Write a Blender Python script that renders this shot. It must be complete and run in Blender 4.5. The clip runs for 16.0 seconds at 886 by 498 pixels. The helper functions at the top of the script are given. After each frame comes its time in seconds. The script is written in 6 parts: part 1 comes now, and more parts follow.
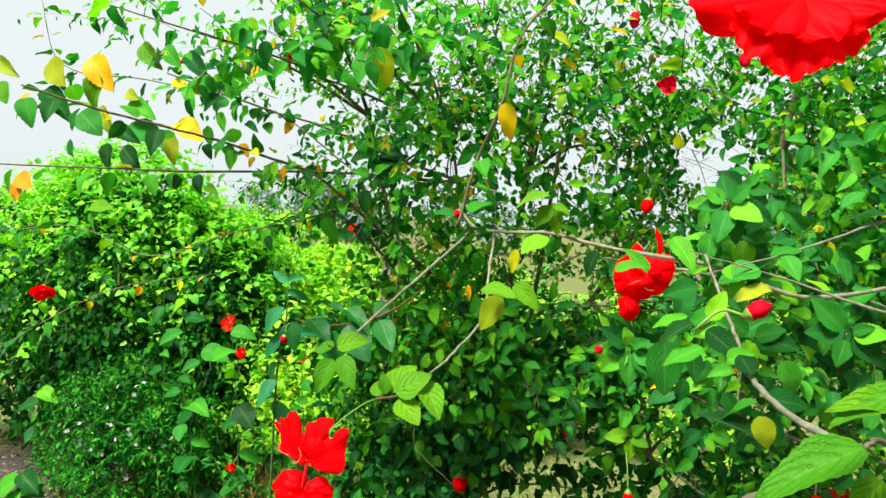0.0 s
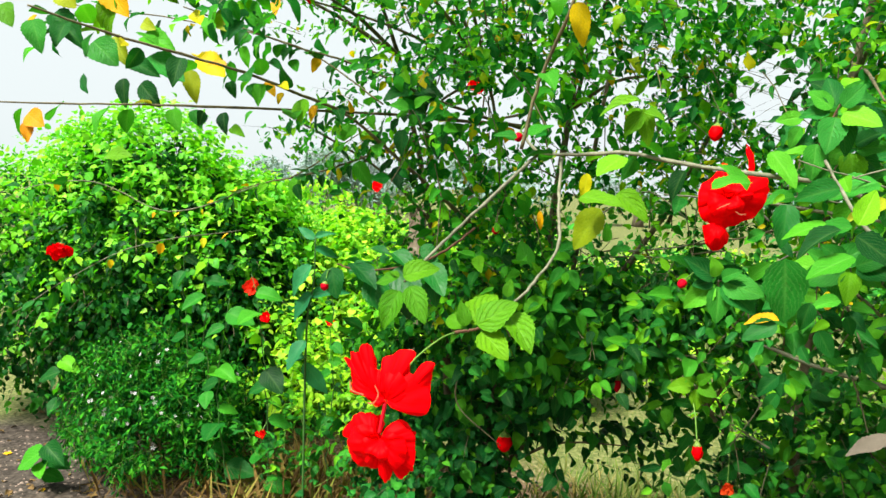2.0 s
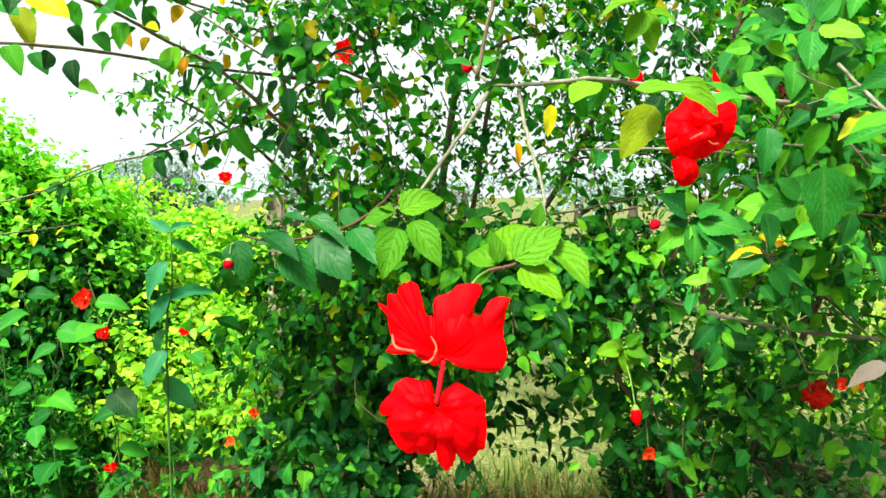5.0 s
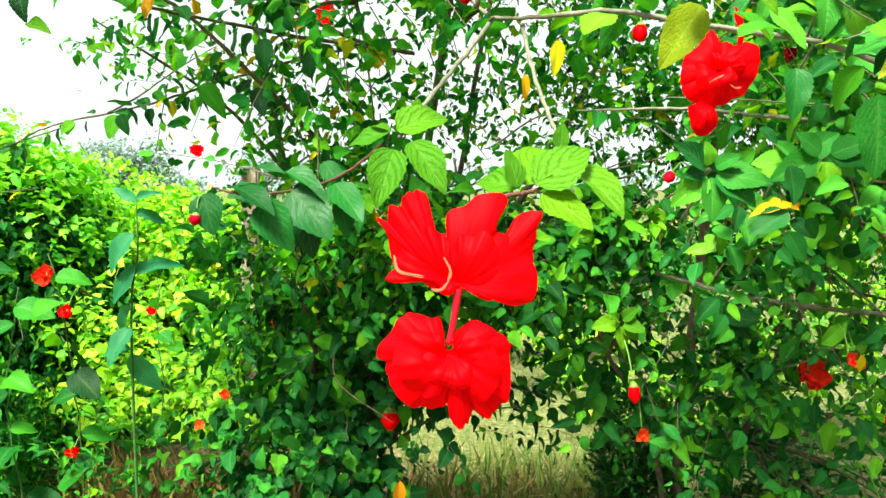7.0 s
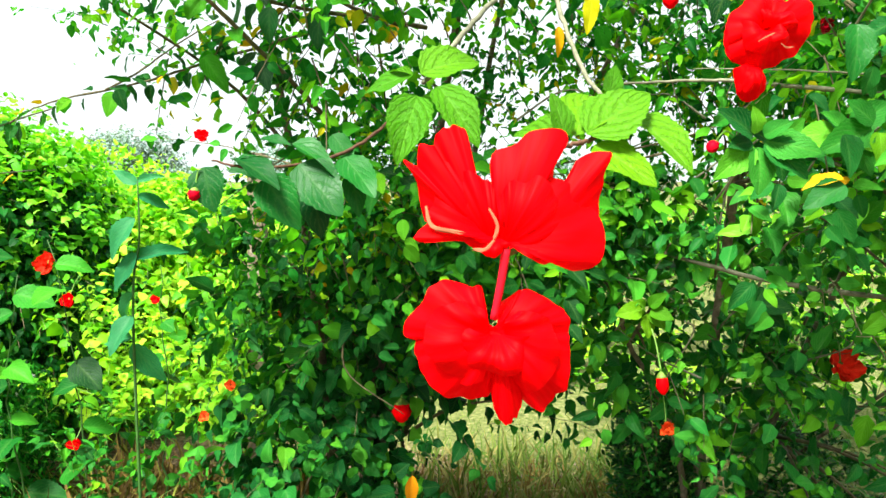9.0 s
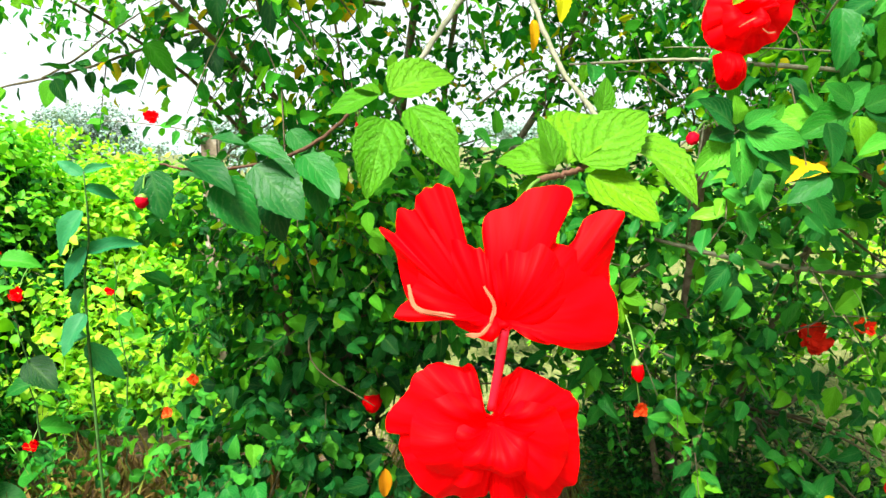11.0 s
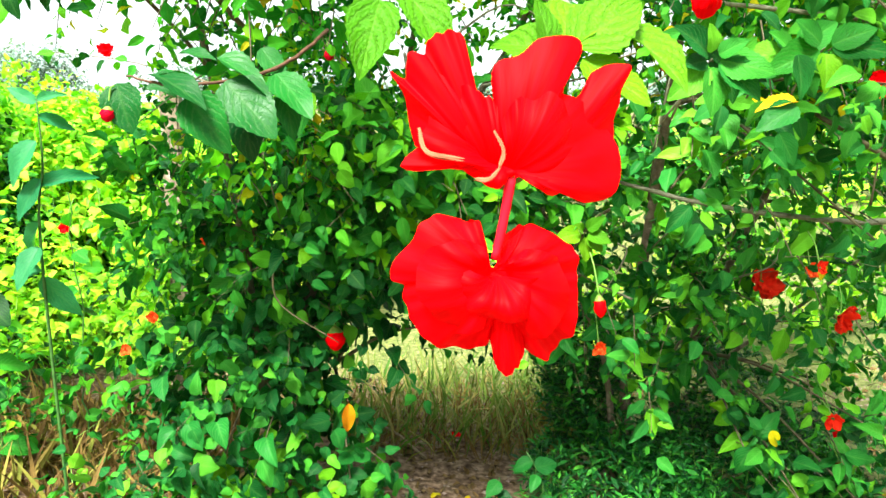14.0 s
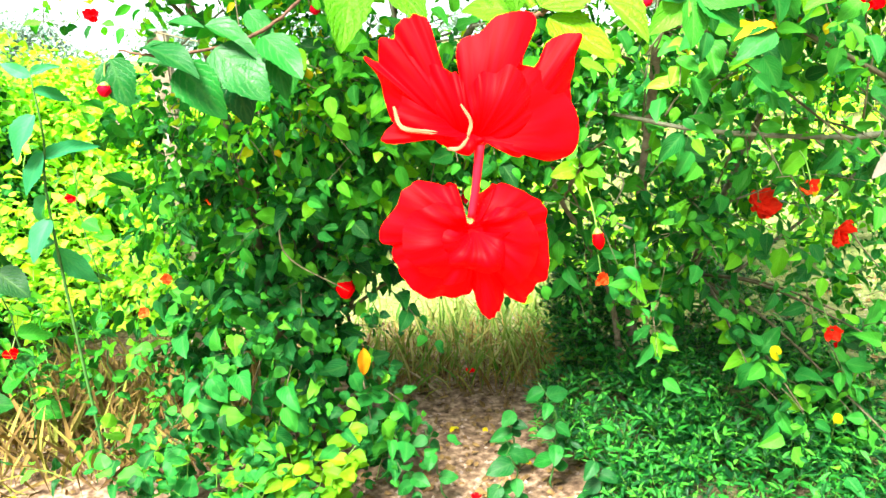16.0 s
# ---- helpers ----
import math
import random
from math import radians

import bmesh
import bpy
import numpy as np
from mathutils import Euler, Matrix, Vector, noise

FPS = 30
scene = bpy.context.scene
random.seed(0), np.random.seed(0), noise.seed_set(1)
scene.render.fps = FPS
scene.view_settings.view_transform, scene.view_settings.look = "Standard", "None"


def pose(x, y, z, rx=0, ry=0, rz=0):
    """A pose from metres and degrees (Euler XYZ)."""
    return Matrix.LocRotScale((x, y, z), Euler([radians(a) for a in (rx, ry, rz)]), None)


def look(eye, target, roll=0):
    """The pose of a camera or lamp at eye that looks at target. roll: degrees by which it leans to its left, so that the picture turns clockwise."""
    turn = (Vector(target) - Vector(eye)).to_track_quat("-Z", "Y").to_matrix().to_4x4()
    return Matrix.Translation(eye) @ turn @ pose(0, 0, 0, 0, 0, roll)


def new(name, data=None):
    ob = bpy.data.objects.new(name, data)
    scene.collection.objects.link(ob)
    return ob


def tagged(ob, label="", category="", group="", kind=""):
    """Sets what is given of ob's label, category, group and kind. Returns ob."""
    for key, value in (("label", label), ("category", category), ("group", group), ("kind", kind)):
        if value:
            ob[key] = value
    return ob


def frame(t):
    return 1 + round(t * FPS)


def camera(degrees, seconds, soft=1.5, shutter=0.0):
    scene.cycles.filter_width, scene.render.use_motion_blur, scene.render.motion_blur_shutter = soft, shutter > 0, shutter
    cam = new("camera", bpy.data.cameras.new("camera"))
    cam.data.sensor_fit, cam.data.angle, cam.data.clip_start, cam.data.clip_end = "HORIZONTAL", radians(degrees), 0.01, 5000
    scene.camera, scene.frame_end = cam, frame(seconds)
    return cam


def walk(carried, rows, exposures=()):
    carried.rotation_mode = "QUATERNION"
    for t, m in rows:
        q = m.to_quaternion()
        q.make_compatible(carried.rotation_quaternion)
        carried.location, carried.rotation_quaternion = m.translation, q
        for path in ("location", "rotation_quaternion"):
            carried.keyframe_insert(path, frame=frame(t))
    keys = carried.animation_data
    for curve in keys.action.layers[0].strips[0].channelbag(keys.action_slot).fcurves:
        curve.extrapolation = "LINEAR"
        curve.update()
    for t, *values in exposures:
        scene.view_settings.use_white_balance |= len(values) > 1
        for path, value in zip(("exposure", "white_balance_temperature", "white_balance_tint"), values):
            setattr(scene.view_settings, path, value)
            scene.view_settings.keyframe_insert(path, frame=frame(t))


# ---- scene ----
cam = camera(63.0, 16.0)
PATH = [
    (0, (0.417, -0.826, 1.574), (-0.103, 1.103, 1.485), 3.6),
    (0.5, (0.397, -0.796, 1.551), (-0.15, 1.124, 1.418), 4.1),
    (1, (0.372, -0.767, 1.532), (-0.174, 1.153, 1.399), 4.3),
    (1.5, (0.337, -0.733, 1.513), (-0.214, 1.182, 1.35), 3.2),
    (2, (0.293, -0.71, 1.485), (-0.248, 1.209, 1.317), 2.1),
    (2.5, (0.244, -0.676, 1.447), (-0.226, 1.262, 1.3), 2.8),
    (3, (0.197, -0.661, 1.411), (-0.179, 1.301, 1.315), 4.1),
    (3.5, (0.145, -0.623, 1.397), (-0.158, 1.349, 1.27), 1.7),
    (4, (0.109, -0.594, 1.392), (-0.078, 1.393, 1.267), -0.6),
    (4.5, (0.078, -0.577, 1.388), (-0.051, 1.413, 1.237), -1.5),
    (5, (0.053, -0.55, 1.38), (-0.01, 1.444, 1.237), -0.6),
    (5.2, (0.045, -0.541, 1.374), (0.002, 1.453, 1.216), -0.6),
    (7.3, (0.024, -0.421, 1.314), (0.034, 1.572, 1.144), -0.1),
    (7.5, (0.023, -0.41, 1.316), (0.026, 1.583, 1.144), -1.0),
    (8, (0.015, -0.388, 1.317), (-0.003, 1.605, 1.148), -0.9),
    (8.5, (0.009, -0.365, 1.304), (-0.01, 1.626, 1.116), -0.6),
    (9, (0.007, -0.351, 1.288), (-0.009, 1.64, 1.1), 0.0),
    (9.2, (0.004, -0.33, 1.268), (0.031, 1.666, 1.15), -0.2),
    (11.3, (-0.004, -0.288, 1.334), (0.085, 1.689, 1.045), -1.3),
    (11.5, (-0.006, -0.286, 1.33), (0.093, 1.69, 1.042), -0.5),
    (12, (-0.012, -0.284, 1.317), (0.102, 1.693, 1.037), 0.2),
    (12.5, (-0.017, -0.28, 1.308), (0.109, 1.696, 1.025), 0.3),
    (13, (-0.021, -0.284, 1.301), (0.108, 1.692, 1.019), 0.5),
    (13.5, (-0.027, -0.297, 1.294), (0.108, 1.674, 0.98), 1.0),
    (14, (-0.024, -0.299, 1.286), (0.175, 1.651, 0.888), 0.3),
    (14.5, (-0.019, -0.309, 1.283), (0.186, 1.625, 0.816), -3.5),
    (15, (-0.016, -0.321, 1.287), (0.172, 1.602, 0.771), -4.7),
    (15.5, (-0.016, -0.329, 1.295), (0.173, 1.583, 0.738), -4.4),
    (16, (-0.016, -0.336, 1.304), (0.156, 1.577, 0.745), -4.0),
]
walk(cam, [(t, look(eye, target, roll)) for t, eye, target, roll in PATH], exposures=[(0.0, 1.2), (3.0, 1.36), (5.0, 1.6), (8.0, 1.75), (13.0, 1.97), (15.0, 2.6), (16.0, 2.85)])

# ---- light: bright overcast sky, high soft sun ----
SUN_EL, SUN_AZ = 57.0, 208.0
world = bpy.data.worlds.new("world")
scene.world = world
world.use_nodes = True
wn, wl = world.node_tree.nodes, world.node_tree.links
sky = wn.new("ShaderNodeTexSky")
sky.sky_type = "NISHITA"
sky.sun_disc = False
sky.sun_elevation, sky.sun_rotation = radians(SUN_EL), radians(SUN_AZ)
sky.dust_density, sky.air_density = 4.0, 1.0
wash = wn.new("ShaderNodeHueSaturation")
wash.inputs["Saturation"].default_value = 0.25
haze = wn.new("ShaderNodeMixRGB")
haze.inputs["Fac"].default_value = 0.85
haze.inputs["Color2"].default_value = (8.8, 9.6, 9.7, 1)
wl.new(sky.outputs["Color"], wash.inputs["Color"])
wl.new(wash.outputs["Color"], haze.inputs["Color1"])
wl.new(haze.outputs["Color"], wn["Background"].inputs["Color"])
wn["Background"].inputs["Strength"].default_value = 0.046

sun_data = bpy.data.lights.new("sun", "SUN")
sun_data.energy, sun_data.angle, sun_data.color = 6.0, radians(20), (1.0, 0.96, 0.88)
sun = new("sun", sun_data)
_az = radians(SUN_AZ)
sun.matrix_world = look((math.sin(_az) * 5, math.cos(_az) * 5, 5 * math.tan(radians(SUN_EL))), (0, 0, 0))

# ---- materials ----
def mat_base(name):
    m = bpy.data.materials.new(name)
    m.use_nodes = True
    m.node_tree.nodes.clear()
    return m, m.node_tree.nodes, m.node_tree.links


def val(nodes, links, op, a, b=None, c=None):
    n = nodes.new("ShaderNodeMath")
    n.operation = op
    for i, v in enumerate((a, b, c)):
        if v is None:
            continue
        if isinstance(v, (int, float)):
            n.inputs[i].default_value = v
        else:
            links.new(v, n.inputs[i])
    return n.outputs[0]


def piece_random(nodes, links):
    """A number per leaf, joined or standing alone."""
    g, o = nodes.new("ShaderNodeNewGeometry"), nodes.new("ShaderNodeObjectInfo")
    return val(nodes, links, "FRACT", val(nodes, links, "ADD", g.outputs["Random Per Island"], o.outputs["Random"]))


def ramp(nodes, links, fac, stops):
    r = nodes.new("ShaderNodeValToRGB")
    el = r.color_ramp.elements
    while len(el) < len(stops):
        el.new(0.5)
    for e, (p, c) in zip(el, stops):
        e.position, e.color = p, (*c, 1)
    links.new(fac, r.inputs["Fac"])
    return r.outputs["Color"]


def tex_noise(nodes, links, scale, detail=3.0, where="Object"):
    t, c = nodes.new("ShaderNodeTexNoise"), nodes.new("ShaderNodeTexCoord")
    t.inputs["Scale"].default_value, t.inputs["Detail"].default_value = scale, detail
    links.new(c.outputs[where], t.inputs["Vector"])
    return t.outputs["Fac"]


def mix(nodes, links, kind, fac, a, b):
    n = nodes.new("ShaderNodeMixRGB")
    n.blend_type = kind
    for i, v in enumerate((fac, a, b)):
        if isinstance(v, (int, float)):
            n.inputs[i].default_value = v
        elif isinstance(v, tuple):
            n.inputs[i].default_value = (*v, 1)
        else:
            links.new(v, n.inputs[i])
    return n.outputs[0]


def leaf_mat(name, stops, veins=0.3, through_light=0.18, rough=0.45, spots=0.0, vein_count=7.0, gloss=0.08, relief=0.4):
    """A leaf: colour per leaf, side veins along the blade, light passing through."""
    m, n, l = mat_base(name)
    rnd = piece_random(n, l)
    col = ramp(n, l, rnd, stops)
    blotch = tex_noise(n, l, 28.0, 4.0)
    col = mix(n, l, "MULTIPLY", 0.55, col, ramp(n, l, blotch, [(0.3, (0.6, 0.7, 0.7)), (0.7, (1.25, 1.15, 1.0))]))
    uv, sep = n.new("ShaderNodeUVMap"), n.new("ShaderNodeSeparateXYZ")
    l.new(uv.outputs[0], sep.inputs[0])
    side = val(n, l, "ABSOLUTE", val(n, l, "SUBTRACT", sep.outputs[0], 0.5))
    drift = val(n, l, "MULTIPLY_ADD", tex_noise(n, l, 60.0, 2.0), 0.16, val(n, l, "SUBTRACT", sep.outputs[1], val(n, l, "MULTIPLY", val(n, l, "POWER", side, 1.4), 1.5)))
    wave = val(n, l, "SINE", val(n, l, "MULTIPLY", drift, vein_count * 6.283))
    line = val(n, l, "POWER", val(n, l, "MULTIPLY_ADD", wave, 0.5, 0.5), 9.0)
    rib = val(n, l, "POWER", val(n, l, "MAXIMUM", val(n, l, "SUBTRACT", 1.0, val(n, l, "MULTIPLY", side, 9.0)), 0.0), 2.0)
    net = val(n, l, "MAXIMUM", line, rib)
    col = mix(n, l, "MIX", val(n, l, "MULTIPLY", net, veins), col, mix(n, l, "ADD", 1.0, col, (0.07, 0.11, 0.03)))
    if spots:
        sp = tex_noise(n, l, 90.0, 2.0)
        col = mix(n, l, "MIX", val(n, l, "MULTIPLY", val(n, l, "GREATER_THAN", sp, 0.7), spots), col, (0.16, 0.07, 0.02))
    bump = n.new("ShaderNodeBump")
    bump.inputs["Strength"].default_value, bump.inputs["Distance"].default_value = relief, 0.003
    l.new(val(n, l, "MULTIPLY_ADD", blotch, 0.6, val(n, l, "MULTIPLY", net, -0.4)), bump.inputs["Height"])
    p, t, x, out = n.new("ShaderNodeBsdfPrincipled"), n.new("ShaderNodeBsdfTranslucent"), n.new("ShaderNodeMixShader"), n.new("ShaderNodeOutputMaterial")
    p.inputs["Roughness"].default_value = rough
    p.inputs["Specular IOR Level"].default_value = gloss
    l.new(col, p.inputs["Base Color"])
    l.new(bump.outputs[0], p.inputs["Normal"])
    l.new(mix(n, l, "MULTIPLY", 1.0, col, (1.2, 1.32, 0.4)), t.inputs["Color"])
    x.inputs[0].default_value = through_light
    l.new(p.outputs[0], x.inputs[1])
    l.new(t.outputs[0], x.inputs[2])
    l.new(x.outputs[0], out.inputs[0])
    return m


def plain_mat(name, stops, scale, rough=0.8, bump_h=0.3, bump_d=0.004, detail=6.0, second=None, gloss=0.3):
    """A surface of two noises: colour by the first, relief by both."""
    m, n, l = mat_base(name)
    a = tex_noise(n, l, scale, detail)
    b = tex_noise(n, l, second or scale * 6.3, 4.0)
    col = ramp(n, l, a, stops)
    col = mix(n, l, "MULTIPLY", 0.6, col, ramp(n, l, b, [(0.3, (0.6, 0.6, 0.6)), (0.7, (1.25, 1.25, 1.25))]))
    col = mix(n, l, "MULTIPLY", 0.5, col, ramp(n, l, piece_random(n, l), [(0.0, (0.7, 0.7, 0.7)), (1.0, (1.25, 1.25, 1.25))]))
    bump = n.new("ShaderNodeBump")
    bump.inputs["Strength"].default_value, bump.inputs["Distance"].default_value = bump_h, bump_d
    l.new(val(n, l, "ADD", a, b), bump.inputs["Height"])
    p, out = n.new("ShaderNodeBsdfPrincipled"), n.new("ShaderNodeOutputMaterial")
    p.inputs["Roughness"].default_value = rough
    p.inputs["Specular IOR Level"].default_value = gloss
    l.new(col, p.inputs["Base Color"])
    l.new(bump.outputs[0], p.inputs["Normal"])
    l.new(p.outputs[0], out.inputs[0])
    return m


def petal_mat(name, deep, lit, through_light=0.12):
    """A petal: fine rays from base to rim, soft sheen, light passing through."""
    m, n, l = mat_base(name)
    uv, sep = n.new("ShaderNodeUVMap"), n.new("ShaderNodeSeparateXYZ")
    l.new(uv.outputs[0], sep.inputs[0])
    fine, comb = n.new("ShaderNodeTexNoise"), n.new("ShaderNodeCombineXYZ")
    l.new(val(n, l, "MULTIPLY", sep.outputs[0], 26.0), comb.inputs[0])
    l.new(val(n, l, "MULTIPLY", sep.outputs[1], 2.0), comb.inputs[1])
    l.new(piece_random(n, l), comb.inputs[2])
    l.new(comb.outputs[0], fine.inputs["Vector"])
    fine.inputs["Scale"].default_value = 1.0
    col = ramp(n, l, fine.outputs["Fac"], [(0.32, deep), (0.68, lit)])
    soft = tex_noise(n, l, 45.0, 3.0)
    col = mix(n, l, "MULTIPLY", 0.5, col, ramp(n, l, soft, [(0.35, (0.7, 0.5, 0.6)), (0.65, (1.1, 1.0, 1.0))]))
    bump = n.new("ShaderNodeBump")
    bump.inputs["Strength"].default_value, bump.inputs["Distance"].default_value = 0.15, 0.002
    l.new(fine.outputs["Fac"], bump.inputs["Height"])
    p, t, x, out = n.new("ShaderNodeBsdfPrincipled"), n.new("ShaderNodeBsdfTranslucent"), n.new("ShaderNodeMixShader"), n.new("ShaderNodeOutputMaterial")
    p.inputs["Roughness"].default_value = 0.55
    p.inputs["Specular IOR Level"].default_value = 0.03
    l.new(col, p.inputs["Base Color"])
    l.new(bump.outputs[0], p.inputs["Normal"])
    l.new(col, t.inputs["Color"])
    x.inputs[0].default_value = through_light
    l.new(p.outputs[0], x.inputs[1])
    l.new(t.outputs[0], x.inputs[2])
    l.new(x.outputs[0], out.inputs[0])
    return m


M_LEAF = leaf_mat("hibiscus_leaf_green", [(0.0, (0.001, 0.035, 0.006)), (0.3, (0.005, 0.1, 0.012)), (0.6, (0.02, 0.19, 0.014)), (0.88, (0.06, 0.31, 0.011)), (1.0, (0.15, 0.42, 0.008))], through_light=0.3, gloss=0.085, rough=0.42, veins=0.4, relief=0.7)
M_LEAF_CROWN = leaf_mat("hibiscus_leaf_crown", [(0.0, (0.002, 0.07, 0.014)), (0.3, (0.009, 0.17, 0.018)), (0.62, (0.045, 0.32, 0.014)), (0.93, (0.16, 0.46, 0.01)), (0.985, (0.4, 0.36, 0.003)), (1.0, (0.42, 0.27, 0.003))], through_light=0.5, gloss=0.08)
# Dark leaf tone, chiefly low down; shade among the leaves is part of it.
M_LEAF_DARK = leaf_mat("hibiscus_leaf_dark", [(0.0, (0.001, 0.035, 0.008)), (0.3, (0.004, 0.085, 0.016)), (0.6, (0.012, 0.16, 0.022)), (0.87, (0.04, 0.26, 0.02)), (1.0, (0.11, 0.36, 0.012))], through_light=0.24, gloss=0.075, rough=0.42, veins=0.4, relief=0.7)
M_LEAF_SPRAY = leaf_mat("hibiscus_leaf_deep_green", [(0.0, (0.001, 0.042, 0.008)), (1.0, (0.006, 0.105, 0.012))], through_light=0.18, veins=0.2, gloss=0.14, rough=0.4, vein_count=5.0)
M_LEAF_PALE = leaf_mat("weed_leaf_pale", [(0.0, (0.01, 0.15, 0.055)), (1.0, (0.03, 0.22, 0.08))], veins=0.25, through_light=0.3, gloss=0.15)
M_LEAF_YOUNG = leaf_mat("hibiscus_leaf_young", [(0.0, (0.035, 0.17, 0.003)), (1.0, (0.095, 0.26, 0.003))], veins=0.28, spots=0.1, vein_count=4.5, gloss=0.1, through_light=0.25, relief=0.8)
M_LEAF_YELLOW = leaf_mat("hibiscus_leaf_yellowed", [(0.0, (0.528, 0.238, 0.00218)), (0.5, (0.541, 0.363, 0.00218)), (1.0, (0.396, 0.409, 0.00363))], spots=0.3, veins=0.2)
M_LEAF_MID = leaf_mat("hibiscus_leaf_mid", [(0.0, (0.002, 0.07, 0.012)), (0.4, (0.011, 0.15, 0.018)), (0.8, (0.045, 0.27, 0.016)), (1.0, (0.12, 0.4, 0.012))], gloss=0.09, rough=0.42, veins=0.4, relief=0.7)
M_LEAF_TURNING = leaf_mat("hibiscus_leaf_turning", [(0.0, (0.172, 0.251, 0.0066)), (1.0, (0.224, 0.264, 0.00792))], spots=0.3, veins=0.2)
M_LEAF_BROWN = plain_mat("withered_leaf", [(0.3, (0.0726, 0.0396, 0.0109)), (0.7, (0.172, 0.106, 0.029))], 60.0)
M_LEAF_WITHERED = plain_mat("hanging_withered_leaf", [(0.3, (0.06, 0.05, 0.035)), (0.7, (0.15, 0.125, 0.09))], 60.0)
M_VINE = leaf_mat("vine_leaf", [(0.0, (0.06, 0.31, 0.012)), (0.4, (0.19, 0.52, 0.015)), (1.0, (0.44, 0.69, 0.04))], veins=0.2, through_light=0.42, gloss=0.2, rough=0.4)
# Lighter vine leaf for the hedge top: the light there is in its colour.
M_VINE_LIT = leaf_mat("vine_leaf_mid", [(0.0, (0.05, 0.33, 0.012)), (0.6, (0.14, 0.5, 0.014)), (1.0, (0.29, 0.62, 0.04))], veins=0.2, through_light=0.4, gloss=0.2, rough=0.4)
# Darker vine leaf: shade low in the growth is put into its colour.
M_VINE_SHADED = leaf_mat("vine_leaf_deep", [(0.0, (0.0, 0.035, 0.006)), (0.6, (0.004, 0.1, 0.009)), (1.0, (0.035, 0.22, 0.008))], veins=0.2, through_light=0.25, gloss=0.1)
M_FINE = leaf_mat("fine_shrub_leaf", [(0.0, (0.0, 0.025, 0.004)), (0.5, (0.008, 0.12, 0.008)), (0.8, (0.02, 0.18, 0.008)), (1.0, (0.06, 0.3, 0.016))], veins=0.0, gloss=0.05)
M_LOW = leaf_mat("low_shrub_leaf", [(0.0, (0.0, 0.022, 0.006)), (0.4, (0.004, 0.075, 0.01)), (0.75, (0.016, 0.16, 0.016)), (1.0, (0.06, 0.28, 0.022))], veins=0.1, gloss=0.12, rough=0.4)
M_LIME = leaf_mat("lime_plant_leaf", [(0.0, (0.05, 0.2, 0.003)), (1.0, (0.12, 0.3, 0.003))], veins=0.3, gloss=0.1)
M_GRASS = leaf_mat("grass_blade", [(0.0, (0.04, 0.12, 0.012)), (0.6, (0.12, 0.18, 0.03)), (1.0, (0.26, 0.22, 0.08))], veins=0.0, rough=0.6, gloss=0.1)
M_STRAW = leaf_mat("dry_stalk", [(0.0, (0.07, 0.04, 0.014)), (0.6, (0.18, 0.12, 0.035)), (1.0, (0.15, 0.17, 0.028))], veins=0.0, rough=0.8, through_light=0.1)
M_BARK = plain_mat("grey_brown_bark", [(0.3, (0.0726, 0.0561, 0.033)), (0.7, (0.198, 0.165, 0.112))], 45.0, bump_h=0.8)
M_TWIG = plain_mat("green_grey_twig", [(0.3, (0.0462, 0.0396, 0.0198)), (0.7, (0.139, 0.119, 0.0594))], 60.0)
M_TWIG_PALE = plain_mat("pale_twig", [(0.3, (0.0858, 0.0924, 0.0528)), (0.7, (0.198, 0.198, 0.132))], 70.0)
M_STRAW_STICK = plain_mat("dry_stick_bark", [(0.3, (0.132, 0.0924, 0.0528)), (0.7, (0.277, 0.218, 0.132))], 60.0)
M_LEAF_ORANGE = leaf_mat("hibiscus_leaf_orange", [(0.0, (0.475, 0.178, 0.00396)), (1.0, (0.502, 0.218, 0.00528))], spots=0.3, veins=0.15)
M_TWIG_RED = plain_mat("reddish_twig", [(0.3, (0.0462, 0.0198, 0.0099)), (0.7, (0.112, 0.0528, 0.0264))], 80.0)
M_STALK = plain_mat("green_stalk", [(0.3, (0.066, 0.198, 0.0198)), (0.7, (0.145, 0.277, 0.0396))], 50.0, rough=0.5)
M_STEM = plain_mat("weed_stem", [(0.3, (0.015, 0.07, 0.012)), (0.7, (0.05, 0.14, 0.025))], 50.0, rough=0.6)
M_CALYX = plain_mat("calyx_green", [(0.3, (0.066, 0.145, 0.0132)), (0.7, (0.145, 0.224, 0.033))], 60.0, rough=0.5)
M_PETAL = petal_mat("red_petal", (0.8, 0.0, 0.001), (0.9, 0.0005, 0.004), 0.25)
M_PETAL_DEEP = petal_mat("deep_red_petal", (0.34, 0.0, 0.008), (0.62, 0.004, 0.02))
M_PETAL_ORANGE = petal_mat("orange_red_petal", (0.75, 0.06, 0.01), (0.85, 0.12, 0.02))
M_PETAL_BRIGHT = petal_mat("scarlet_petal", (0.7, 0.012, 0.006), (0.85, 0.04, 0.012), 0.3)
M_PETAL_PALE = petal_mat("pale_petal_streak", (0.34, 0.085, 0.045), (0.4, 0.18, 0.09))
M_TUBE = petal_mat("rose_tube", (0.52, 0.006, 0.02), (0.68, 0.02, 0.035))
M_WHITE = petal_mat("white_petal", (0.462, 0.495, 0.495), (0.541, 0.561, 0.561))
M_POST = plain_mat("weathered_concrete", [(0.3, (0.0858, 0.066, 0.0396)), (0.55, (0.172, 0.139, 0.0924)), (0.75, (0.33, 0.317, 0.277))], 25.0)
# The pale blue-grey is distance haze mixed into the leaf colour.
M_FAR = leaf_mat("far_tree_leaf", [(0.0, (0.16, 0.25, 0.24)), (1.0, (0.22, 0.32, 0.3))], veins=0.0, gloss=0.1)

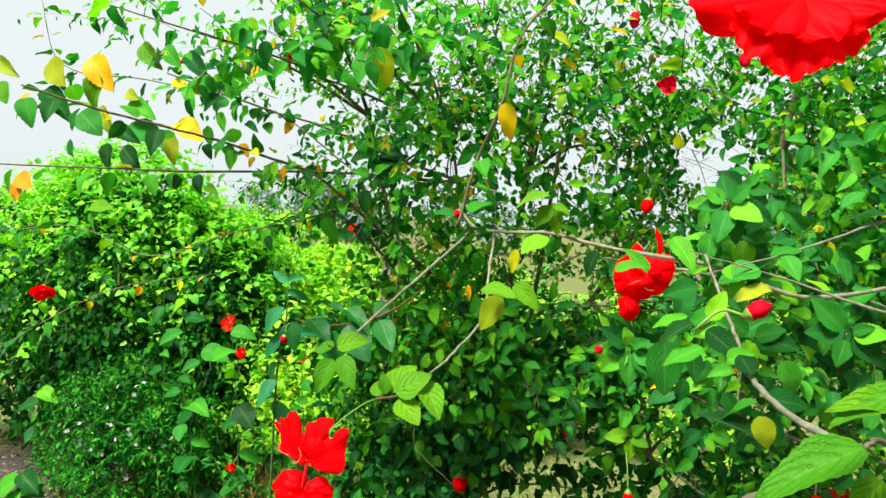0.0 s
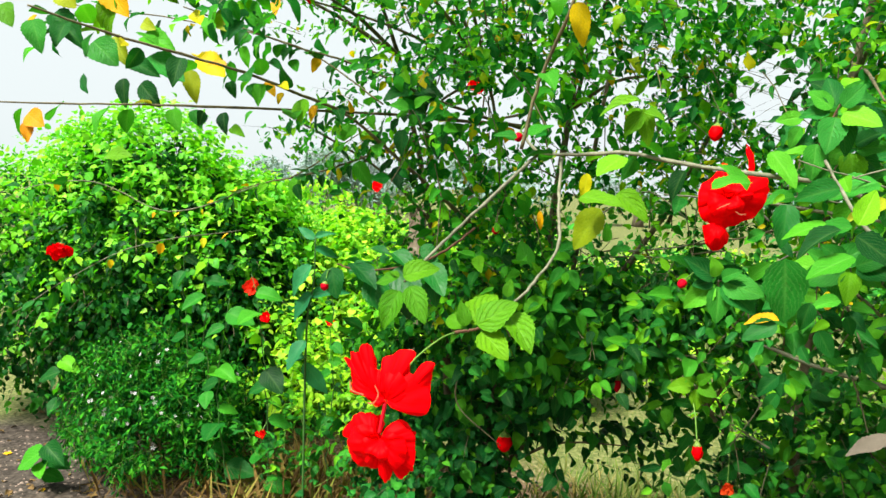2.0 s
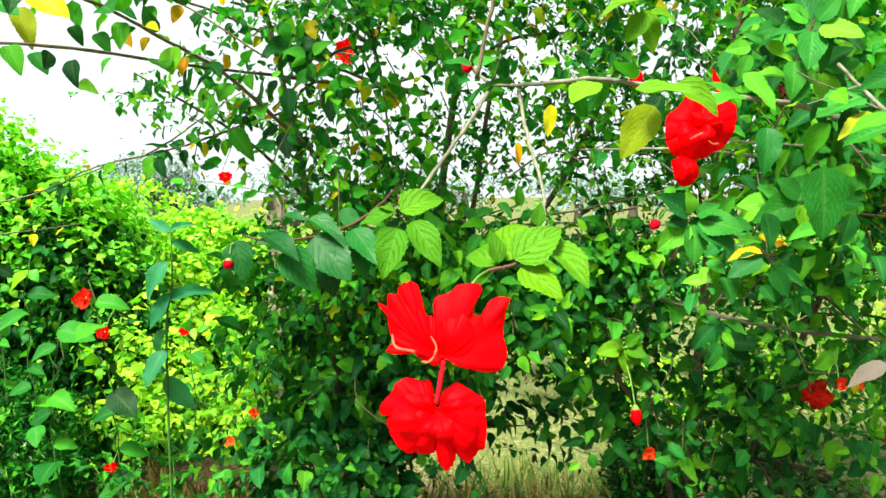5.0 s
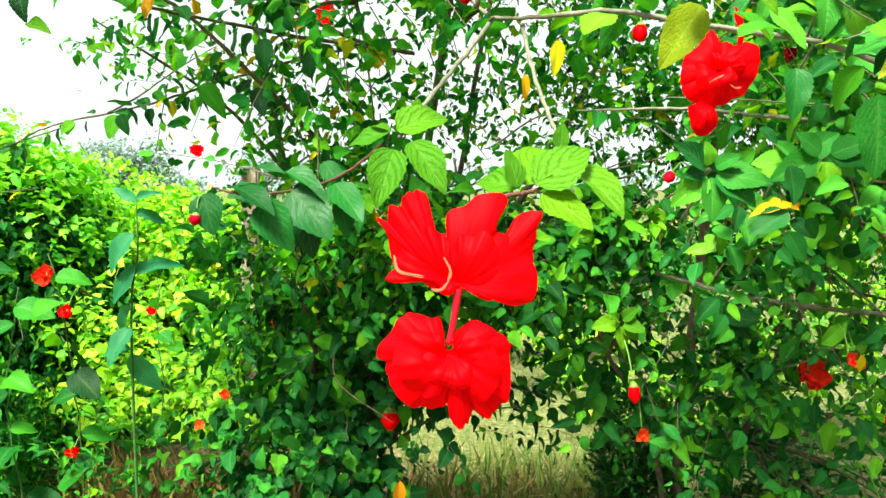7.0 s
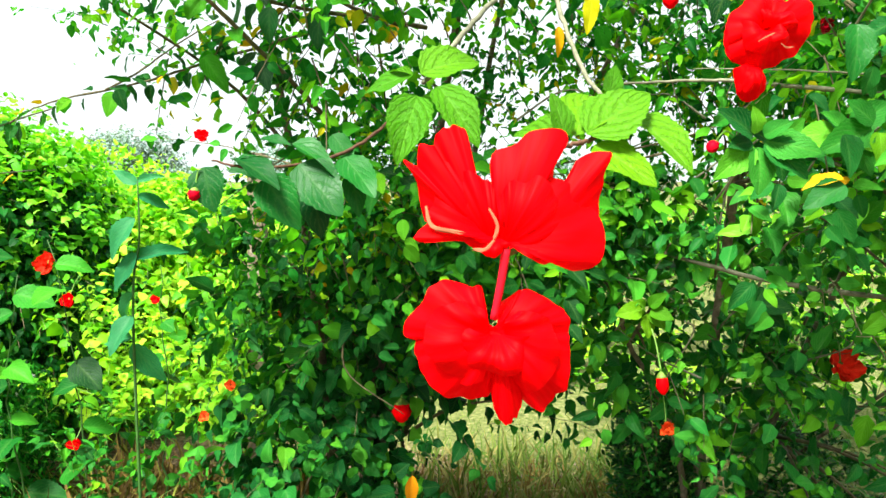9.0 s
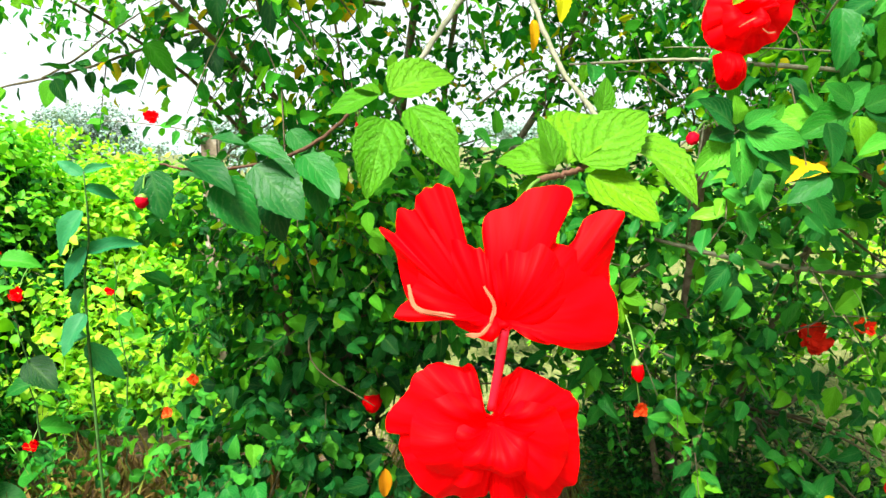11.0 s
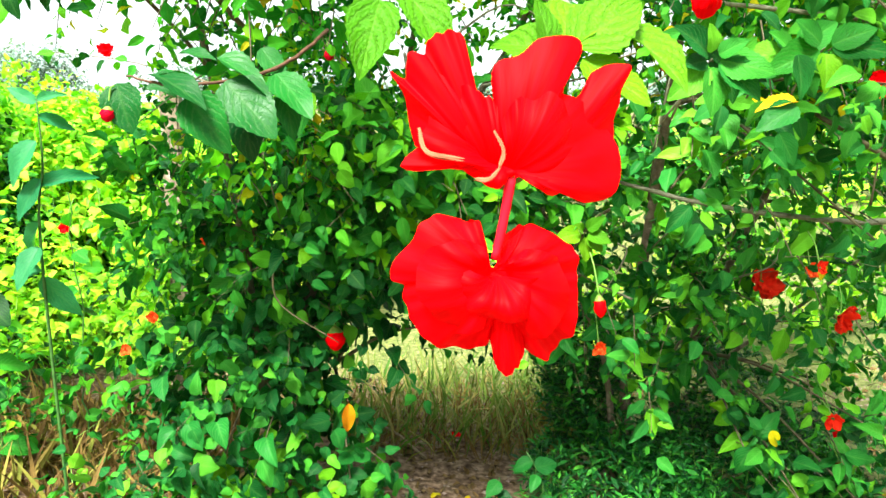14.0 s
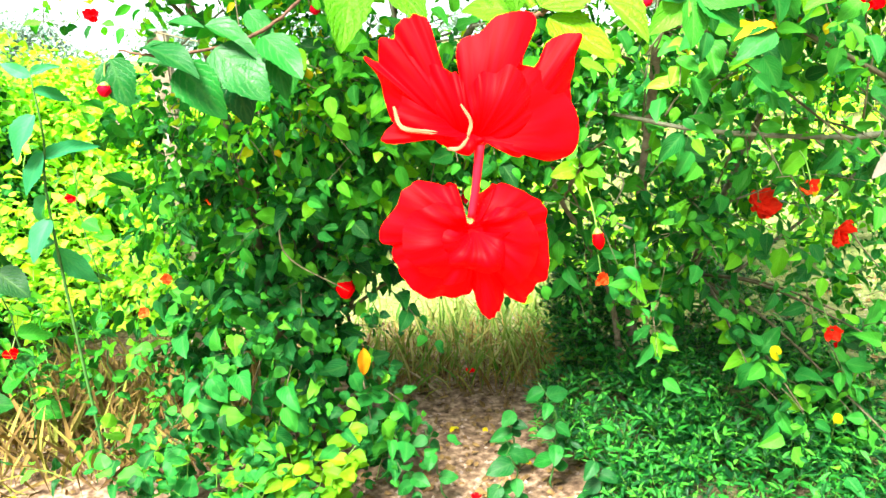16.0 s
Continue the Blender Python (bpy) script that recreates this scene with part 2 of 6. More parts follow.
# ---- builders ----
def mesh_of(name, verts, faces, mat, uv=None, smooth=True):
    me = bpy.data.meshes.new(name)
    verts = np.asarray(verts, dtype=float)
    me.from_pydata(verts.tolist(), [], faces if isinstance(faces, list) else faces.tolist())
    if uv is not None:
        layer = me.uv_layers.new(name="UVMap")
        idx = np.empty(len(me.loops), dtype=np.int32)
        me.loops.foreach_get("vertex_index", idx)
        layer.data.foreach_set("uv", np.asarray(uv, dtype=np.float32)[idx].ravel())
    if smooth:
        me.polygons.foreach_set("use_smooth", np.ones(len(me.polygons), dtype=bool))
    me.materials.append(mat)
    return me


def thing(name, base, label, category, group="", kind=""):
    ob = new(name)
    ob.location = base
    ob.empty_display_size = 0.05
    return tagged(ob, label, category, group, kind)


def origin(ob):
    p = Vector(ob.location)
    while ob.parent:
        ob = ob.parent
        p = p + Vector(ob.location)
    return p


def part(name, me, parent, label="", kind=""):
    """Links a mesh, given in world metres, as one part of a thing or of a part."""
    o = origin(parent)
    me.transform(Matrix.Translation(-o))
    ob = new(name, me)
    ob.parent = parent
    return tagged(ob, label, kind=kind)


def put(name, me, parent, m, label=""):
    """Links a shared mesh at the world pose m."""
    ob = new(name, me)
    ob.parent = parent
    ob.matrix_basis = Matrix.Translation(-origin(parent)) @ m
    return tagged(ob, label)


def unit(v):
    v = np.asarray(v, dtype=float)
    return v / np.maximum(np.linalg.norm(v, axis=-1, keepdims=True), 1e-9)


def spline(points, n):
    """A smooth line through a few points."""
    p = np.asarray(points, dtype=float)
    if len(p) == 2:
        return p[0] + (p[1] - p[0]) * np.linspace(0, 1, n)[:, None]
    q = np.vstack([2 * p[0] - p[1], p, 2 * p[-1] - p[-2]])
    out = []
    for t in np.linspace(0, len(p) - 1, n):
        i = min(int(t), len(p) - 2)
        u = t - i
        a, b, c, e = q[i:i + 4]
        out.append(0.5 * (2 * b + (c - a) * u + (2 * a - 5 * b + 4 * c - e) * u * u + (3 * b - a - 3 * c + e) * u ** 3))
    return np.array(out)


def tube_data(line, radii, sides=6):
    line = np.asarray(line, dtype=float)
    n = len(line)
    tang = unit(np.gradient(line, axis=0))
    ref = np.array([0.31, 0.2, 0.93]) if abs(tang[0][2]) < 0.85 else np.array([1.0, 0.1, 0.0])
    a = unit(np.cross(tang, ref))
    b = np.cross(tang, a)
    ang = np.arange(sides) * 2 * math.pi / sides
    r = np.broadcast_to(np.asarray(radii, dtype=float), (n,))
    v = line[:, None] + r[:, None, None] * (np.cos(ang)[None, :, None] * a[:, None] + np.sin(ang)[None, :, None] * b[:, None])
    f = [(i * sides + j, i * sides + (j + 1) % sides, (i + 1) * sides + (j + 1) % sides, (i + 1) * sides + j) for i in range(n - 1) for j in range(sides)]
    f += [tuple(range(sides))[::-1], tuple((n - 1) * sides + j for j in range(sides))]
    return v.reshape(-1, 3), f


def tube(name, line, radii, mat, sides=7, knots=0.0, seed=1):
    radii = np.broadcast_to(np.asarray(radii, dtype=float), (len(line),)).copy()
    if knots:
        rng = np.random.default_rng(seed)
        radii *= 1 + knots * rng.uniform(-0.5, 1.0, len(line)) * (rng.random(len(line)) < 0.5)
    v, f = tube_data(line, radii, sides)
    return mesh_of(name, v, f, mat)


def join_data(chunks):
    vs, fs, n = [], [], 0
    for v, f in chunks:
        vs.append(v)
        fs += [tuple(i + n for i in q) for q in f]
        n += len(v)
    return np.vstack(vs), fs


def leaf_template(rows, shape="ovate", fold=0.35, droop=0.35, teeth=0.0, ripple=0.0, cols=1, seed=0, width=0.62):
    """A unit leaf: along y from the stalk to the tip, folded along its rib."""
    rng = np.random.default_rng(seed)
    ph = rng.uniform(0, 6.28, 3)
    v, uv = [], []
    for i in range(rows + 1):
        s = i / rows
        if shape == "ovate":
            w = width * 0.5 * math.sin(math.pi * min(1, s ** 0.75)) ** 0.75 * (1.1 - 0.3 * s)
        elif shape == "heart":
            w = width * 0.62 * math.sin(math.pi * min(1, (0.1 + 0.9 * s) ** 0.6)) ** 0.8 * (0.4 if i == 0 else 1.0)
        else:
            w = width * 0.5 * math.sin(math.pi * s ** 0.85) ** 0.8
        if teeth and 0 < i < rows:
            w *= 1 + (teeth if i % 2 else -teeth)
        for j in range(-cols, cols + 1):
            k = j / cols
            z = abs(k) * w * fold - droop * s * s * 0.5 + ripple * math.sin(9 * s + ph[0] + 2 * (k > 0)) * abs(k) ** 1.5 * math.sin(math.pi * s)
            y = s - 0.16 * (droop > 0) * droop * s * s - (0.05 * abs(k) * (1 - s) if shape == "heart" and i < 2 else 0)
            v.append((k * w, y, z))
            uv.append((0.5 + 0.5 * k, s))
    c = 2 * cols + 1
    f = [(i * c + j, i * c + j + 1, (i + 1) * c + j + 1, (i + 1) * c + j) for i in range(rows) for j in range(2 * cols)]
    return np.array(v), f, np.array(uv)


def leaf_frames(d, up):
    """Axes of leaves: along d, facing up as far as that allows."""
    d = unit(d)
    x = unit(np.cross(d, up))
    return x, d, np.cross(x, d)


def scatter(name, template, pos, d, up, size, mat, squash=None):
    """Many leaves joined into one mesh; template: one shape, or several by turns."""
    if isinstance(template, list):
        v, f, uv, n = [], [], [], 0
        for i, t in enumerate(template):
            c = slice(i, None, len(template))
            a, b, e = scatter_data(t, pos[c], d[c], up[c], np.asarray(size)[c], None if squash is None else squash[c])
            v.append(a)
            f.append(b + n)
            uv.append(e)
            n += len(a)
        return mesh_of(name, np.vstack(v), np.vstack(f), mat, np.vstack(uv))
    v, f, uv = scatter_data(template, pos, d, up, size, squash)
    return mesh_of(name, v, f, mat, uv)


def scatter_data(template, pos, d, up, size, squash=None):
    tv, tf, tuv = template
    x, y, z = leaf_frames(d, up)
    size = np.asarray(size)[:, None, None]
    w = 1.0 if squash is None else np.asarray(squash)[:, None, None]
    v = pos[:, None] + size * (tv[None, :, 0:1] * x[:, None] * w + tv[None, :, 1:2] * y[:, None] + tv[None, :, 2:3] * z[:, None])
    n, k = len(pos), len(tv)
    tf = np.array(tf)
    f = (tf[None] + (np.arange(n) * k)[:, None, None]).reshape(-1, tf.shape[1])
    return v.reshape(-1, 3), f, np.tile(tuv, (n, 1))


CLEAR = [(0.67, 1.5, 1.81, 0.1), (0.73, 1.9, 1.86, 0.12), (1.053, 1.5, 0.79, 0.08), (1.25, 1.4, 0.72, 0.07), (1.079, 1.2, 1.327, 0.045), (0.44, 0.645, 1.47, 0.06), (-0.123, 1.6, 0.651, 0.04), (0.438, 1.078, 0.879, 0.035), (0.879, 1.376, 1.647, 0.035), (-0.675, 1.85, 0.652, 0.035), (-1.54, 2.4, 0.975, 0.07), (-1.465, 2.4, 0.83, 0.04), (-1.12, 2.4, 0.838, 0.035), (-0.58, 2.2, 0.822, 0.035), (0.55, 1.4, 0.675, 0.03), (-0.76, 1.85, 0.553, 0.03), (0.357, 0.62, 1.333, 0.02), (0.69, 0.951, 1.282, 0.04), (-0.361, 2.016, 1.895, 0.04)]


def open_side(p):
    """Which places leave the flowers' open side free: flowers bloom outward, towards the path."""
    p = np.atleast_2d(p)
    ok = np.ones(len(p), bool)
    for x, y, z, r in CLEAR:
        a = np.array([x, y, z])
        d = unit(np.array([0.0, -0.5, 1.3]) - a)
        s = np.clip((p - a) @ d, 0.0, 0.5)
        ok &= np.linalg.norm(p - a - s[:, None] * d, axis=1) > r
    return ok


class Sprays:
    """Twigs with leaves in a volume: positions and directions, kept until they are joined."""

    def __init__(self, seed):
        self.rng = np.random.default_rng(seed)
        self.p, self.d, self.u, self.s, self.twigs = [], [], [], [], []

    def add(self, centre, radii, twigs, leaves=8, length=0.22, size=0.055, heart=None, lift=0.2, droop=0.5, spread=0.9, shell=0.0, floor=0.03, hang=0.35, face=0.0):
        """Twigs grow away from heart (default: below the centre), droop, and carry leaves by turns."""
        rng = self.rng
        centre, radii = np.array(centre, float), np.array(radii, float)
        q = unit(rng.normal(size=(twigs, 3))) * (rng.random((twigs, 1)) * (1 - shell) + shell) ** (1 / 2.2)
        start = centre + q * radii
        heart = np.array(heart, float) if heart is not None else centre - (0, 0, radii[2] * 1.2)
        away = unit(unit(start - heart) + spread * rng.normal(size=(twigs, 3)) * 0.6 + (0, 0, lift))
        long = length * rng.uniform(0.55, 1.3, twigs)
        s = np.linspace(0.0, 1.0, leaves)[None, :, None]
        line = start[:, None] + (away[:, None] * s - np.array([0, 0, droop]) * s * s * 0.5) * long[:, None, None]
        tang = unit(away[:, None] - np.array([0, 0, droop]) * s)
        self.twigs.append(line)
        a = unit(np.cross(tang, np.array([0.2, 0.1, 1.0])))
        b = np.cross(tang, a)
        phi = (np.arange(leaves)[None] * 2.4 + rng.uniform(0, 6.28, (twigs, 1)))[..., None] + rng.normal(size=(twigs, leaves, 1)) * 0.4
        d = unit(0.45 * tang + 0.85 * (np.cos(phi) * a + np.sin(phi) * b) - np.array([0, 0, hang]) + 0.2 * rng.normal(size=line.shape))
        up = np.array([0, 0, 1.0]) + 0.45 * rng.normal(size=line.shape) + 0.3 * tang + face * unit(start - heart)[:, None]
        sz = size * rng.uniform(0.45, 1.35, (twigs, leaves)) * (1.12 - 0.45 * s[..., 0])
        pos = line + d * 0.012 * (size / 0.055)
        keep = ((pos[..., 2] > floor) & (rng.random((twigs, leaves)) > 0.12)).ravel()
        self.p.append(pos.reshape(-1, 3)[keep])
        self.d.append(d.reshape(-1, 3)[keep])
        self.u.append(up.reshape(-1, 3)[keep])
        self.s.append(sz.ravel()[keep])
        return self

    def arrays(self):
        return np.vstack(self.p), np.vstack(self.d), np.vstack(self.u), np.concatenate(self.s)

    def leaves(self, name, template, mat, chosen=None):
        p, d, u, s = self.arrays()
        c = open_side(p + d * s[:, None] * 0.5)
        if chosen is not None:
            c = c & chosen
        return scatter(name, template, p[c], d[c], u[c], s[c], mat, np.random.default_rng(len(s)).uniform(0.7, 1.12, len(s))[c])

    def stems(self, name, radius, mat, every=1):
        """The twigs as three-sided tapered rods."""
        vs, fs, n = [], [], 0
        for line in self.twigs:
            line = line[::every][:, ::3] if line.shape[1] > 5 else line[::every]
            t, k = line.shape[:2]
            r = radius * np.linspace(1.0, 0.4, k)[None, :, None, None]
            ang = np.arange(3) * 2.094
            ring = np.stack([np.cos(ang), np.sin(ang), 0.3 * np.sin(ang + 1)], -1)[None, None]
            v = line[:, :, None] + r * ring
            vs.append(v.reshape(-1, 3))
            i = np.arange(k - 1)[:, None] * 3 + np.arange(3)[None]
            j = np.arange(k - 1)[:, None] * 3 + (np.arange(3)[None] + 1) % 3
            quad = np.stack([i, j, j + 3, i + 3], -1).reshape(-1, 4)
            fs.append((quad[None] + (np.arange(t) * k * 3)[:, None, None]).reshape(-1, 4) + n)
            n += t * k * 3
        return mesh_of(name, np.vstack(vs), np.vstack(fs), mat)


T_MASS = [leaf_template(6, "ovate", f, dr, 0.0, rp, 2, sd, w) for f, dr, rp, sd, w in ((0.3, 0.45, 0.07, 1, 0.6), (0.6, 0.85, 0.04, 2, 0.54), (0.12, 0.2, 0.1, 3, 0.66), (0.45, 0.3, 0.1, 4, 0.56), (-0.15, 0.9, 0.09, 8, 0.6), (0.7, -0.25, 0.05, 9, 0.5))]
T_MASS_HEART = [leaf_template(7, "heart", f, dr, 0.0, rp, 2, sd, w) for f, dr, rp, sd, w in ((0.3, 0.5, 0.08, 5, 0.62), (0.6, 0.9, 0.05, 6, 0.54), (0.1, 0.3, 0.1, 7, 0.68), (-0.12, 0.7, 0.09, 10, 0.6))]
T_FAR = leaf_template(2, "ovate", 0.3, 0.4, width=0.75)
T_HEDGE = [leaf_template(5, "heart", f, dr, 0.0, 0.07, 1, sd, w) for f, dr, sd, w in ((0.3, 0.5, 5, 0.66), (0.6, 0.8, 6, 0.56), (0.1, 0.3, 7, 0.7), (-0.15, 0.8, 8, 0.6))]
T_SLIM = leaf_template(2, "slim", 0.3, 0.5, width=0.36)
T_BLADE = leaf_template(2, "slim", 0.2, 0.9, width=0.05)
LEAF = [mesh_of("leaf", *leaf_template(18, "ovate", f, dr, 0.045, 0.035, 2, sd, w)[:2], M_LEAF, leaf_template(18, "ovate", f, dr, 0.045, 0.035, 2, sd, w)[2])
        for f, dr, sd, w in ((0.25, 0.35, 1, 0.66), (0.4, 0.6, 2, 0.6), (0.15, 0.2, 3, 0.7), (0.5, 0.45, 4, 0.58))]


def leaf_mesh(k, mat):
    """The k-th leaf shape in a material, shared by all that use it."""
    key = "leaf_%d_%s" % (k % len(LEAF), mat.name)
    me = bpy.data.meshes.get(key)
    if me is None:
        me = LEAF[k % len(LEAF)].copy()
        me.name = key
        me.materials.clear()
        me.materials.append(mat)
    return me


def leaf_pose(base, tip, facing, size=None, wide=1.0):
    """From the leaf's foot to its tip; facing: where its upper side looks."""
    base, tip = np.asarray(base, float), np.asarray(tip, float)
    x, y, z = leaf_frames((tip - base)[None], np.asarray(facing, float)[None])
    k = np.linalg.norm(tip - base) if size is None else size
    m = Matrix((x[0] * k * wide, y[0] * k, z[0] * k)).transposed().to_4x4()
    return Matrix.Translation(base.tolist()) @ m


LEAF_NO = [0]


def leaf(parent, base, tip, facing=(0, -0.5, 1), mat=None, label="", wide=1.0, name="leaf"):
    LEAF_NO[0] += 1
    return put(name, leaf_mesh(LEAF_NO[0], mat or M_LEAF), parent, leaf_pose(base, tip, facing, wide=wide), label)


def leafy(parent, points, radii, leaves, mat_branch=None, size=0.06, mat=None, seed=1, start=0.05, yellow=0.0, hang=0.5, tuft=0, name="branch"):
    """A branch along points, with leaves as parts of their own."""
    rng = np.random.default_rng(seed)
    line = spline(points, max(8, 6 * len(points)))
    line = line + rng.normal(size=line.shape) * 0.0006
    br = part(name, tube(name, line, np.linspace(radii[0], radii[1], len(line)), mat_branch or M_TWIG, 7, 0.25, seed), parent)
    tang = unit(np.gradient(line, axis=0))
    for i in range(leaves):
        s = start + (1 - start) * (i + rng.random() * 0.7) / max(leaves, 1)
        k = min(int(s * (len(line) - 1)), len(line) - 1)
        t = tang[k]
        side = unit(np.cross(t, (0.1, 0.2, 1.0)))
        phi = i * 2.4 + rng.uniform(-0.5, 0.5)
        d = unit(0.5 * t + 0.8 * (math.cos(phi) * side + math.sin(phi) * np.cross(t, side)) - np.array([0, 0, hang]))
        L = size * rng.uniform(0.6, 1.25)
        base = line[k] + d * 0.012
        if not open_side(base + d * L * 0.5)[0]:
            continue
        old = rng.random() < yellow
        leaf(br, base, base + d * L * (0.72 if old else 1.0), (rng.normal() * 0.4, -0.4 + rng.normal() * 0.4, 1), M_LEAF_YELLOW if old else mat, "yellowed leaf" if old else "")
    for i in range(tuft):
        d = unit(tang[-1] + rng.normal(size=3) * 0.6)
        leaf(br, line[-1], line[-1] + d * size * rng.uniform(0.4, 0.8), (0, -0.6, 1), M_LEAF_YOUNG)
    return br


def rosette(parent, at, count, size, mat, seed):
    """A whorl of leaves at a twig's end, on a short twig of its own."""
    rng = np.random.default_rng(seed)
    at = np.array(at, float)
    for i in range(count):
        g = i * 2.4 + rng.uniform(-0.3, 0.3)
        d = unit((math.cos(g), -0.35 + 0.3 * rng.normal(), 0.75 * math.sin(g) - 0.05))
        leaf(parent, at + d * 0.01, at + d * size * rng.uniform(0.6, 1.1), (0.2 * rng.normal(), -1, 0.55), mat)
    back = at + (0.02 * rng.normal(), 0.16, -0.08)
    part("side_twig", tube("side_twig", spline([at, (at + back) / 2 + (0, 0, 0.015), back], 6), np.linspace(0.0012, 0.002, 6), M_TWIG_PALE, 5), parent)


def petal(name, base, out, normal, length, width, mat, curl=0.3, ruffle=0.12, cup=0.25, waves=5.0, seed=1, rows=14, cols=12, neck=0.25, notch=0.0, blunt=0.1, taper=0.8, frill=0.0):
    """A ruffled petal: from base along out, widening, its rim waved; normal: its inner side."""
    rng = np.random.default_rng(seed)
    ph = rng.uniform(0, 6.28, 4)
    x, y, z = (a[0] for a in leaf_frames(np.asarray(out, float)[None], np.asarray(normal, float)[None]))
    v, uv = [], []
    for i in range(rows + 1):
        s = i / rows
        w = width * 0.5 * (neck + (1 - neck) * math.sin(min(1.0, s / 0.8) * math.pi * 0.5)) * math.sqrt(1 - taper * max(0.0, (s - 0.72) / 0.28) ** 2)
        for j in range(cols + 1):
            k = 2 * j / cols - 1
            rim = s * (1 - blunt * k * k * k * k - 0.05 * k * k) + s ** 4 * (0.03 * math.sin(waves * 0.9 * k + ph[0]) + 0.014 * math.sin(waves * 2.1 * k + ph[1]) + frill * math.sin(waves * 4.3 * k + ph[2]))
            if notch:
                rim -= notch * s ** 3 * math.exp(-((k - 0.15) / 0.2) ** 2)
            h = curl * s * s * length - cup * (k * k) * w + length * s * 0.06 * math.sin(2.4 * k + ph[2]) + ruffle * length * s ** 3 * (math.sin(waves * k + ph[3]) * 0.6 + 0.4 * math.sin(waves * 2.1 * k + ph[0] + 3 * s) + frill * 9 * math.sin(waves * 3.7 * k + ph[1]))
            e = k * w * (1 + 0.06 * math.sin(7 * s + ph[1]))
            v.append(np.asarray(base) + x * e + y * rim * length + z * h)
            uv.append((j / cols, s))
    c = cols + 1
    f = [(i * c + j, i * c + j + 1, (i + 1) * c + j + 1, (i + 1) * c + j) for i in range(rows) for j in range(cols)]
    return mesh_of(name, v, f, mat, uv)


def lathe(name, line_r, a, b, mat, sides=10, twist=0.0, flute=0.0):
    """A turned body from a to b: rows of (share of the way, radius)."""
    a, b = np.asarray(a, float), np.asarray(b, float)
    d = unit(b - a)
    x = unit(np.cross(d, (0.3, 0.9, 0.2)))
    y = np.cross(d, x)
    v = []
    for s, r in line_r:
        for j in range(sides):
            g = 2 * math.pi * j / sides + twist * s
            k = r * (1 + flute * (1 if j % 2 else -1))
            v.append(a + (b - a) * s + (x * math.cos(g) + y * math.sin(g)) * k)
    n = len(line_r)
    f = [(i * sides + j, i * sides + (j + 1) % sides, (i + 1) * sides + (j + 1) % sides, (i + 1) * sides + j) for i in range(n - 1) for j in range(sides)]
    f += [tuple(range(sides))[::-1], tuple((n - 1) * sides + j for j in range(sides))]
    uv = [(j / sides, s) for s, r in line_r for j in range(sides)]
    return mesh_of(name, v, f, mat, uv)


def bud(at, hang_from, size=0.03, fat=0.5, mat=None, label="closed deep red hibiscus bud on a thin green stalk"):
    """A closed flower bud at its stalk's end; at: its middle."""
    at, top = np.asarray(at, float), np.asarray(hang_from, float)
    axis = unit(at - top) * 0.6 + np.array([0, 0, -0.4 if top[2] > at[2] else 0.1])
    axis = unit(axis)
    a, b = at - axis * size * 0.5, at + axis * size * 0.5
    ob = thing("hibiscus_bud", a, label, "flower bud", "buds on the hibiscus bush")
    mid = (top + a) / 2 + np.array([0.0, 0.0, 0.01])
    part("stalk", tube("stalk", spline([top, mid, a], 9), np.linspace(0.0011, 0.0016, 9) * (0.6 + size / 0.06), M_STALK, 6), ob)
    part("calyx", lathe("calyx", [(-0.12, size * 0.06), (0.0, size * fat * 0.26), (0.08, size * fat * 0.34), (0.15, size * fat * 0.41), (0.2, size * fat * 0.43)], a, b, M_CALYX, 10, 0, 0.06), ob)
    part("petals", lathe("petals", [(0.04, size * fat * 0.24), (0.22, size * fat * 0.44), (0.5, size * fat * 0.52), (0.7, size * fat * 0.46), (0.88, size * fat * 0.3), (1.0, size * fat * 0.1)], a, b, mat or M_PETAL_DEEP, 12, 2.2, 0.07), ob, "furled red petals")
    return ob


def small_flower(at, stalk, width=0.06, seed=1, face=(0, -1, 0.1), mat=None, petals=7, label="small ruffled red hibiscus flower seen among the leaves"):
    """A smaller double flower: a whorl of ruffled petals and an inner tuft."""
    rng = np.random.default_rng(seed)
    at, face = np.asarray(at, float), unit(face)
    ob = thing("hibiscus_flower", at, label, "flower", "red flowers on the hibiscus bush")
    s1 = unit(np.cross(face, (0.1, 0.2, 1)))
    s2 = np.cross(face, s1)
    for i in range(petals):
        g = i * 6.283 / petals + rng.uniform(-0.3, 0.3)
        o = math.cos(g) * s1 + math.sin(g) * s2
        part("petal", petal("petal", at - face * width * 0.1, o * 0.9 + face * rng.uniform(0.0, 0.6), face, width * rng.uniform(0.42, 0.6), width * rng.uniform(0.4, 0.55), mat or M_PETAL, 0.2, 0.14, 0.2, 5, seed * 20 + i, 7, 7), ob)
    for i in range(4):
        o = unit(face + 0.7 * rng.normal(size=3))
        part("inner_petal", petal("inner_petal", at, o, face, width * 0.3, width * 0.26, mat or M_PETAL, 0.2, 0.2, 0.3, 4, seed * 20 + 10 + i, 6, 6), ob)
    part("stalk", tube("stalk", spline([np.asarray(stalk, float), (np.asarray(stalk) + at) / 2 + (0, 0, 0.01), at - face * width * 0.1], 8), 0.0016, M_STALK, 6), ob)
    part("calyx", lathe("calyx", [(0, 0.002), (0.4, width * 0.09), (1, width * 0.12)], at - face * width * 0.3, at - face * width * 0.06, M_CALYX, 10, 0, 0.08), ob)
    return ob

# ---- ground ----
def ground_height(x, y):
    return 0.02 * math.sin(1.7 * x + 0.4) * math.cos(1.3 * y) + 0.012 * math.sin(5.1 * x - 2.2 * y) - 0.02


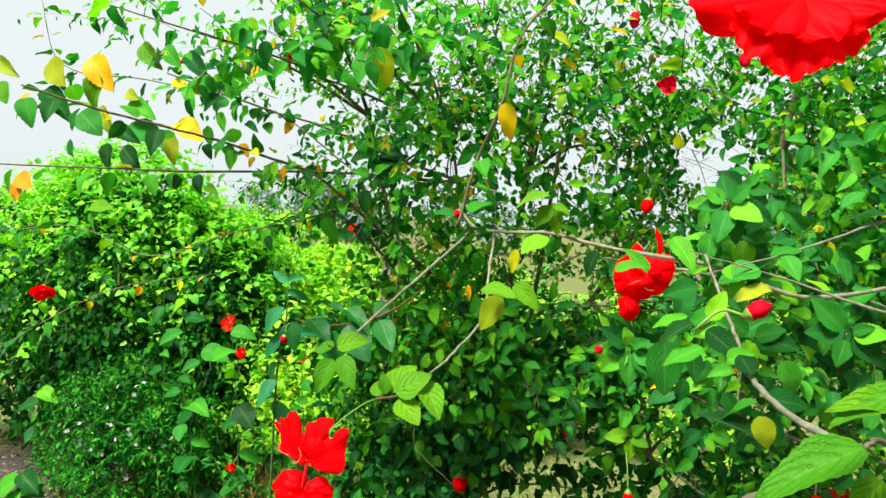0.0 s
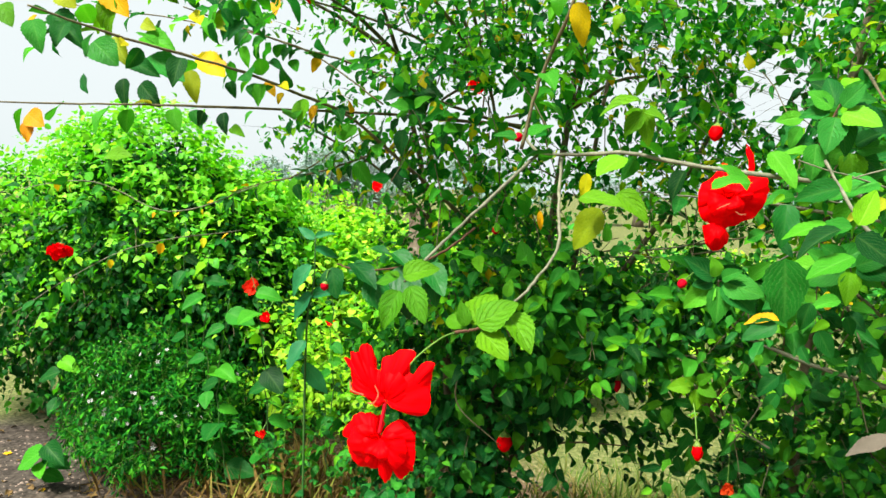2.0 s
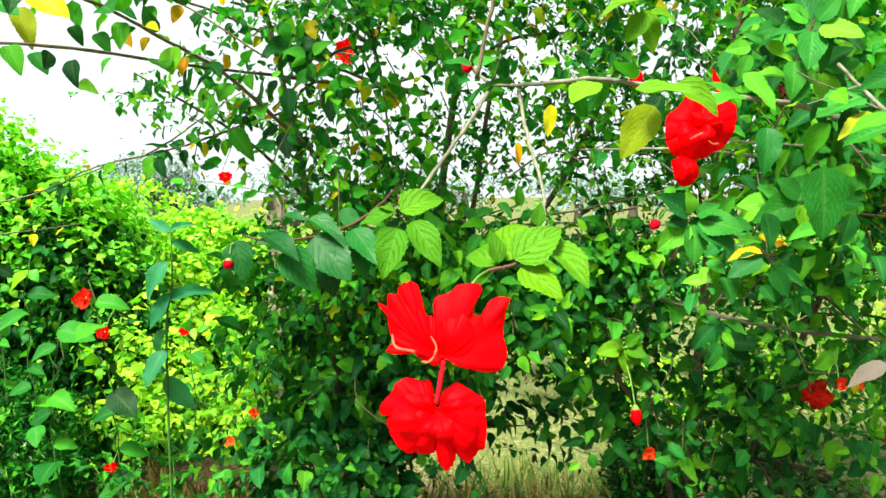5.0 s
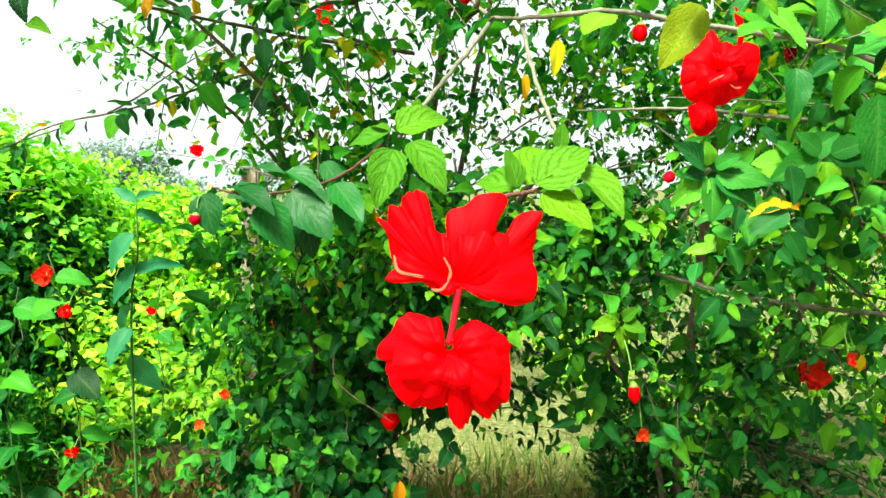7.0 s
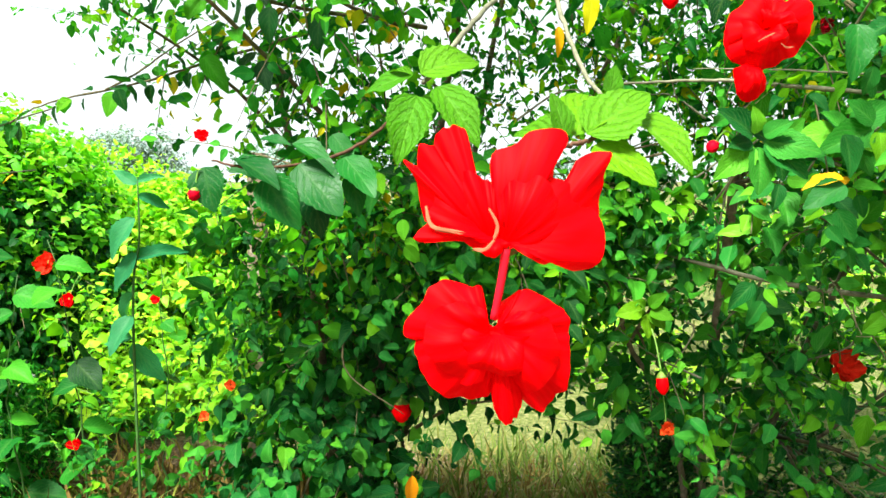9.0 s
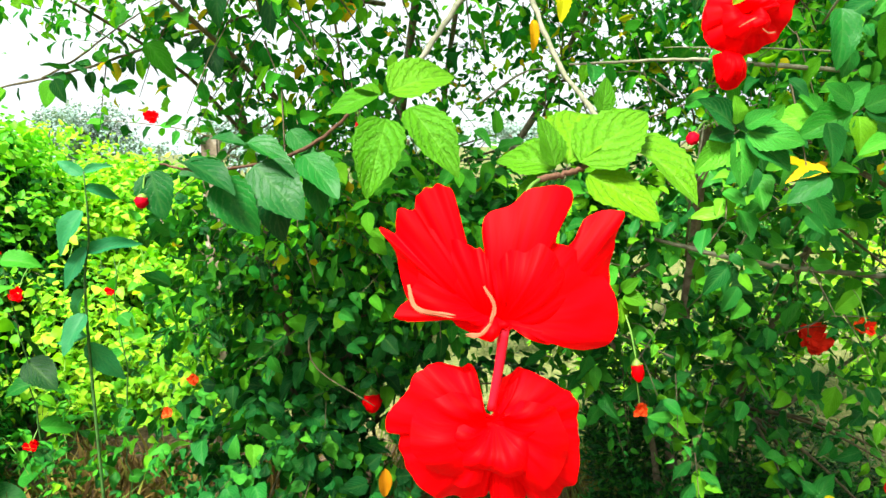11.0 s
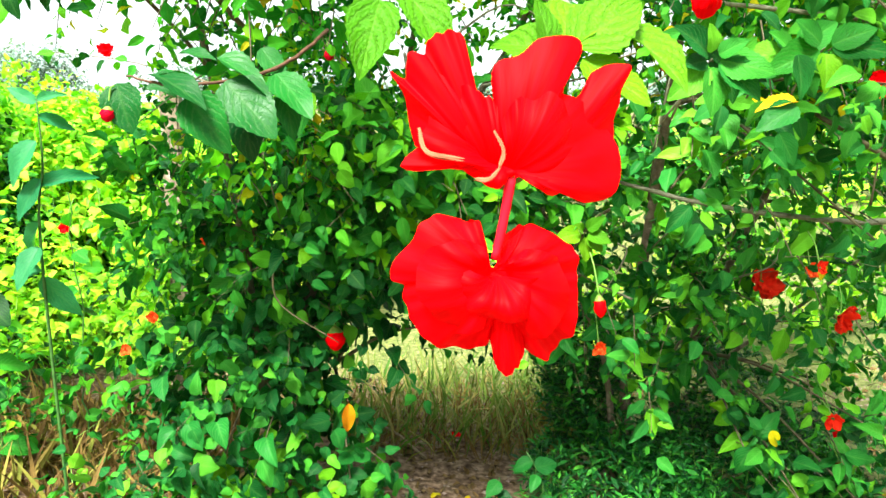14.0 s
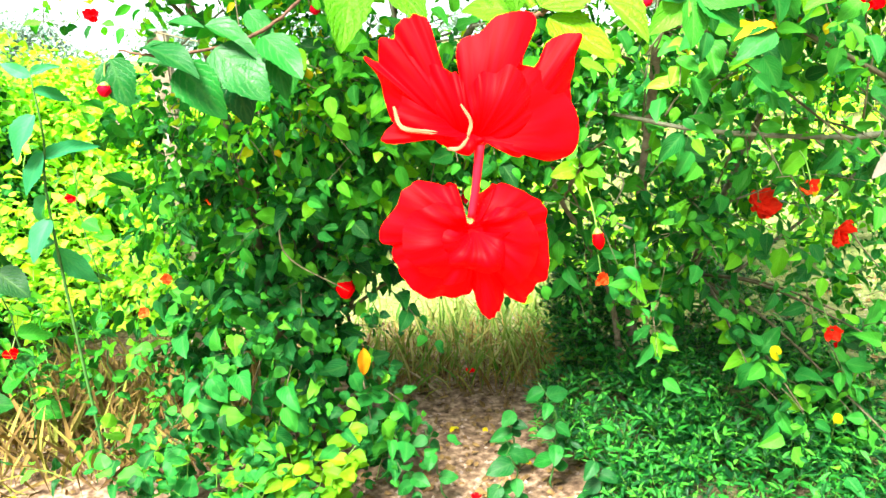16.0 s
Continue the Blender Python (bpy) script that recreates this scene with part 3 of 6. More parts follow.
def ground_mat():
    m, n, l = mat_base("soil_and_turf")
    co, sep = n.new("ShaderNodeTexCoord"), n.new("ShaderNodeSeparateXYZ")
    l.new(co.outputs["Object"], sep.inputs[0])
    big, fine = tex_noise(n, l, 1.3, 5.0), tex_noise(n, l, 38.0, 8.0)
    soil = ramp(n, l, fine, [(0.3, (0.033, 0.02, 0.012)), (0.5, (0.12, 0.078, 0.047)), (0.7, (0.26, 0.185, 0.122))])
    turf = ramp(n, l, fine, [(0.3, (0.04, 0.06, 0.015)), (0.55, (0.11, 0.125, 0.04)), (0.75, (0.22, 0.2, 0.1))])
    wander = val(n, l, "MULTIPLY", val(n, l, "SUBTRACT", big, 0.5), 3.0)

    def patch(x, y, reach, soft):
        """1 within reach of a place, fading to 0, with a wandering rim."""
        dx, dy = val(n, l, "SUBTRACT", sep.outputs[0], x), val(n, l, "SUBTRACT", sep.outputs[1], y)
        far = val(n, l, "SQRT", val(n, l, "ADD", val(n, l, "MULTIPLY", dx, dx), val(n, l, "MULTIPLY", dy, dy)))
        k = n.new("ShaderNodeClamp")
        l.new(val(n, l, "ADD", val(n, l, "MULTIPLY", val(n, l, "SUBTRACT", reach, far), soft), wander), k.inputs[0])
        return k.outputs[0]

    # The soil is darker in a patch beside the hedge.
    dark_soil = ramp(n, l, fine, [(0.3, (0.0132, 0.0112, 0.00924)), (0.7, (0.0792, 0.066, 0.0528))])
    soil = mix(n, l, "MIX", patch(-2.9, 2.4, 1.3, 1.8), soil, dark_soil)
    col = mix(n, l, "MIX", patch(-1.4, 0.4, 3.2, 1.6), turf, soil)
    bump = n.new("ShaderNodeBump")
    bump.inputs["Strength"].default_value, bump.inputs["Distance"].default_value = 0.9, 0.012
    l.new(fine, bump.inputs["Height"])
    p, out = n.new("ShaderNodeBsdfPrincipled"), n.new("ShaderNodeOutputMaterial")
    p.inputs["Roughness"].default_value = 0.95
    p.inputs["Specular IOR Level"].default_value = 0.1
    l.new(col, p.inputs["Base Color"])
    l.new(bump.outputs[0], p.inputs["Normal"])
    l.new(p.outputs[0], out.inputs[0])
    return m


def build_ground():
    near = np.linspace(-6, 6, 61)
    xs = np.concatenate([[-900, -300, -100, -40, -15, -9], near, [9, 15, 40, 100, 300, 900]])
    ys = xs + 3
    v = [(x, y, ground_height(x, y) if abs(x) < 20 and abs(y) < 20 else -0.02) for y in ys for x in xs]
    c = len(xs)
    f = [(j * c + i, j * c + i + 1, (j + 1) * c + i + 1, (j + 1) * c + i) for j in range(c - 1) for i in range(c - 1)]
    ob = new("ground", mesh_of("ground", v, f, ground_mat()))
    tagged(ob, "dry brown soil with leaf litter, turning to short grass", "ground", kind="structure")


build_ground()


def stuff(name, me, label, category):
    return tagged(new(name, me), label, category, kind="stuff")


rng0 = np.random.default_rng(5)


def on_ground(n, x0, x1, y0, y1, lift=0.0):
    p = np.column_stack([rng0.uniform(x0, x1, n), rng0.uniform(y0, y1, n), np.zeros(n)])
    p[:, 2] = [ground_height(x, y) + lift for x, y, _ in p]
    return p


def grass(n, x0, x1, y0, y1, tall, mat, name, label, flat=0.35):
    p = on_ground(n, x0, x1, y0, y1, -0.005)
    d = np.array([0, 0, 1.0]) + rng0.normal(size=(n, 3)) * flat
    d[:, 2] = np.abs(d[:, 2]) + 0.25
    stuff(name, scatter(name, T_BLADE, p, d, rng0.normal(size=(n, 3)) + (0, -0.5, 0.3), tall * rng0.uniform(0.4, 1.3, n), mat), label, "grass")


grass(9000, -1.2, 3.2, 2.5, 5.5, 0.07, M_GRASS, "grass", "short pale green grass in patches on the soil", 0.6)
grass(14000, -7, 9, 5.0, 14, 0.14, M_GRASS, "meadow_grass", "rough grass of the open ground behind the bushes", 0.5)
grass(900, -0.15, 0.75, 2.15, 2.75, 0.14, M_STRAW, "dry_weeds", "tangle of dry brown stalks standing in the soil", 0.5)
grass(900, -0.2, 0.9, 2.2, 3.0, 0.2, M_GRASS, "green_weeds", "thin green weeds among the dry stalks", 0.4)
grass(420, -2.3, -0.9, 2.0, 2.6, 0.24, M_STRAW, "dry_straw", "dry brown straw lying under the hedge", 0.8)
grass(900, -1.4, -0.5, 1.75, 2.6, 0.26, M_STRAW, "straw_tuft", "straw-coloured stalks beside the bush", 0.6)


def litter(n, x0, x1, y0, y1, size, mat, name, label):
    p = on_ground(n, x0, x1, y0, y1, 0.006)
    d = rng0.normal(size=(n, 3)) * (1, 1, 0.25)
    stuff(name, scatter(name, T_MASS, p, d, np.array([0, 0, 1.0]) + rng0.normal(size=(n, 3)) * 0.4, size * rng0.uniform(0.5, 1.3, n), mat), label, "leaf litter")


litter(900, -3.5, 2.5, 1.0, 3.0, 0.045, M_LEAF_BROWN, "leaf_litter", "withered brown leaves strewn over the soil")
litter(1000, -0.9, 0.7, 1.15, 2.4, 0.034, M_LEAF_BROWN, "strewn_leaves", "withered brown leaves strewn between the bushes")
litter(60, -3.2, 2.4, 1.2, 2.6, 0.05, M_LEAF_YELLOW, "yellow_leaf_litter", "fallen yellow leaves on the soil")


def clods(n):
    vs, fs, k = [], [], 0
    base = np.array([(1, 0, 0), (-1, 0, 0), (0, 1, 0), (0, -1, 0), (0, 0, 0.7), (0, 0, -0.5)], float)
    tri = [(0, 2, 4), (2, 1, 4), (1, 3, 4), (3, 0, 4), (2, 0, 5), (1, 2, 5), (3, 1, 5), (0, 3, 5)]
    p = on_ground(n, -3.2, 2.6, 1.0, 3.0)
    for q in p:
        vs.append(q + base * rng0.uniform(0.003, 0.012) * rng0.uniform(0.6, 1.3, (6, 3)))
        fs += [tuple(i + k for i in t) for t in tri]
        k += 6
    stuff("soil_clods", mesh_of("soil_clods", np.vstack(vs), fs, plain_mat("clod_soil", [(0.3, (0.11, 0.075, 0.055)), (0.7, (0.27, 0.21, 0.17))], 50.0), smooth=False), "small clods and pebbles of dry soil", "soil")


clods(4500)

# ---- far growth ----
def far_tree(base, height, radius, seed, label, close=24):
    rng = np.random.default_rng(seed)
    b = np.array(base, float)
    ob = thing("far_tree", base, label, "tree", "far trees")
    part("trunk", tube("trunk", spline([b, b + (0.05, 0, height * 0.5), b + (0, 0.05, height * 0.75)], 8), np.linspace(radius * 0.12, radius * 0.05, 8), M_BARK, 8, 0.2, seed), ob)
    for k in range(4):
        g = rng.uniform(0, 6.28)
        part("limb", tube("limb", spline([b + (0, 0, height * 0.5), b + (math.cos(g) * radius * 0.4, math.sin(g) * radius * 0.4, height * 0.7)], 5), np.linspace(radius * 0.05, radius * 0.02, 5), M_BARK, 6), ob)
    sp = Sprays(seed)
    for k in range(9):
        o = rng.normal(size=3) * (radius * 0.42, radius * 0.3, height * 0.13)
        sp.add(b + (0, 0, height * 0.66) + o, (radius * 0.5, radius * 0.45, height * 0.2), close, 8, radius * 0.28, radius * 0.12)
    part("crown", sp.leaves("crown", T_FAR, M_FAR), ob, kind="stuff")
    return ob


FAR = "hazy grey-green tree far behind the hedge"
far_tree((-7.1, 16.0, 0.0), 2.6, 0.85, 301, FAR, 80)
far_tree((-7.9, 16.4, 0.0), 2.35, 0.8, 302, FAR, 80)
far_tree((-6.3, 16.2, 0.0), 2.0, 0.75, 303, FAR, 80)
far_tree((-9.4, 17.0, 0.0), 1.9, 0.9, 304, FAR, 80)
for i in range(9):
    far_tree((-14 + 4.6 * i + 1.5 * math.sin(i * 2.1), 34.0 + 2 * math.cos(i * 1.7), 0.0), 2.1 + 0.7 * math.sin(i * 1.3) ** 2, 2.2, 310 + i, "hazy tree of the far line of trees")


# ---- left: vine-covered hedge and shrubs ----
def hedge(name, mounds, base, label, category, seed, leaf_size=0.05, bright=0.5, flanks=0.4, old=None, template=None, young=None):
    ob = thing(name, base, label, category)
    rng = np.random.default_rng(seed)
    # old and young are leaf tones: shade painted low, light painted on top.
    top, low = Sprays(seed), Sprays(seed + 1)
    for c, r, n in mounds:
        c, r = np.array(c, float), np.array(r, float)
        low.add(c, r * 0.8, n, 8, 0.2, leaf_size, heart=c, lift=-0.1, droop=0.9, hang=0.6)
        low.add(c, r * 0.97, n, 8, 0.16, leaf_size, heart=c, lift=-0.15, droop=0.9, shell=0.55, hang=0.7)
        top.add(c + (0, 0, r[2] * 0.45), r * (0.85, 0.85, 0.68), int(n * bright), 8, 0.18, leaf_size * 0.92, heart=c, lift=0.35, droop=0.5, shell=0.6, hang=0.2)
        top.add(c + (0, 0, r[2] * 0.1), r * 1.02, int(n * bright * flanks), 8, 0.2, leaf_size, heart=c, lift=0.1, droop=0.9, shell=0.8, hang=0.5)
        u, w = 14, 9
        v = []
        for i in range(w + 1):
            for j in range(u):
                a, b = math.pi * i / w - math.pi / 2, 2 * math.pi * j / u
                k = 0.42 + 0.1 * rng.random()
                p = c + r * k * (math.cos(a) * math.cos(b), math.cos(a) * math.sin(b), math.sin(a))
                v.append((p[0], p[1], max(p[2], 0.0)))
        # Added dark core that stands in for the shade inside the mound.
        part("inner_growth", mesh_of("inner_growth", v, [(i * u + j, i * u + (j + 1) % u, (i + 1) * u + (j + 1) % u, (i + 1) * u + j) for i in range(w) for j in range(u)], M_VINE_SHADED), ob)
    part("old_leaves", low.leaves("old_leaves", template or T_HEDGE, old or M_VINE_SHADED), ob, kind="stuff")
    part("young_leaves", top.leaves("young_leaves", template or T_HEDGE, young or M_VINE), ob, "yellow-green leaves in the tone for the lit top", kind="stuff")
    part("vine_growth", low.stems("vine_growth", 0.003, M_TWIG, 2), ob, kind="stuff")
    return ob


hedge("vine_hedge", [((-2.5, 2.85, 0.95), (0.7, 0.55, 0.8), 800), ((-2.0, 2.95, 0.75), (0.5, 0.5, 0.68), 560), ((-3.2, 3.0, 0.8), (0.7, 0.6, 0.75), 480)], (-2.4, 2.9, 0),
      "tall hedge overgrown with heart-leaved vines, bright green on top", "hedge", 41, 0.052, 1.1, 0.12, young=M_VINE_LIT)
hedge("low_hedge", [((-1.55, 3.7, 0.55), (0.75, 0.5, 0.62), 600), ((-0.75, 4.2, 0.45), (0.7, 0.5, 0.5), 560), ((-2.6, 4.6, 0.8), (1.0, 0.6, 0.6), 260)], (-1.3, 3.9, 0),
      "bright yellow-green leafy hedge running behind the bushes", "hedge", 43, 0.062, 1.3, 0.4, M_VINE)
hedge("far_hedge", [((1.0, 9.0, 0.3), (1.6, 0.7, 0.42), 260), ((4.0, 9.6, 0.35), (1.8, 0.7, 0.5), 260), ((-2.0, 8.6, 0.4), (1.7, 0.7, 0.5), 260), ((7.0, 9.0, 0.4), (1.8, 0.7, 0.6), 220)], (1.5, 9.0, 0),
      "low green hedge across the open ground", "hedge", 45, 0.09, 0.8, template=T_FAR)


def floret_mesh():
    chunks = []
    for k in range(5):
        g = k * 1.2566
        v = [(0, 0, 0.0)]
        for s, w in ((0.5, 0.32), (0.85, 0.3), (1.0, 0.0)):
            for e in (-1, 1):
                v.append((math.cos(g) * s - math.sin(g) * w * e * 0.6, math.sin(g) * s + math.cos(g) * w * e * 0.6, 0.1 * s))
        chunks.append((np.array(v), [(0, 1, 2), (1, 3, 4, 2), (3, 5, 6, 4)]))
    v, f = join_data(chunks)
    return mesh_of("floret", v, f, M_WHITE, np.zeros((len(v), 2)))


def white_shrub(c, r, seed):
    c, r = np.array(c, float), np.array(r, float)
    ob = thing("white_flowered_shrub", (c[0], c[1], 0), "low fine-leaved green shrub dotted with tiny white flowers", "shrub")
    sp = Sprays(seed)
    for q, k, n in (((-0.14, -0.04, 0.05), 0.72, 420), ((0.16, 0.0, -0.02), 0.7, 400), ((0.0, -0.12, -0.12), 0.75, 380), ((-0.02, 0.05, 0.14), 0.6, 260), ((0.27, -0.02, -0.2), 0.5, 150), ((-0.3, -0.05, -0.2), 0.5, 150)):
        sp.add(c + q, r * k, int(n * 0.95), 11, 0.13, 0.044, heart=c - (0, 0, r[2]), lift=0.3, droop=0.7, shell=0.35, spread=1.4)
    part("foliage", sp.leaves("foliage", T_SLIM, M_FINE), ob, kind="stuff")
    part("brushwood", sp.stems("brushwood", 0.0015, M_STALK), ob, kind="stuff")
    rng = np.random.default_rng(seed)
    fl = floret_mesh()
    for k in range(60):
        d = unit(rng.normal(size=3) + (0.1, -1.3, 0.5))
        p = c + r * d * rng.uniform(0.98, 1.12)
        x, y, z = leaf_frames(rng.normal(size=(1, 3)), d[None])
        m = Matrix((x[0], y[0], z[0])).transposed().to_4x4() @ Matrix.Scale(rng.uniform(0.007, 0.013), 4)
        put("floret", fl, ob, Matrix.Translation(p.tolist()) @ m)
    for k in range(7):
        g = rng.uniform(0, 6.28)
        part("stem", tube("stem", spline([(c[0] + 0.05 * math.cos(g), c[1] + 0.05 * math.sin(g), 0), (c[0] + 0.1 * math.cos(g), c[1] + 0.1 * math.sin(g), c[2] * 0.5), c + r * 0.6 * np.array([math.cos(g), math.sin(g), 0.3])], 8), np.linspace(0.006, 0.002, 8), M_TWIG, 6), ob)


white_shrub((-1.97, 2.3, 0.41), (0.38, 0.33, 0.3), 51)


def weed(points, leaves, size, label, seed, mat=None, name="broadleaf_weed"):
    """A tall single-stemmed weed with large soft leaves."""
    ob = thing(name, points[0], label, "weed", "tall weeds by the hedge")
    rng = np.random.default_rng(seed)
    line = spline(points, 16)
    part("stem", tube("stem", line + np.random.default_rng(seed).normal(size=line.shape) * (0.006, 0.006, 0.0), np.linspace(0.0035, 0.0015, 16), M_STEM, 6), ob)
    for i in range(leaves):
        k = min(15, 3 + int(12 * (i + 0.5) / leaves))
        g = i * 2.4 + rng.uniform(-0.4, 0.4)
        d = unit((math.cos(g), math.sin(g) * 0.7, -0.25 + rng.uniform(-0.4, 0.3)))
        leaf(ob, line[k], line[k] + d * size * rng.uniform(0.7, 1.2), (0, -0.7, 0.8), mat or M_LEAF)
    return ob


SOFT = "tall green weed with broad soft leaves before the hedge"
weed([(-1.25, 2.0, 0), (-1.22, 2.0, 0.5), (-1.27, 1.95, 1.1)], 9, 0.13, SOFT, 61)
weed([(-1.45, 2.1, 0), (-1.5, 2.05, 0.5), (-1.42, 2.0, 0.98)], 9, 0.14, SOFT, 62)
weed([(-1.05, 2.2, 0), (-1.0, 2.15, 0.5), (-0.98, 2.1, 1.0)], 7, 0.11, SOFT, 63)
weed([(-1.73, 2.25, 0), (-1.79, 2.22, 0.70), (-1.77, 2.19, 1.28)], 10, 0.1, "slender light green leafy weed before the hedge", 160)
weed([(-1.55, 2.15, 0), (-1.61, 2.12, 0.64), (-1.59, 2.09, 1.17)], 10, 0.11, "slender light green leafy weed before the hedge", 161)
weed([(-2.42, 2.02, 0), (-2.4, 1.98, 0.12), (-2.34, 1.95, 0.24)], 6, 0.15, "broad-leaved green weed at the foot of the shrub", 64)
weed([(-2.55, 2.3, 0), (-2.5, 2.2, 0.35), (-2.4, 2.1, 0.62)], 6, 0.14, "broad-leaved green weed at the foot of the hedge", 65)
weed([(0.42, 1.5, 0), (0.44, 1.49, 0.18), (0.4, 1.47, 0.36)], 10, 0.075, "upright green weed on the bare soil", 66, M_LEAF_SPRAY)
weed([(0.5, 1.35, 0), (0.52, 1.33, 0.1), (0.5, 1.32, 0.2)], 8, 0.08, "small green weed on the bare soil", 70, M_LEAF_SPRAY)
weed([(0.28, 1.4, 0), (0.3, 1.4, 0.12), (0.27, 1.38, 0.26)], 7, 0.075, "small green weed on the bare soil", 67, M_LEAF_SPRAY)
weed([(0.22, 1.3, 0), (0.2, 1.28, 0.1), (0.24, 1.27, 0.2)], 8, 0.075, "small green weed on the bare soil", 77, M_LEAF_SPRAY)
weed([(0.36, 1.62, 0), (0.33, 1.6, 0.12), (0.34, 1.6, 0.22)], 8, 0.07, "small green weed on the bare soil", 78, M_LEAF_SPRAY)
weed([(-0.0, 1.45, 0), (0.02, 1.45, 0.08), (0.0, 1.44, 0.16)], 7, 0.06, "small green weed on the bare soil", 79, M_LEAF_SPRAY)
weed([(0.1, 1.5, 0), (0.08, 1.5, 0.14), (0.06, 1.5, 0.24)], 5, 0.06, "small green weed on the bare soil", 68, M_LEAF_SPRAY)
weed([(-0.05, 1.6, 0), (-0.1, 1.6, 0.2), (-0.08, 1.6, 0.35)], 9, 0.06, "small green weed beside the bush", 69, M_LEAF_SPRAY)


def undergrowth(base, rows, size, mat, label, seed, template):
    ob = thing("undergrowth", base, label, "undergrowth")
    sp = Sprays(seed)
    for c, r, n in rows:
        sp.add(c, r, n, 8, 0.16, size, heart=(c[0], c[1], -0.3), lift=0.3, droop=0.5)
    part("foliage", sp.leaves("foliage", template, mat), ob, kind="stuff")
    part("stalk_growth", sp.stems("stalk_growth", 0.0018, M_STALK), ob, kind="stuff")
    return ob


undergrowth((-1.05, 2.4, 0), [((-1.05, 2.4, 0.6), (0.35, 0.3, 0.34), 90), ((-0.75, 2.3, 0.5), (0.3, 0.3, 0.24), 40), ((-1.35, 2.6, 0.6), (0.3, 0.3, 0.45), 90)], 0.05, M_VINE, "bright green wild growth beside the bush", 81, T_HEDGE)
undergrowth((1.3, 3.2, 0), [((1.0, 3.2, 0.3), (0.4, 0.3, 0.28), 70), ((1.6, 3.1, 0.4), (0.4, 0.3, 0.35), 80), ((2.2, 3.2, 0.45), (0.4, 0.3, 0.4), 80), ((2.8, 3.4, 0.5), (0.5, 0.3, 0.5), 90), ((0.6, 4.2, 0.35), (0.5, 0.3, 0.3), 60)], 0.065, M_VINE, "bright green wild growth behind the dense bush", 84, T_HEDGE)
undergrowth((1.0, 4.7, 0), [((-0.3, 4.7, 0.8), (0.4, 0.3, 0.5), 80), ((0.45, 4.7, 0.8), (0.4, 0.3, 0.5), 80), ((1.1, 4.8, 0.7), (0.5, 0.3, 0.45), 90), ((1.9, 4.8, 0.75), (0.5, 0.3, 0.5), 90), ((2.7, 5.0, 0.7), (0.5, 0.3, 0.5), 70)], 0.075, M_LEAF_MID, "dark green bushy growth beyond the gap", 84, T_MASS)
undergrowth((-0.95, 2.0, 0), [((-0.95, 2.0, 0.28), (0.35, 0.25, 0.22), 18), ((-1.3, 2.1, 0.35), (0.3, 0.25, 0.25), 24)], 0.055, M_LEAF, "loose green wild growth on the soil", 82, T_MASS)


undergrowth((-0.35, 1.5, 0), [((-0.45, 1.45, 0.1), (0.3, 0.15, 0.1), 26), ((-0.75, 1.6, 0.16), (0.25, 0.2, 0.14), 14), ((-0.05, 1.6, 0.12), (0.1, 0.1, 0.1), 10)], 0.06, M_LEAF_DARK, "heart-leaved green growth at the foot of the bush", 83, T_MASS_HEART)


# ---- low plants before the camera ----
def low_shrub():
    ob = thing("low_shrub", (0.95, 1.75, 0), "low spreading shrub of small glossy pointed leaves", "shrub")
    sp = Sprays(71)
    for c, r, n in (((0.72, 1.7, 0.1), (0.3, 0.35, 0.12), 620), ((1.1, 1.65, 0.14), (0.34, 0.4, 0.16), 900), ((0.98, 2.0, 0.26), (0.42, 0.3, 0.26), 800), ((1.5, 1.7, 0.12), (0.35, 0.4, 0.14), 420), ((0.72, 2.05, 0.36), (0.17, 0.16, 0.26), 420), ((0.95, 1.3, 0.06), (0.46, 0.22, 0.09), 760)):
        sp.add(c, r, n, 9, 0.03, 0.04, heart=np.array(c) - (0, 0, 0.5), lift=1.2, droop=0.1, hang=-0.15, spread=0.6, shell=0.35)
    part("foliage", sp.leaves("foliage", leaf_template(3, "slim", 0.35, 0.5, width=0.3), M_LOW), ob, kind="stuff")
    part("brushwood", sp.stems("brushwood", 0.0015, M_STALK), ob, kind="stuff")


low_shrub()


def lime_plant():
    ob = thing("lime_plant", (-0.31, 1.5, 0), "small plant with yellow-green rounded leaves on the soil", "plant")
    rng = np.random.default_rng(75)
    for k in range(16):
        g = k * 2.4
        b = np.array([-0.31 + 0.05 * math.cos(g), 1.5 + 0.05 * math.sin(g), 0.0])
        t = b + (0.13 * math.cos(g), 0.12 * math.sin(g), rng.uniform(0.14, 0.28))
        part("stem", tube("stem", spline([b, (b + t) / 2 + (0, 0, 0.03), t], 7), np.linspace(0.002, 0.001, 7), M_STALK, 5), ob)
        for i in range(7):
            p = b + (t - b) * (0.35 + 0.65 * i / 6)
            d = unit((math.cos(g + i * 2.4), math.sin(g + i * 2.4), rng.uniform(-0.1, 0.5)))
            leaf(ob, p, p + d * rng.uniform(0.045, 0.065), (0, -0.6, 1), M_LIME, wide=1.1)


lime_plant()


def post():
    ob = thing("fence_post", (-0.8, 2.6, 0), "weathered grey concrete fence post half hidden by leaves", "post")
    bm = bmesh.new()
    bmesh.ops.create_cube(bm, size=1.0)
    for v in bm.verts:
        v.co = Vector((v.co.x * 0.07 - 0.8 + 0.03 * (v.co.z + 0.5), v.co.y * 0.07 + 2.6, (v.co.z + 0.5) * 1.42 - 0.02))
    bmesh.ops.bevel(bm, geom=bm.edges[:], offset=0.008, segments=2, affect="EDGES")
    me = bpy.data.meshes.new("shaft")
    bm.to_mesh(me)
    bm.free()
    me.materials.append(M_POST)
    part("shaft", me, ob)


post()

# ---- the hibiscus bushes ----
bush = thing("hibiscus_bush", (-0.15, 1.85, 0), "large loose hibiscus bush with green leaves and red flowers", "bush", "hibiscus bushes")
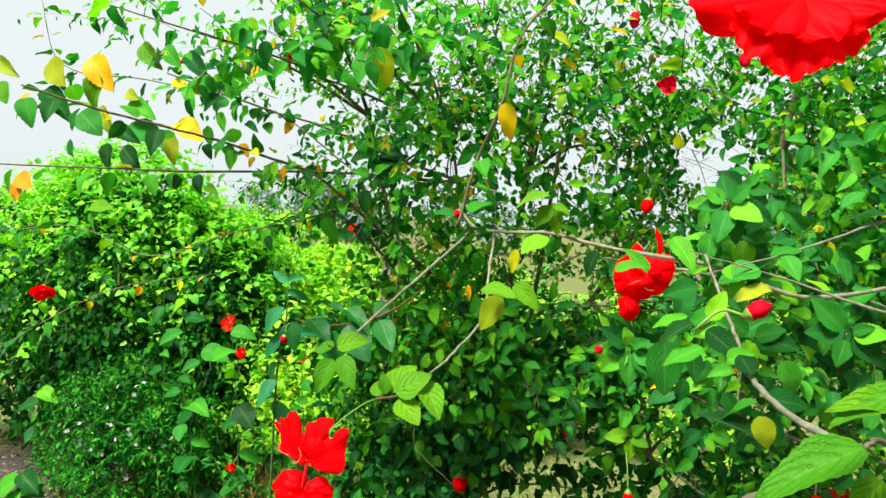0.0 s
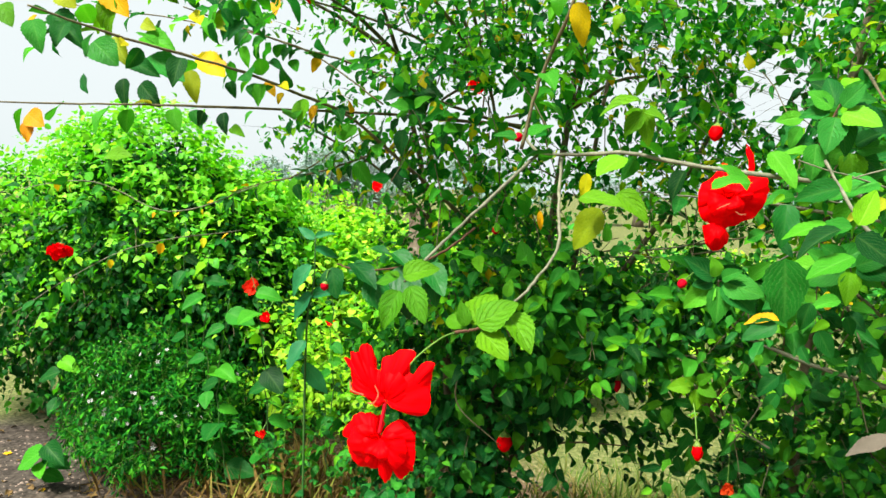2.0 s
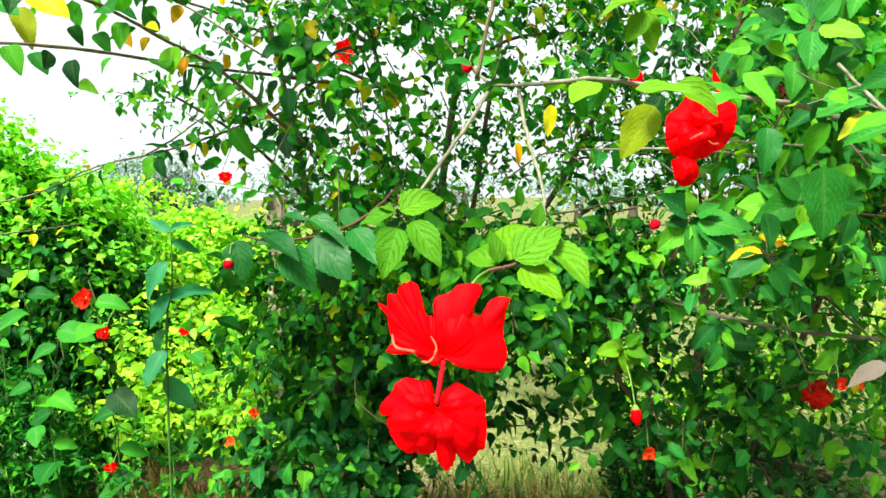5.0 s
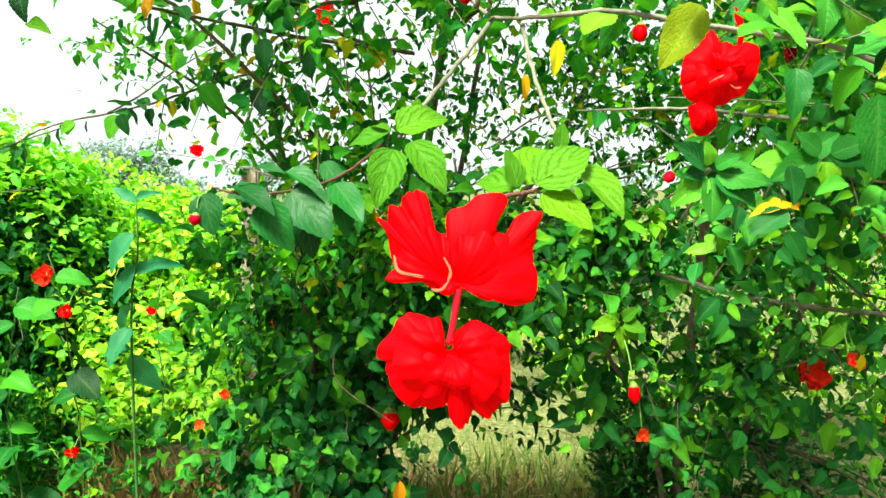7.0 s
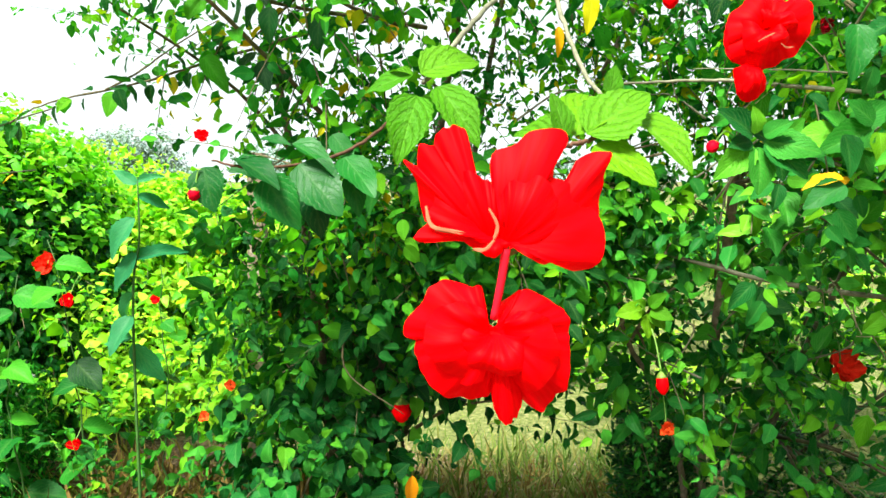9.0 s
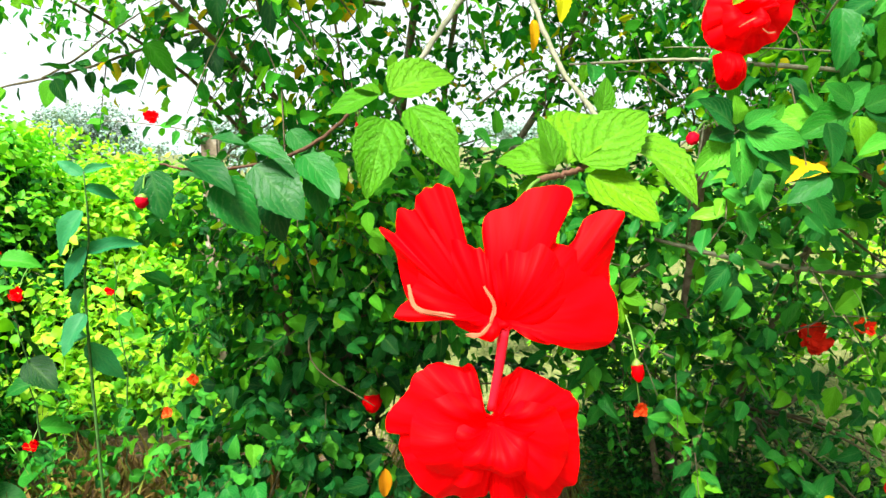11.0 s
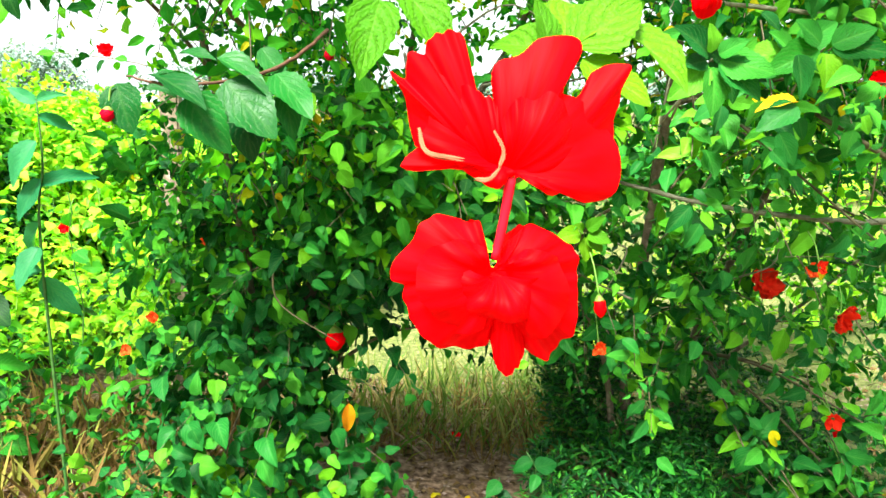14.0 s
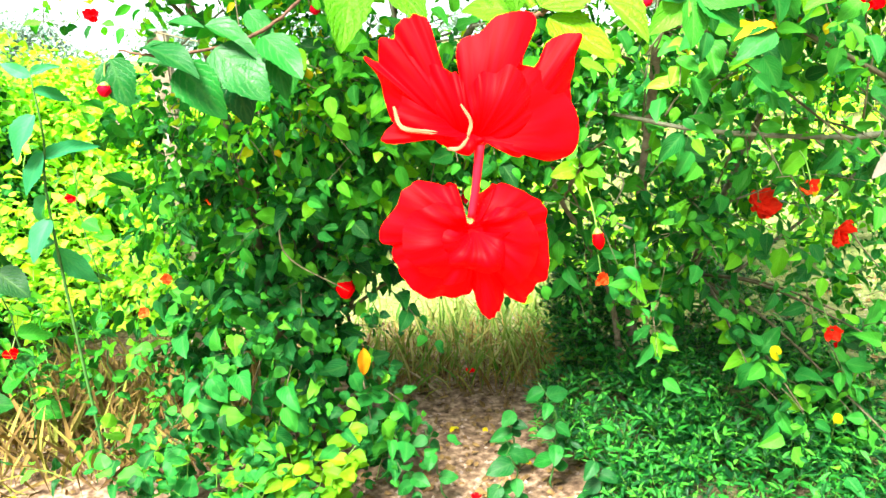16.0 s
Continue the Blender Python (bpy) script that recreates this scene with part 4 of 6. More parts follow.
bush_b = thing("hibiscus_bush", (0.85, 1.9, 0), "dense spreading hibiscus bush with dark green leaves", "bush", "hibiscus bushes")


def stem(parent, points, r0, r1, seed):
    line = spline(points, 22)
    line += np.random.default_rng(seed).normal(size=line.shape) * 0.002
    return part("stem", tube("stem", line, np.linspace(r0, r1, 22), M_BARK, 9, 0.15, seed), parent)


stem(bush, [(-0.26, 1.85, -0.03), (-0.235, 1.82, 0.6), (-0.13, 1.8, 0.925), (-0.05, 1.8, 1.134), (-0.02, 1.78, 1.43), (0.05, 1.6, 1.85), (0.1, 1.5, 2.2)], 0.022, 0.008, 1)
stem(bush, [(-0.33, 1.88, -0.03), (-0.36, 1.84, 0.5), (-0.39, 1.8, 0.87), (-0.43, 1.7, 1.35), (-0.5, 1.5, 1.9)], 0.022, 0.007, 2)
stem(bush, [(-0.24, 1.9, -0.03), (-0.2, 1.85, 0.5), (-0.1, 1.8, 0.78), (-0.015, 1.8, 0.9), (0.07, 1.75, 1.3), (0.16, 1.5, 1.85)], 0.017, 0.006, 3)
stem(bush, [(-0.29, 1.92, -0.03), (-0.2, 1.88, 0.5), (0.08, 1.78, 1.0), (0.32, 1.6, 1.4), (0.5, 1.5, 1.78)], 0.015, 0.006, 4)
stem(bush_b, [(0.82, 1.9, -0.03), (0.8, 1.86, 0.4), (0.795, 1.8, 0.64), (0.775, 1.6, 1.28), (0.8, 1.5, 1.8), (0.85, 1.4, 2.2)], 0.021, 0.008, 5)
stem(bush_b, [(0.9, 1.9, -0.03), (1.0, 1.85, 0.5), (1.15, 1.75, 1.0), (1.25, 1.6, 1.5), (1.3, 1.5, 2.0)], 0.015, 0.006, 6)
stem(bush_b, [(0.86, 1.95, -0.03), (1.1, 1.95, 0.35), (1.45, 1.85, 0.7), (1.7, 1.8, 0.95)], 0.008, 0.004, 7)
stem(bush_b, [(0.8, 1.9, -0.03), (0.7, 1.8, 0.5), (0.5, 1.6, 0.85), (0.42, 1.4, 1.0)], 0.012, 0.004, 8)


def canopy(parent, seed, root, rows, size, mat, name="foliage", hang=0.45, template=None, fine=0.55, single=0, face=0.9):
    """Foliage in rows of (centre, radii, twigs), with a limb from root to each."""
    sp = Sprays(seed)
    for i, (c, r, n) in enumerate(rows):
        c = np.array(c, float)
        k = min(range(len(root)), key=lambda q: np.linalg.norm(np.array(root[q]) - c))
        a = np.array(root[k], float)
        sp.add(c, r, n, 9, 0.2, size * 0.92, heart=a, lift=0.1, droop=0.6, hang=hang, face=face)
        sp.add(c, np.array(r) * 1.04, int(n * fine), 11, 0.18, size * 0.5, heart=a, lift=0.15, droop=0.5, hang=hang * 0.6, face=face)
        part("limb", tube("limb", spline([a, (a + c) / 2 + (0, 0, 0.05), c + (c - a) * 0.25], 10), np.linspace(0.007, 0.002, 10), M_TWIG, 6, 0.2, seed + i), parent)
    p, d, u, s = sp.arrays()
    rest = np.ones(len(p), bool)
    if single:
        large = np.where((s > size * 0.55) & open_side(p + d * s[:, None] * 0.5))[0]
        for i in large[np.argsort(p[large, 1])][:single]:
            rest[i] = False
            leaf(parent, p[i], p[i] + d[i] * s[i], u[i], mat, wide=0.85)
    part(name, sp.leaves(name, template or T_MASS, mat, rest), parent, kind="stuff")
    part("brushwood", sp.stems("brushwood", 0.0024, M_TWIG, 2), parent, kind="stuff")
    return sp


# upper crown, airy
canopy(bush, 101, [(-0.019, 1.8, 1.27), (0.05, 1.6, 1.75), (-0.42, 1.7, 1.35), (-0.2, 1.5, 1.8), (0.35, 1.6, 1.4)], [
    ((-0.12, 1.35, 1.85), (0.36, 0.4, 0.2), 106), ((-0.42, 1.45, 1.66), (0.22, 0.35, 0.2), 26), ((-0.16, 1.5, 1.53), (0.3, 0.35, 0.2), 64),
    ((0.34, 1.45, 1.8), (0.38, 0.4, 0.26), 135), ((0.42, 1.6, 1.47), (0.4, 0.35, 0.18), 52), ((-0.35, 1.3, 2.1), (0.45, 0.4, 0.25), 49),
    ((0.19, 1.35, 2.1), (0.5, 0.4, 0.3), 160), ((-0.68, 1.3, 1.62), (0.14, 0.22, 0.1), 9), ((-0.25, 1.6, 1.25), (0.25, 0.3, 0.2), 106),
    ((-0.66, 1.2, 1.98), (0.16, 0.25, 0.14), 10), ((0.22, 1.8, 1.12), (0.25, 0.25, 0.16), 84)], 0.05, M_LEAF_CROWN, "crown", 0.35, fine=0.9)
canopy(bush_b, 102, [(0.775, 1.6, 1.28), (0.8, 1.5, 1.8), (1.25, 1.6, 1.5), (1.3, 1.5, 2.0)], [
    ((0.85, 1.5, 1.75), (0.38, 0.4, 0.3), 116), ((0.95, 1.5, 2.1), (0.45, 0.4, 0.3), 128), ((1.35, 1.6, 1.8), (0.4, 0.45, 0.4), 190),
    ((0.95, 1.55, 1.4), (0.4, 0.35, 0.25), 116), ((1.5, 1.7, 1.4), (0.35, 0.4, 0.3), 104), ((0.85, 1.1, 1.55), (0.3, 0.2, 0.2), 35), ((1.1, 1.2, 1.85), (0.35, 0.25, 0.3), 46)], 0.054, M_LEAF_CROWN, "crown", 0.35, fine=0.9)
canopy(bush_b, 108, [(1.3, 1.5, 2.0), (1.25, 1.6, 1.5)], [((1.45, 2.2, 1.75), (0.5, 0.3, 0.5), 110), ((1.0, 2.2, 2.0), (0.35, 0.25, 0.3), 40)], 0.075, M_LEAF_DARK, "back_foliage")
# lower and close; the dark leaf tone paints in shade below the crown
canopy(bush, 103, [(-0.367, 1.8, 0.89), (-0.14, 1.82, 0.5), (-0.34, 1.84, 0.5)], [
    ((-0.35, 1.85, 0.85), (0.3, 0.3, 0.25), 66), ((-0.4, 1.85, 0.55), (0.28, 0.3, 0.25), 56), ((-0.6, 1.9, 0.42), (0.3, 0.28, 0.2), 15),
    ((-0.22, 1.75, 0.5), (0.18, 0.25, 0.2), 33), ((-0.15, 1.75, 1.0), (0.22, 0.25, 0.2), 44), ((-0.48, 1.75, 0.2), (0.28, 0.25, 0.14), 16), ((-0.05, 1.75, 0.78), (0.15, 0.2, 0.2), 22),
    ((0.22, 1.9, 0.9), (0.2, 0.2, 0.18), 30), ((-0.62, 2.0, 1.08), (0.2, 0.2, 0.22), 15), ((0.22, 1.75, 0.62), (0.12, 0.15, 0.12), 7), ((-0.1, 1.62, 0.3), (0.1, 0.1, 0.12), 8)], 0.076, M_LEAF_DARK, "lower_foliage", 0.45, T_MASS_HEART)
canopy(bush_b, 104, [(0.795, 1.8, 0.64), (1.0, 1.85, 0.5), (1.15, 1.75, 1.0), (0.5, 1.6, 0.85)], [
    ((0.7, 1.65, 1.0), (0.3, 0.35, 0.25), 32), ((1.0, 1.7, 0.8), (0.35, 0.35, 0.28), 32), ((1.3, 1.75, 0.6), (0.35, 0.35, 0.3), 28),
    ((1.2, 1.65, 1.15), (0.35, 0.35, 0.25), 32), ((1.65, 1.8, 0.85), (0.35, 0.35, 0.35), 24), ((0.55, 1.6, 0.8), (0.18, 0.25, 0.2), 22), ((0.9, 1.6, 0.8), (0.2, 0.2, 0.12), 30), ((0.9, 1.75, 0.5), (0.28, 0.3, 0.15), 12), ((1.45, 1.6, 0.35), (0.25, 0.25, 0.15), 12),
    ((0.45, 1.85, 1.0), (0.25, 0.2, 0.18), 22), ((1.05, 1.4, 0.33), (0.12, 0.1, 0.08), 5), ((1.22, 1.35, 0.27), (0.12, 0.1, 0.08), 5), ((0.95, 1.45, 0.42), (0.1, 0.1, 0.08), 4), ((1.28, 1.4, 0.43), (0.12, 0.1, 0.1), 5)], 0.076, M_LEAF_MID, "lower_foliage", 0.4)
# Added back layer in a shaded leaf tone, to darken the bush's gaps.
canopy(bush, 110, [(-0.367, 1.8, 0.89), (-0.34, 1.84, 0.5)], [((-0.35, 2.1, 0.7), (0.25, 0.1, 0.35), 44)], 0.08, M_VINE_SHADED, "back_foliage")
# nearer sprays with larger leaves
canopy(bush_b, 105, [(0.775, 1.6, 1.28), (0.8, 1.5, 1.8)], [
    ((0.8, 0.95, 1.5), (0.24, 0.25, 0.16), 15), ((1.0, 1.0, 1.3), (0.25, 0.25, 0.16), 15), ((0.75, 1.1, 1.2), (0.2, 0.2, 0.14), 12), ((0.72, 0.95, 1.7), (0.2, 0.2, 0.16), 10), ((0.95, 1.1, 1.05), (0.22, 0.2, 0.14), 12)], 0.064, M_LEAF_MID, "near_foliage", 0.5, single=260)


def bare_twigs(parent, n, low, high, seed):
    """Leafless pale twigs that cross the foliage."""
    rng = np.random.default_rng(seed)
    for i in range(n):
        a = rng.uniform(low, high)
        d = unit((rng.normal(), -0.3 * rng.random(), rng.normal() * 0.9 + 0.2)) * rng.uniform(0.15, 0.36)
        c = a + d / 2 + rng.normal(size=3) * 0.03
        part("bare_twig", tube("bare_twig", spline([a, c, a + d + (0, 0, -0.03)], 10), np.linspace(0.0032, 0.0012, 10), M_TWIG_PALE if i % 2 else M_TWIG, 5, 0.2, seed + i), parent)


bare_twigs(bush_b, 28, (0.55, 1.3, 0.75), (1.7, 1.6, 1.6), 111)
bare_twigs(bush, 14, (-0.35, 1.4, 0.6), (0.45, 1.7, 2.0), 112)
bare_twigs(bush, 12, (-0.05, 1.3, 1.25), (0.6, 1.6, 1.5), 114)

# high sprays over the gap
canopy(bush, 106, [(0.1, 1.5, 2.2), (-0.2, 1.5, 1.8), (-0.5, 1.5, 1.9)], [
    ((-0.27, 0.7, 1.959), (0.1, 0.12, 0.08), 9), ((-0.646, 0.9, 1.977), (0.16, 0.15, 0.1), 9), ((-0.184, 0.9, 2.038), (0.18, 0.15, 0.12), 12), ((-0.576, 1.2, 2.187), (0.2, 0.2, 0.12), 14), ((-1.017, 1.1, 2.091), (0.18, 0.2, 0.1), 7)], 0.07, M_LEAF_CROWN, "high_foliage", 0.7, single=90)
# middle of the loose bush, leaves in the light
canopy(bush, 107, [(-0.019, 1.8, 1.27), (0.16, 1.75, 1.05), (-0.116, 1.8, 0.915)], [
    ((0.04, 1.42, 1.2), (0.2, 0.2, 0.13), 44), ((0.26, 1.42, 1.1), (0.2, 0.2, 0.11), 40), ((0.42, 1.42, 1.2), (0.18, 0.2, 0.11), 34), ((-0.08, 1.55, 0.98), (0.16, 0.18, 0.12), 18), ((-0.42, 1.6, 0.96), (0.22, 0.2, 0.16), 30)], 0.07, M_LEAF, "middle_foliage", 0.4, single=200)

# the long grey branch that forks over the main flower
fork = leafy(bush, [(0.95, 0.8, 1.5), (0.712, 0.6, 1.47), (0.565, 0.58, 1.513), (0.371, 0.55, 1.535), (0.256, 0.56, 1.555), (0.16, 0.58, 1.552), (0.097, 0.6, 1.556), (0.06, 0.62, 1.59)], (0.0046, 0.0024), 16, M_TWIG_PALE, 0.06, M_LEAF, 23)
twig_n = leafy(bush, [(0.097, 0.6, 1.555), (0.059, 0.4, 1.477), (0.021, 0.27, 1.414), (-0.011, 0.19, 1.36)], (0.0032, 0.0017), 0, M_TWIG_PALE, seed=12)
twig_r = leafy(bush, [(0.137, 0.6, 1.545), (0.146, 0.52, 1.46), (0.157, 0.45, 1.4), (0.145, 0.3, 1.36), (0.127, 0.175, 1.332)], (0.003, 0.0018), 0, M_TWIG_PALE, seed=13)
tip_r = leafy(bush, [(0.134, 0.172, 1.334), (0.108, 0.15, 1.318), (0.09, 0.142, 1.312), (0.073, 0.134, 1.31)], (0.0015, 0.0019), 0, M_TWIG_RED, seed=14)
leaf(tip_r, (0.134, 0.165, 1.331), (0.174, 0.12, 1.307), (0.2, -0.6, 1), M_LEAF_YOUNG, wide=1.05)
leaf(tip_r, (0.1, 0.142, 1.319), (0.147, 0.155, 1.353), (-0.3, -1, 0.6), M_LEAF_YOUNG, wide=1.05)
leaf(tip_r, (0.093, 0.147, 1.318), (0.112, 0.188, 1.364), (-0.2, -1, 0.3), M_LEAF_YOUNG, wide=1.15)
leaf(tip_r, (0.085, 0.142, 1.317), (0.078, 0.142, 1.35), (0.4, -1, 0.2), M_LEAF_YOUNG, wide=0.85)
leaf(tip_r, (0.086, 0.145, 1.316), (0.048, 0.165, 1.331), (0, -0.9, 0.7), M_LEAF_YOUNG, wide=1.1)
leaf(tip_r, (0.105, 0.142, 1.312), (0.145, 0.12, 1.287), (0.1, -0.7, 0.9), M_LEAF_YOUNG, wide=1.05)
leaf(tip_r, (0.084, 0.142, 1.312), (0.056, 0.152, 1.292), (0, -0.7, 0.8), M_LEAF_YOUNG, wide=0.8)
leaf(tip_r, (0.126, 0.19, 1.35), (0.13, 0.19, 1.375), (0, -1, 0.2), M_LEAF_YOUNG, wide=0.9)
leaf(twig_n, (-0.014, 0.19, 1.366), (0.033, 0.2, 1.389), (-0.2, -1, 0.7), M_LEAF_YOUNG, wide=1.15)
leaf(twig_n, (-0.019, 0.19, 1.366), (-0.06, 0.2, 1.356), (0, -0.7, 0.9), M_LEAF_YOUNG, wide=0.9)
leaf(twig_n, (-0.016, 0.18, 1.349), (-0.03, 0.15, 1.302), (0, -1, 0.35), M_LEAF_YOUNG, wide=1.0)
leaf(twig_n, (-0.001, 0.18, 1.356), (0.031, 0.15, 1.315), (0.3, -1, 0.5), M_LEAF_YOUNG, wide=0.8)
leaf(twig_n, (-0.02, 0.19, 1.365), (-0.039, 0.2, 1.376), (0, -0.6, 1), M_LEAF_YOUNG, wide=0.6)
# leaves hanging from the forking branch
leaf(fork, (0.215, 0.15, 1.481), (0.266, 0.12, 1.477), (0, -0.6, 1), M_LEAF_YOUNG, wide=0.8)
leaf(fork, (0.257, 0.16, 1.487), (0.296, 0.14, 1.458), (0.1, -1, 0.6), M_LEAF_YOUNG, wide=0.9)
leaf(fork, (0.238, 0.17, 1.467), (0.204, 0.17, 1.414), (0, -1, 0.4), M_LEAF_TURNING, 'leaf turning yellow', wide=0.85)
leaf(fork, (0.273, 0.36, 1.618), (0.212, 0.34, 1.61), (0, -0.5, 1), M_LEAF_YOUNG, wide=0.8)
leaf(fork, (0.276, 0.36, 1.602), (0.251, 0.36, 1.567), (0, -1, 0.5), M_LEAF_YOUNG, wide=0.9)
leaf(fork, (0.279, 0.36, 1.602), (0.309, 0.34, 1.594), (0, -0.7, 0.8), M_LEAF_YOUNG, wide=0.8)
leaf(fork, (0.278, 0.37, 1.608), (0.288, 0.36, 1.552), (0, -1, 0.3), M_LEAF_YOUNG, wide=0.7)
leaf(fork, (0.506, 0.56, 1.479), (0.499, 0.53, 1.409), (0, -1, 0.3), M_LEAF_SPRAY, wide=0.9)
leaf(fork, (0.488, 0.2, 1.461), (0.439, 0.2, 1.443), (0, -0.5, 1), M_LEAF, wide=0.7)
leaf(fork, (0.604, 0.6, 1.513), (0.669, 0.6, 1.549), (0, -0.7, 0.8), M_LEAF, wide=0.8)
leaf(fork, (0.543, 0.55, 1.515), (0.551, 0.55, 1.577), (0, -1, 0.4), M_LEAF, wide=0.8)
leaf(fork, (0.382, 0.45, 1.498), (0.439, 0.45, 1.526), (0, -0.6, 1), M_LEAF, wide=0.8)
leaf(fork, (0.651, 0.6, 1.498), (0.708, 0.6, 1.456), (0, -0.9, 0.5), M_LEAF, wide=0.9)
leaf(fork, (0.435, 0.48, 1.498), (0.393, 0.48, 1.548), (0, -0.6, 0.9), M_LEAF, wide=0.7)
# a spray of large dark leaves beside the main flower
spray = leafy(bush, [(-0.086, 0.9, 1.396), (-0.14, 0.8, 1.342), (-0.207, 0.74, 1.314), (-0.28, 0.7, 1.307), (-0.334, 0.69, 1.317)], (0.003, 0.0015), 0, M_TWIG_RED, seed=15)
leaf(spray, (-0.303, 0.7, 1.32), (-0.22, 0.64, 1.29), (0.2, -0.4, 1), M_LEAF_SPRAY, wide=0.7)
leaf(spray, (-0.26, 0.7, 1.292), (-0.204, 0.66, 1.223), (-0.1, -1, 0.5), M_LEAF_SPRAY, wide=1.05)
leaf(spray, (-0.215, 0.72, 1.312), (-0.144, 0.68, 1.24), (0.1, -1, 0.5), M_LEAF_SPRAY, wide=1.0)
leaf(spray, (-0.228, 0.74, 1.343), (-0.148, 0.7, 1.307), (0, -0.4, 1), M_LEAF_SPRAY, wide=0.75)
leaf(spray, (-0.281, 0.75, 1.349), (-0.223, 0.72, 1.349), (0, -0.5, 1), M_LEAF_SPRAY, wide=0.6)
leaf(spray, (-0.197, 0.75, 1.276), (-0.186, 0.72, 1.202), (0, -1, 0.2), M_LEAF_SPRAY, wide=1.1)
leaf(spray, (-0.153, 0.76, 1.324), (-0.098, 0.7, 1.268), (0.2, -0.8, 0.7), M_LEAF_SPRAY, wide=0.8)
leaf(spray, (-0.141, 0.76, 1.299), (-0.128, 0.74, 1.231), (0.1, -1, 0.3), M_LEAF_SPRAY, wide=0.9)
leaf(spray, (-0.348, 0.7, 1.308), (-0.331, 0.68, 1.242), (0, -1, 0.3), M_LEAF_SPRAY, wide=1.15)
leaf(spray, (-0.319, 0.72, 1.301), (-0.275, 0.72, 1.301), (0, -0.6, 1), M_LEAF_SPRAY, wide=0.8)
leaf(spray, (-0.177, 0.8, 1.361), (-0.139, 0.78, 1.313), (0, -0.8, 0.7), M_LEAF_SPRAY, wide=0.8)
leaf(spray, (-0.3, 0.7, 1.314), (-0.256, 0.72, 1.33), (0, -0.3, 1), M_LEAF_SPRAY, wide=0.5)
# long branches reaching over the gap, with yellowing leaves
reach_a = leafy(bush, [(-0.05, 1.55, 1.68), (-0.18, 1.5, 1.69), (-0.322, 1.4, 1.69), (-0.42, 1.3, 1.692), (-0.55, 1.05, 1.675), (-0.64, 0.69, 1.644), (-0.83, 0.6, 1.638), (-1.05, 0.5, 1.63)], (0.006, 0.0016), 20, M_TWIG, 0.065, M_LEAF, 21, yellow=0.12, hang=0.7)
leafy(bush, [(-0.1, 1.55, 1.68), (-0.19, 1.5, 1.7), (-0.32, 1.4, 1.74), (-0.4, 1.3, 1.77), (-0.53, 1.2, 1.824), (-0.67, 1.1, 1.857), (-0.9, 0.95, 1.93)], (0.006, 0.0018), 34, M_TWIG, 0.06, M_LEAF, 22, yellow=0.15, hang=0.4, start=0.2)
leafy(bush, [(-0.1, 1.65, 1.74), (-0.335, 1.55, 1.668), (-0.543, 1.45, 1.59), (-0.63, 1.4, 1.55), (-0.75, 1.38, 1.512), (-0.91, 1.37, 1.478), (-1.03, 1.4, 1.44), (-1.1, 1.45, 1.4)], (0.0045, 0.0012), 30, M_TWIG, 0.055, M_LEAF, 23, yellow=0.12, hang=0.35, start=0.25)
leafy(bush, [(-0.8, 1.37, 1.5), (-0.72, 1.4, 1.555), (-0.636, 1.4, 1.613), (-0.555, 1.45, 1.677)], (0.003, 0.0012), 16, M_TWIG, 0.055, M_LEAF, 123, hang=0.4)
reach_d = leafy(bush, [(-0.2, 1.55, 1.33), (-0.285, 1.4, 1.435), (-0.352, 1.28, 1.517), (-0.42, 1.2, 1.59), (-0.5, 1.1, 1.672), (-0.555, 0.9, 1.705), (-0.6, 0.72, 1.728), (-0.72, 0.5, 1.757), (-0.8, 0.36, 1.785)], (0.0065, 0.002), 46, M_TWIG, 0.062, M_LEAF, 24, yellow=0.22, hang=0.45, start=0.25)
reach_e = leafy(bush, [(-0.395, 1.1, 1.699), (-0.657, 1.1, 1.856), (-0.976, 1.0, 1.915), (-1.207, 0.9, 1.94), (-1.295, 0.9, 2.136)], (0.0025, 0.001), 32, M_TWIG, 0.05, M_LEAF, 25, yellow=0.2)
leafy(bush, [(-0.969, 1.5, 1.479), (-1.187, 1.3, 1.378), (-1.416, 1.2, 1.466), (-1.674, 1.1, 1.421)], (0.0022, 0.001), 16, M_TWIG_PALE, 0.05, M_LEAF, 26, yellow=0.3)
leafy(bush, [(-1.051, 1.5, 1.315), (-1.216, 1.2, 1.277), (-1.339, 1.05, 1.188), (-1.468, 0.95, 1.076)], (0.0018, 0.001), 14, M_TWIG_PALE, 0.05, M_LEAF, 27, yellow=0.35)
rise_a = leafy(bush, [(0.072, 0.56, 1.558), (0.099, 0.55, 1.674), (0.156, 0.5, 1.792), (0.181, 0.5, 1.91), (0.25, 0.5, 1.995), (0.311, 0.45, 2.039)], (0.0035, 0.002), 14, M_TWIG, 0.055, M_LEAF, 28, yellow=0.15)
leafy(bush, [(-0.396, 2.1, 1.306), (-0.748, 2.45, 1.395), (-1.049, 2.74, 1.45), (-1.386, 2.85, 1.483)], (0.003, 0.001), 14, M_TWIG, 0.07, M_LEAF, 29)
# leaves hanging along the reaching branches
leaf(reach_d, (-0.856, 0.36, 1.789), (-0.819, 0.34, 1.747), (0.1, -1, 0.7), M_LEAF_YOUNG, '', wide=0.99)
leaf(reach_d, (-0.788, 0.36, 1.759), (-0.756, 0.34, 1.702), (0.4, -1, 0.7), M_LEAF_DARK, '', wide=1.03)
leaf(reach_d, (-0.82, 0.45, 1.852), (-0.764, 0.43, 1.797), (-0.5, -1, 0.5), M_LEAF_TURNING, 'leaf turning yellow', wide=1.03)
leaf(reach_d, (-0.828, 0.45, 1.792), (-0.744, 0.43, 1.729), (0.1, -1, 0.8), M_LEAF, '', wide=0.78)
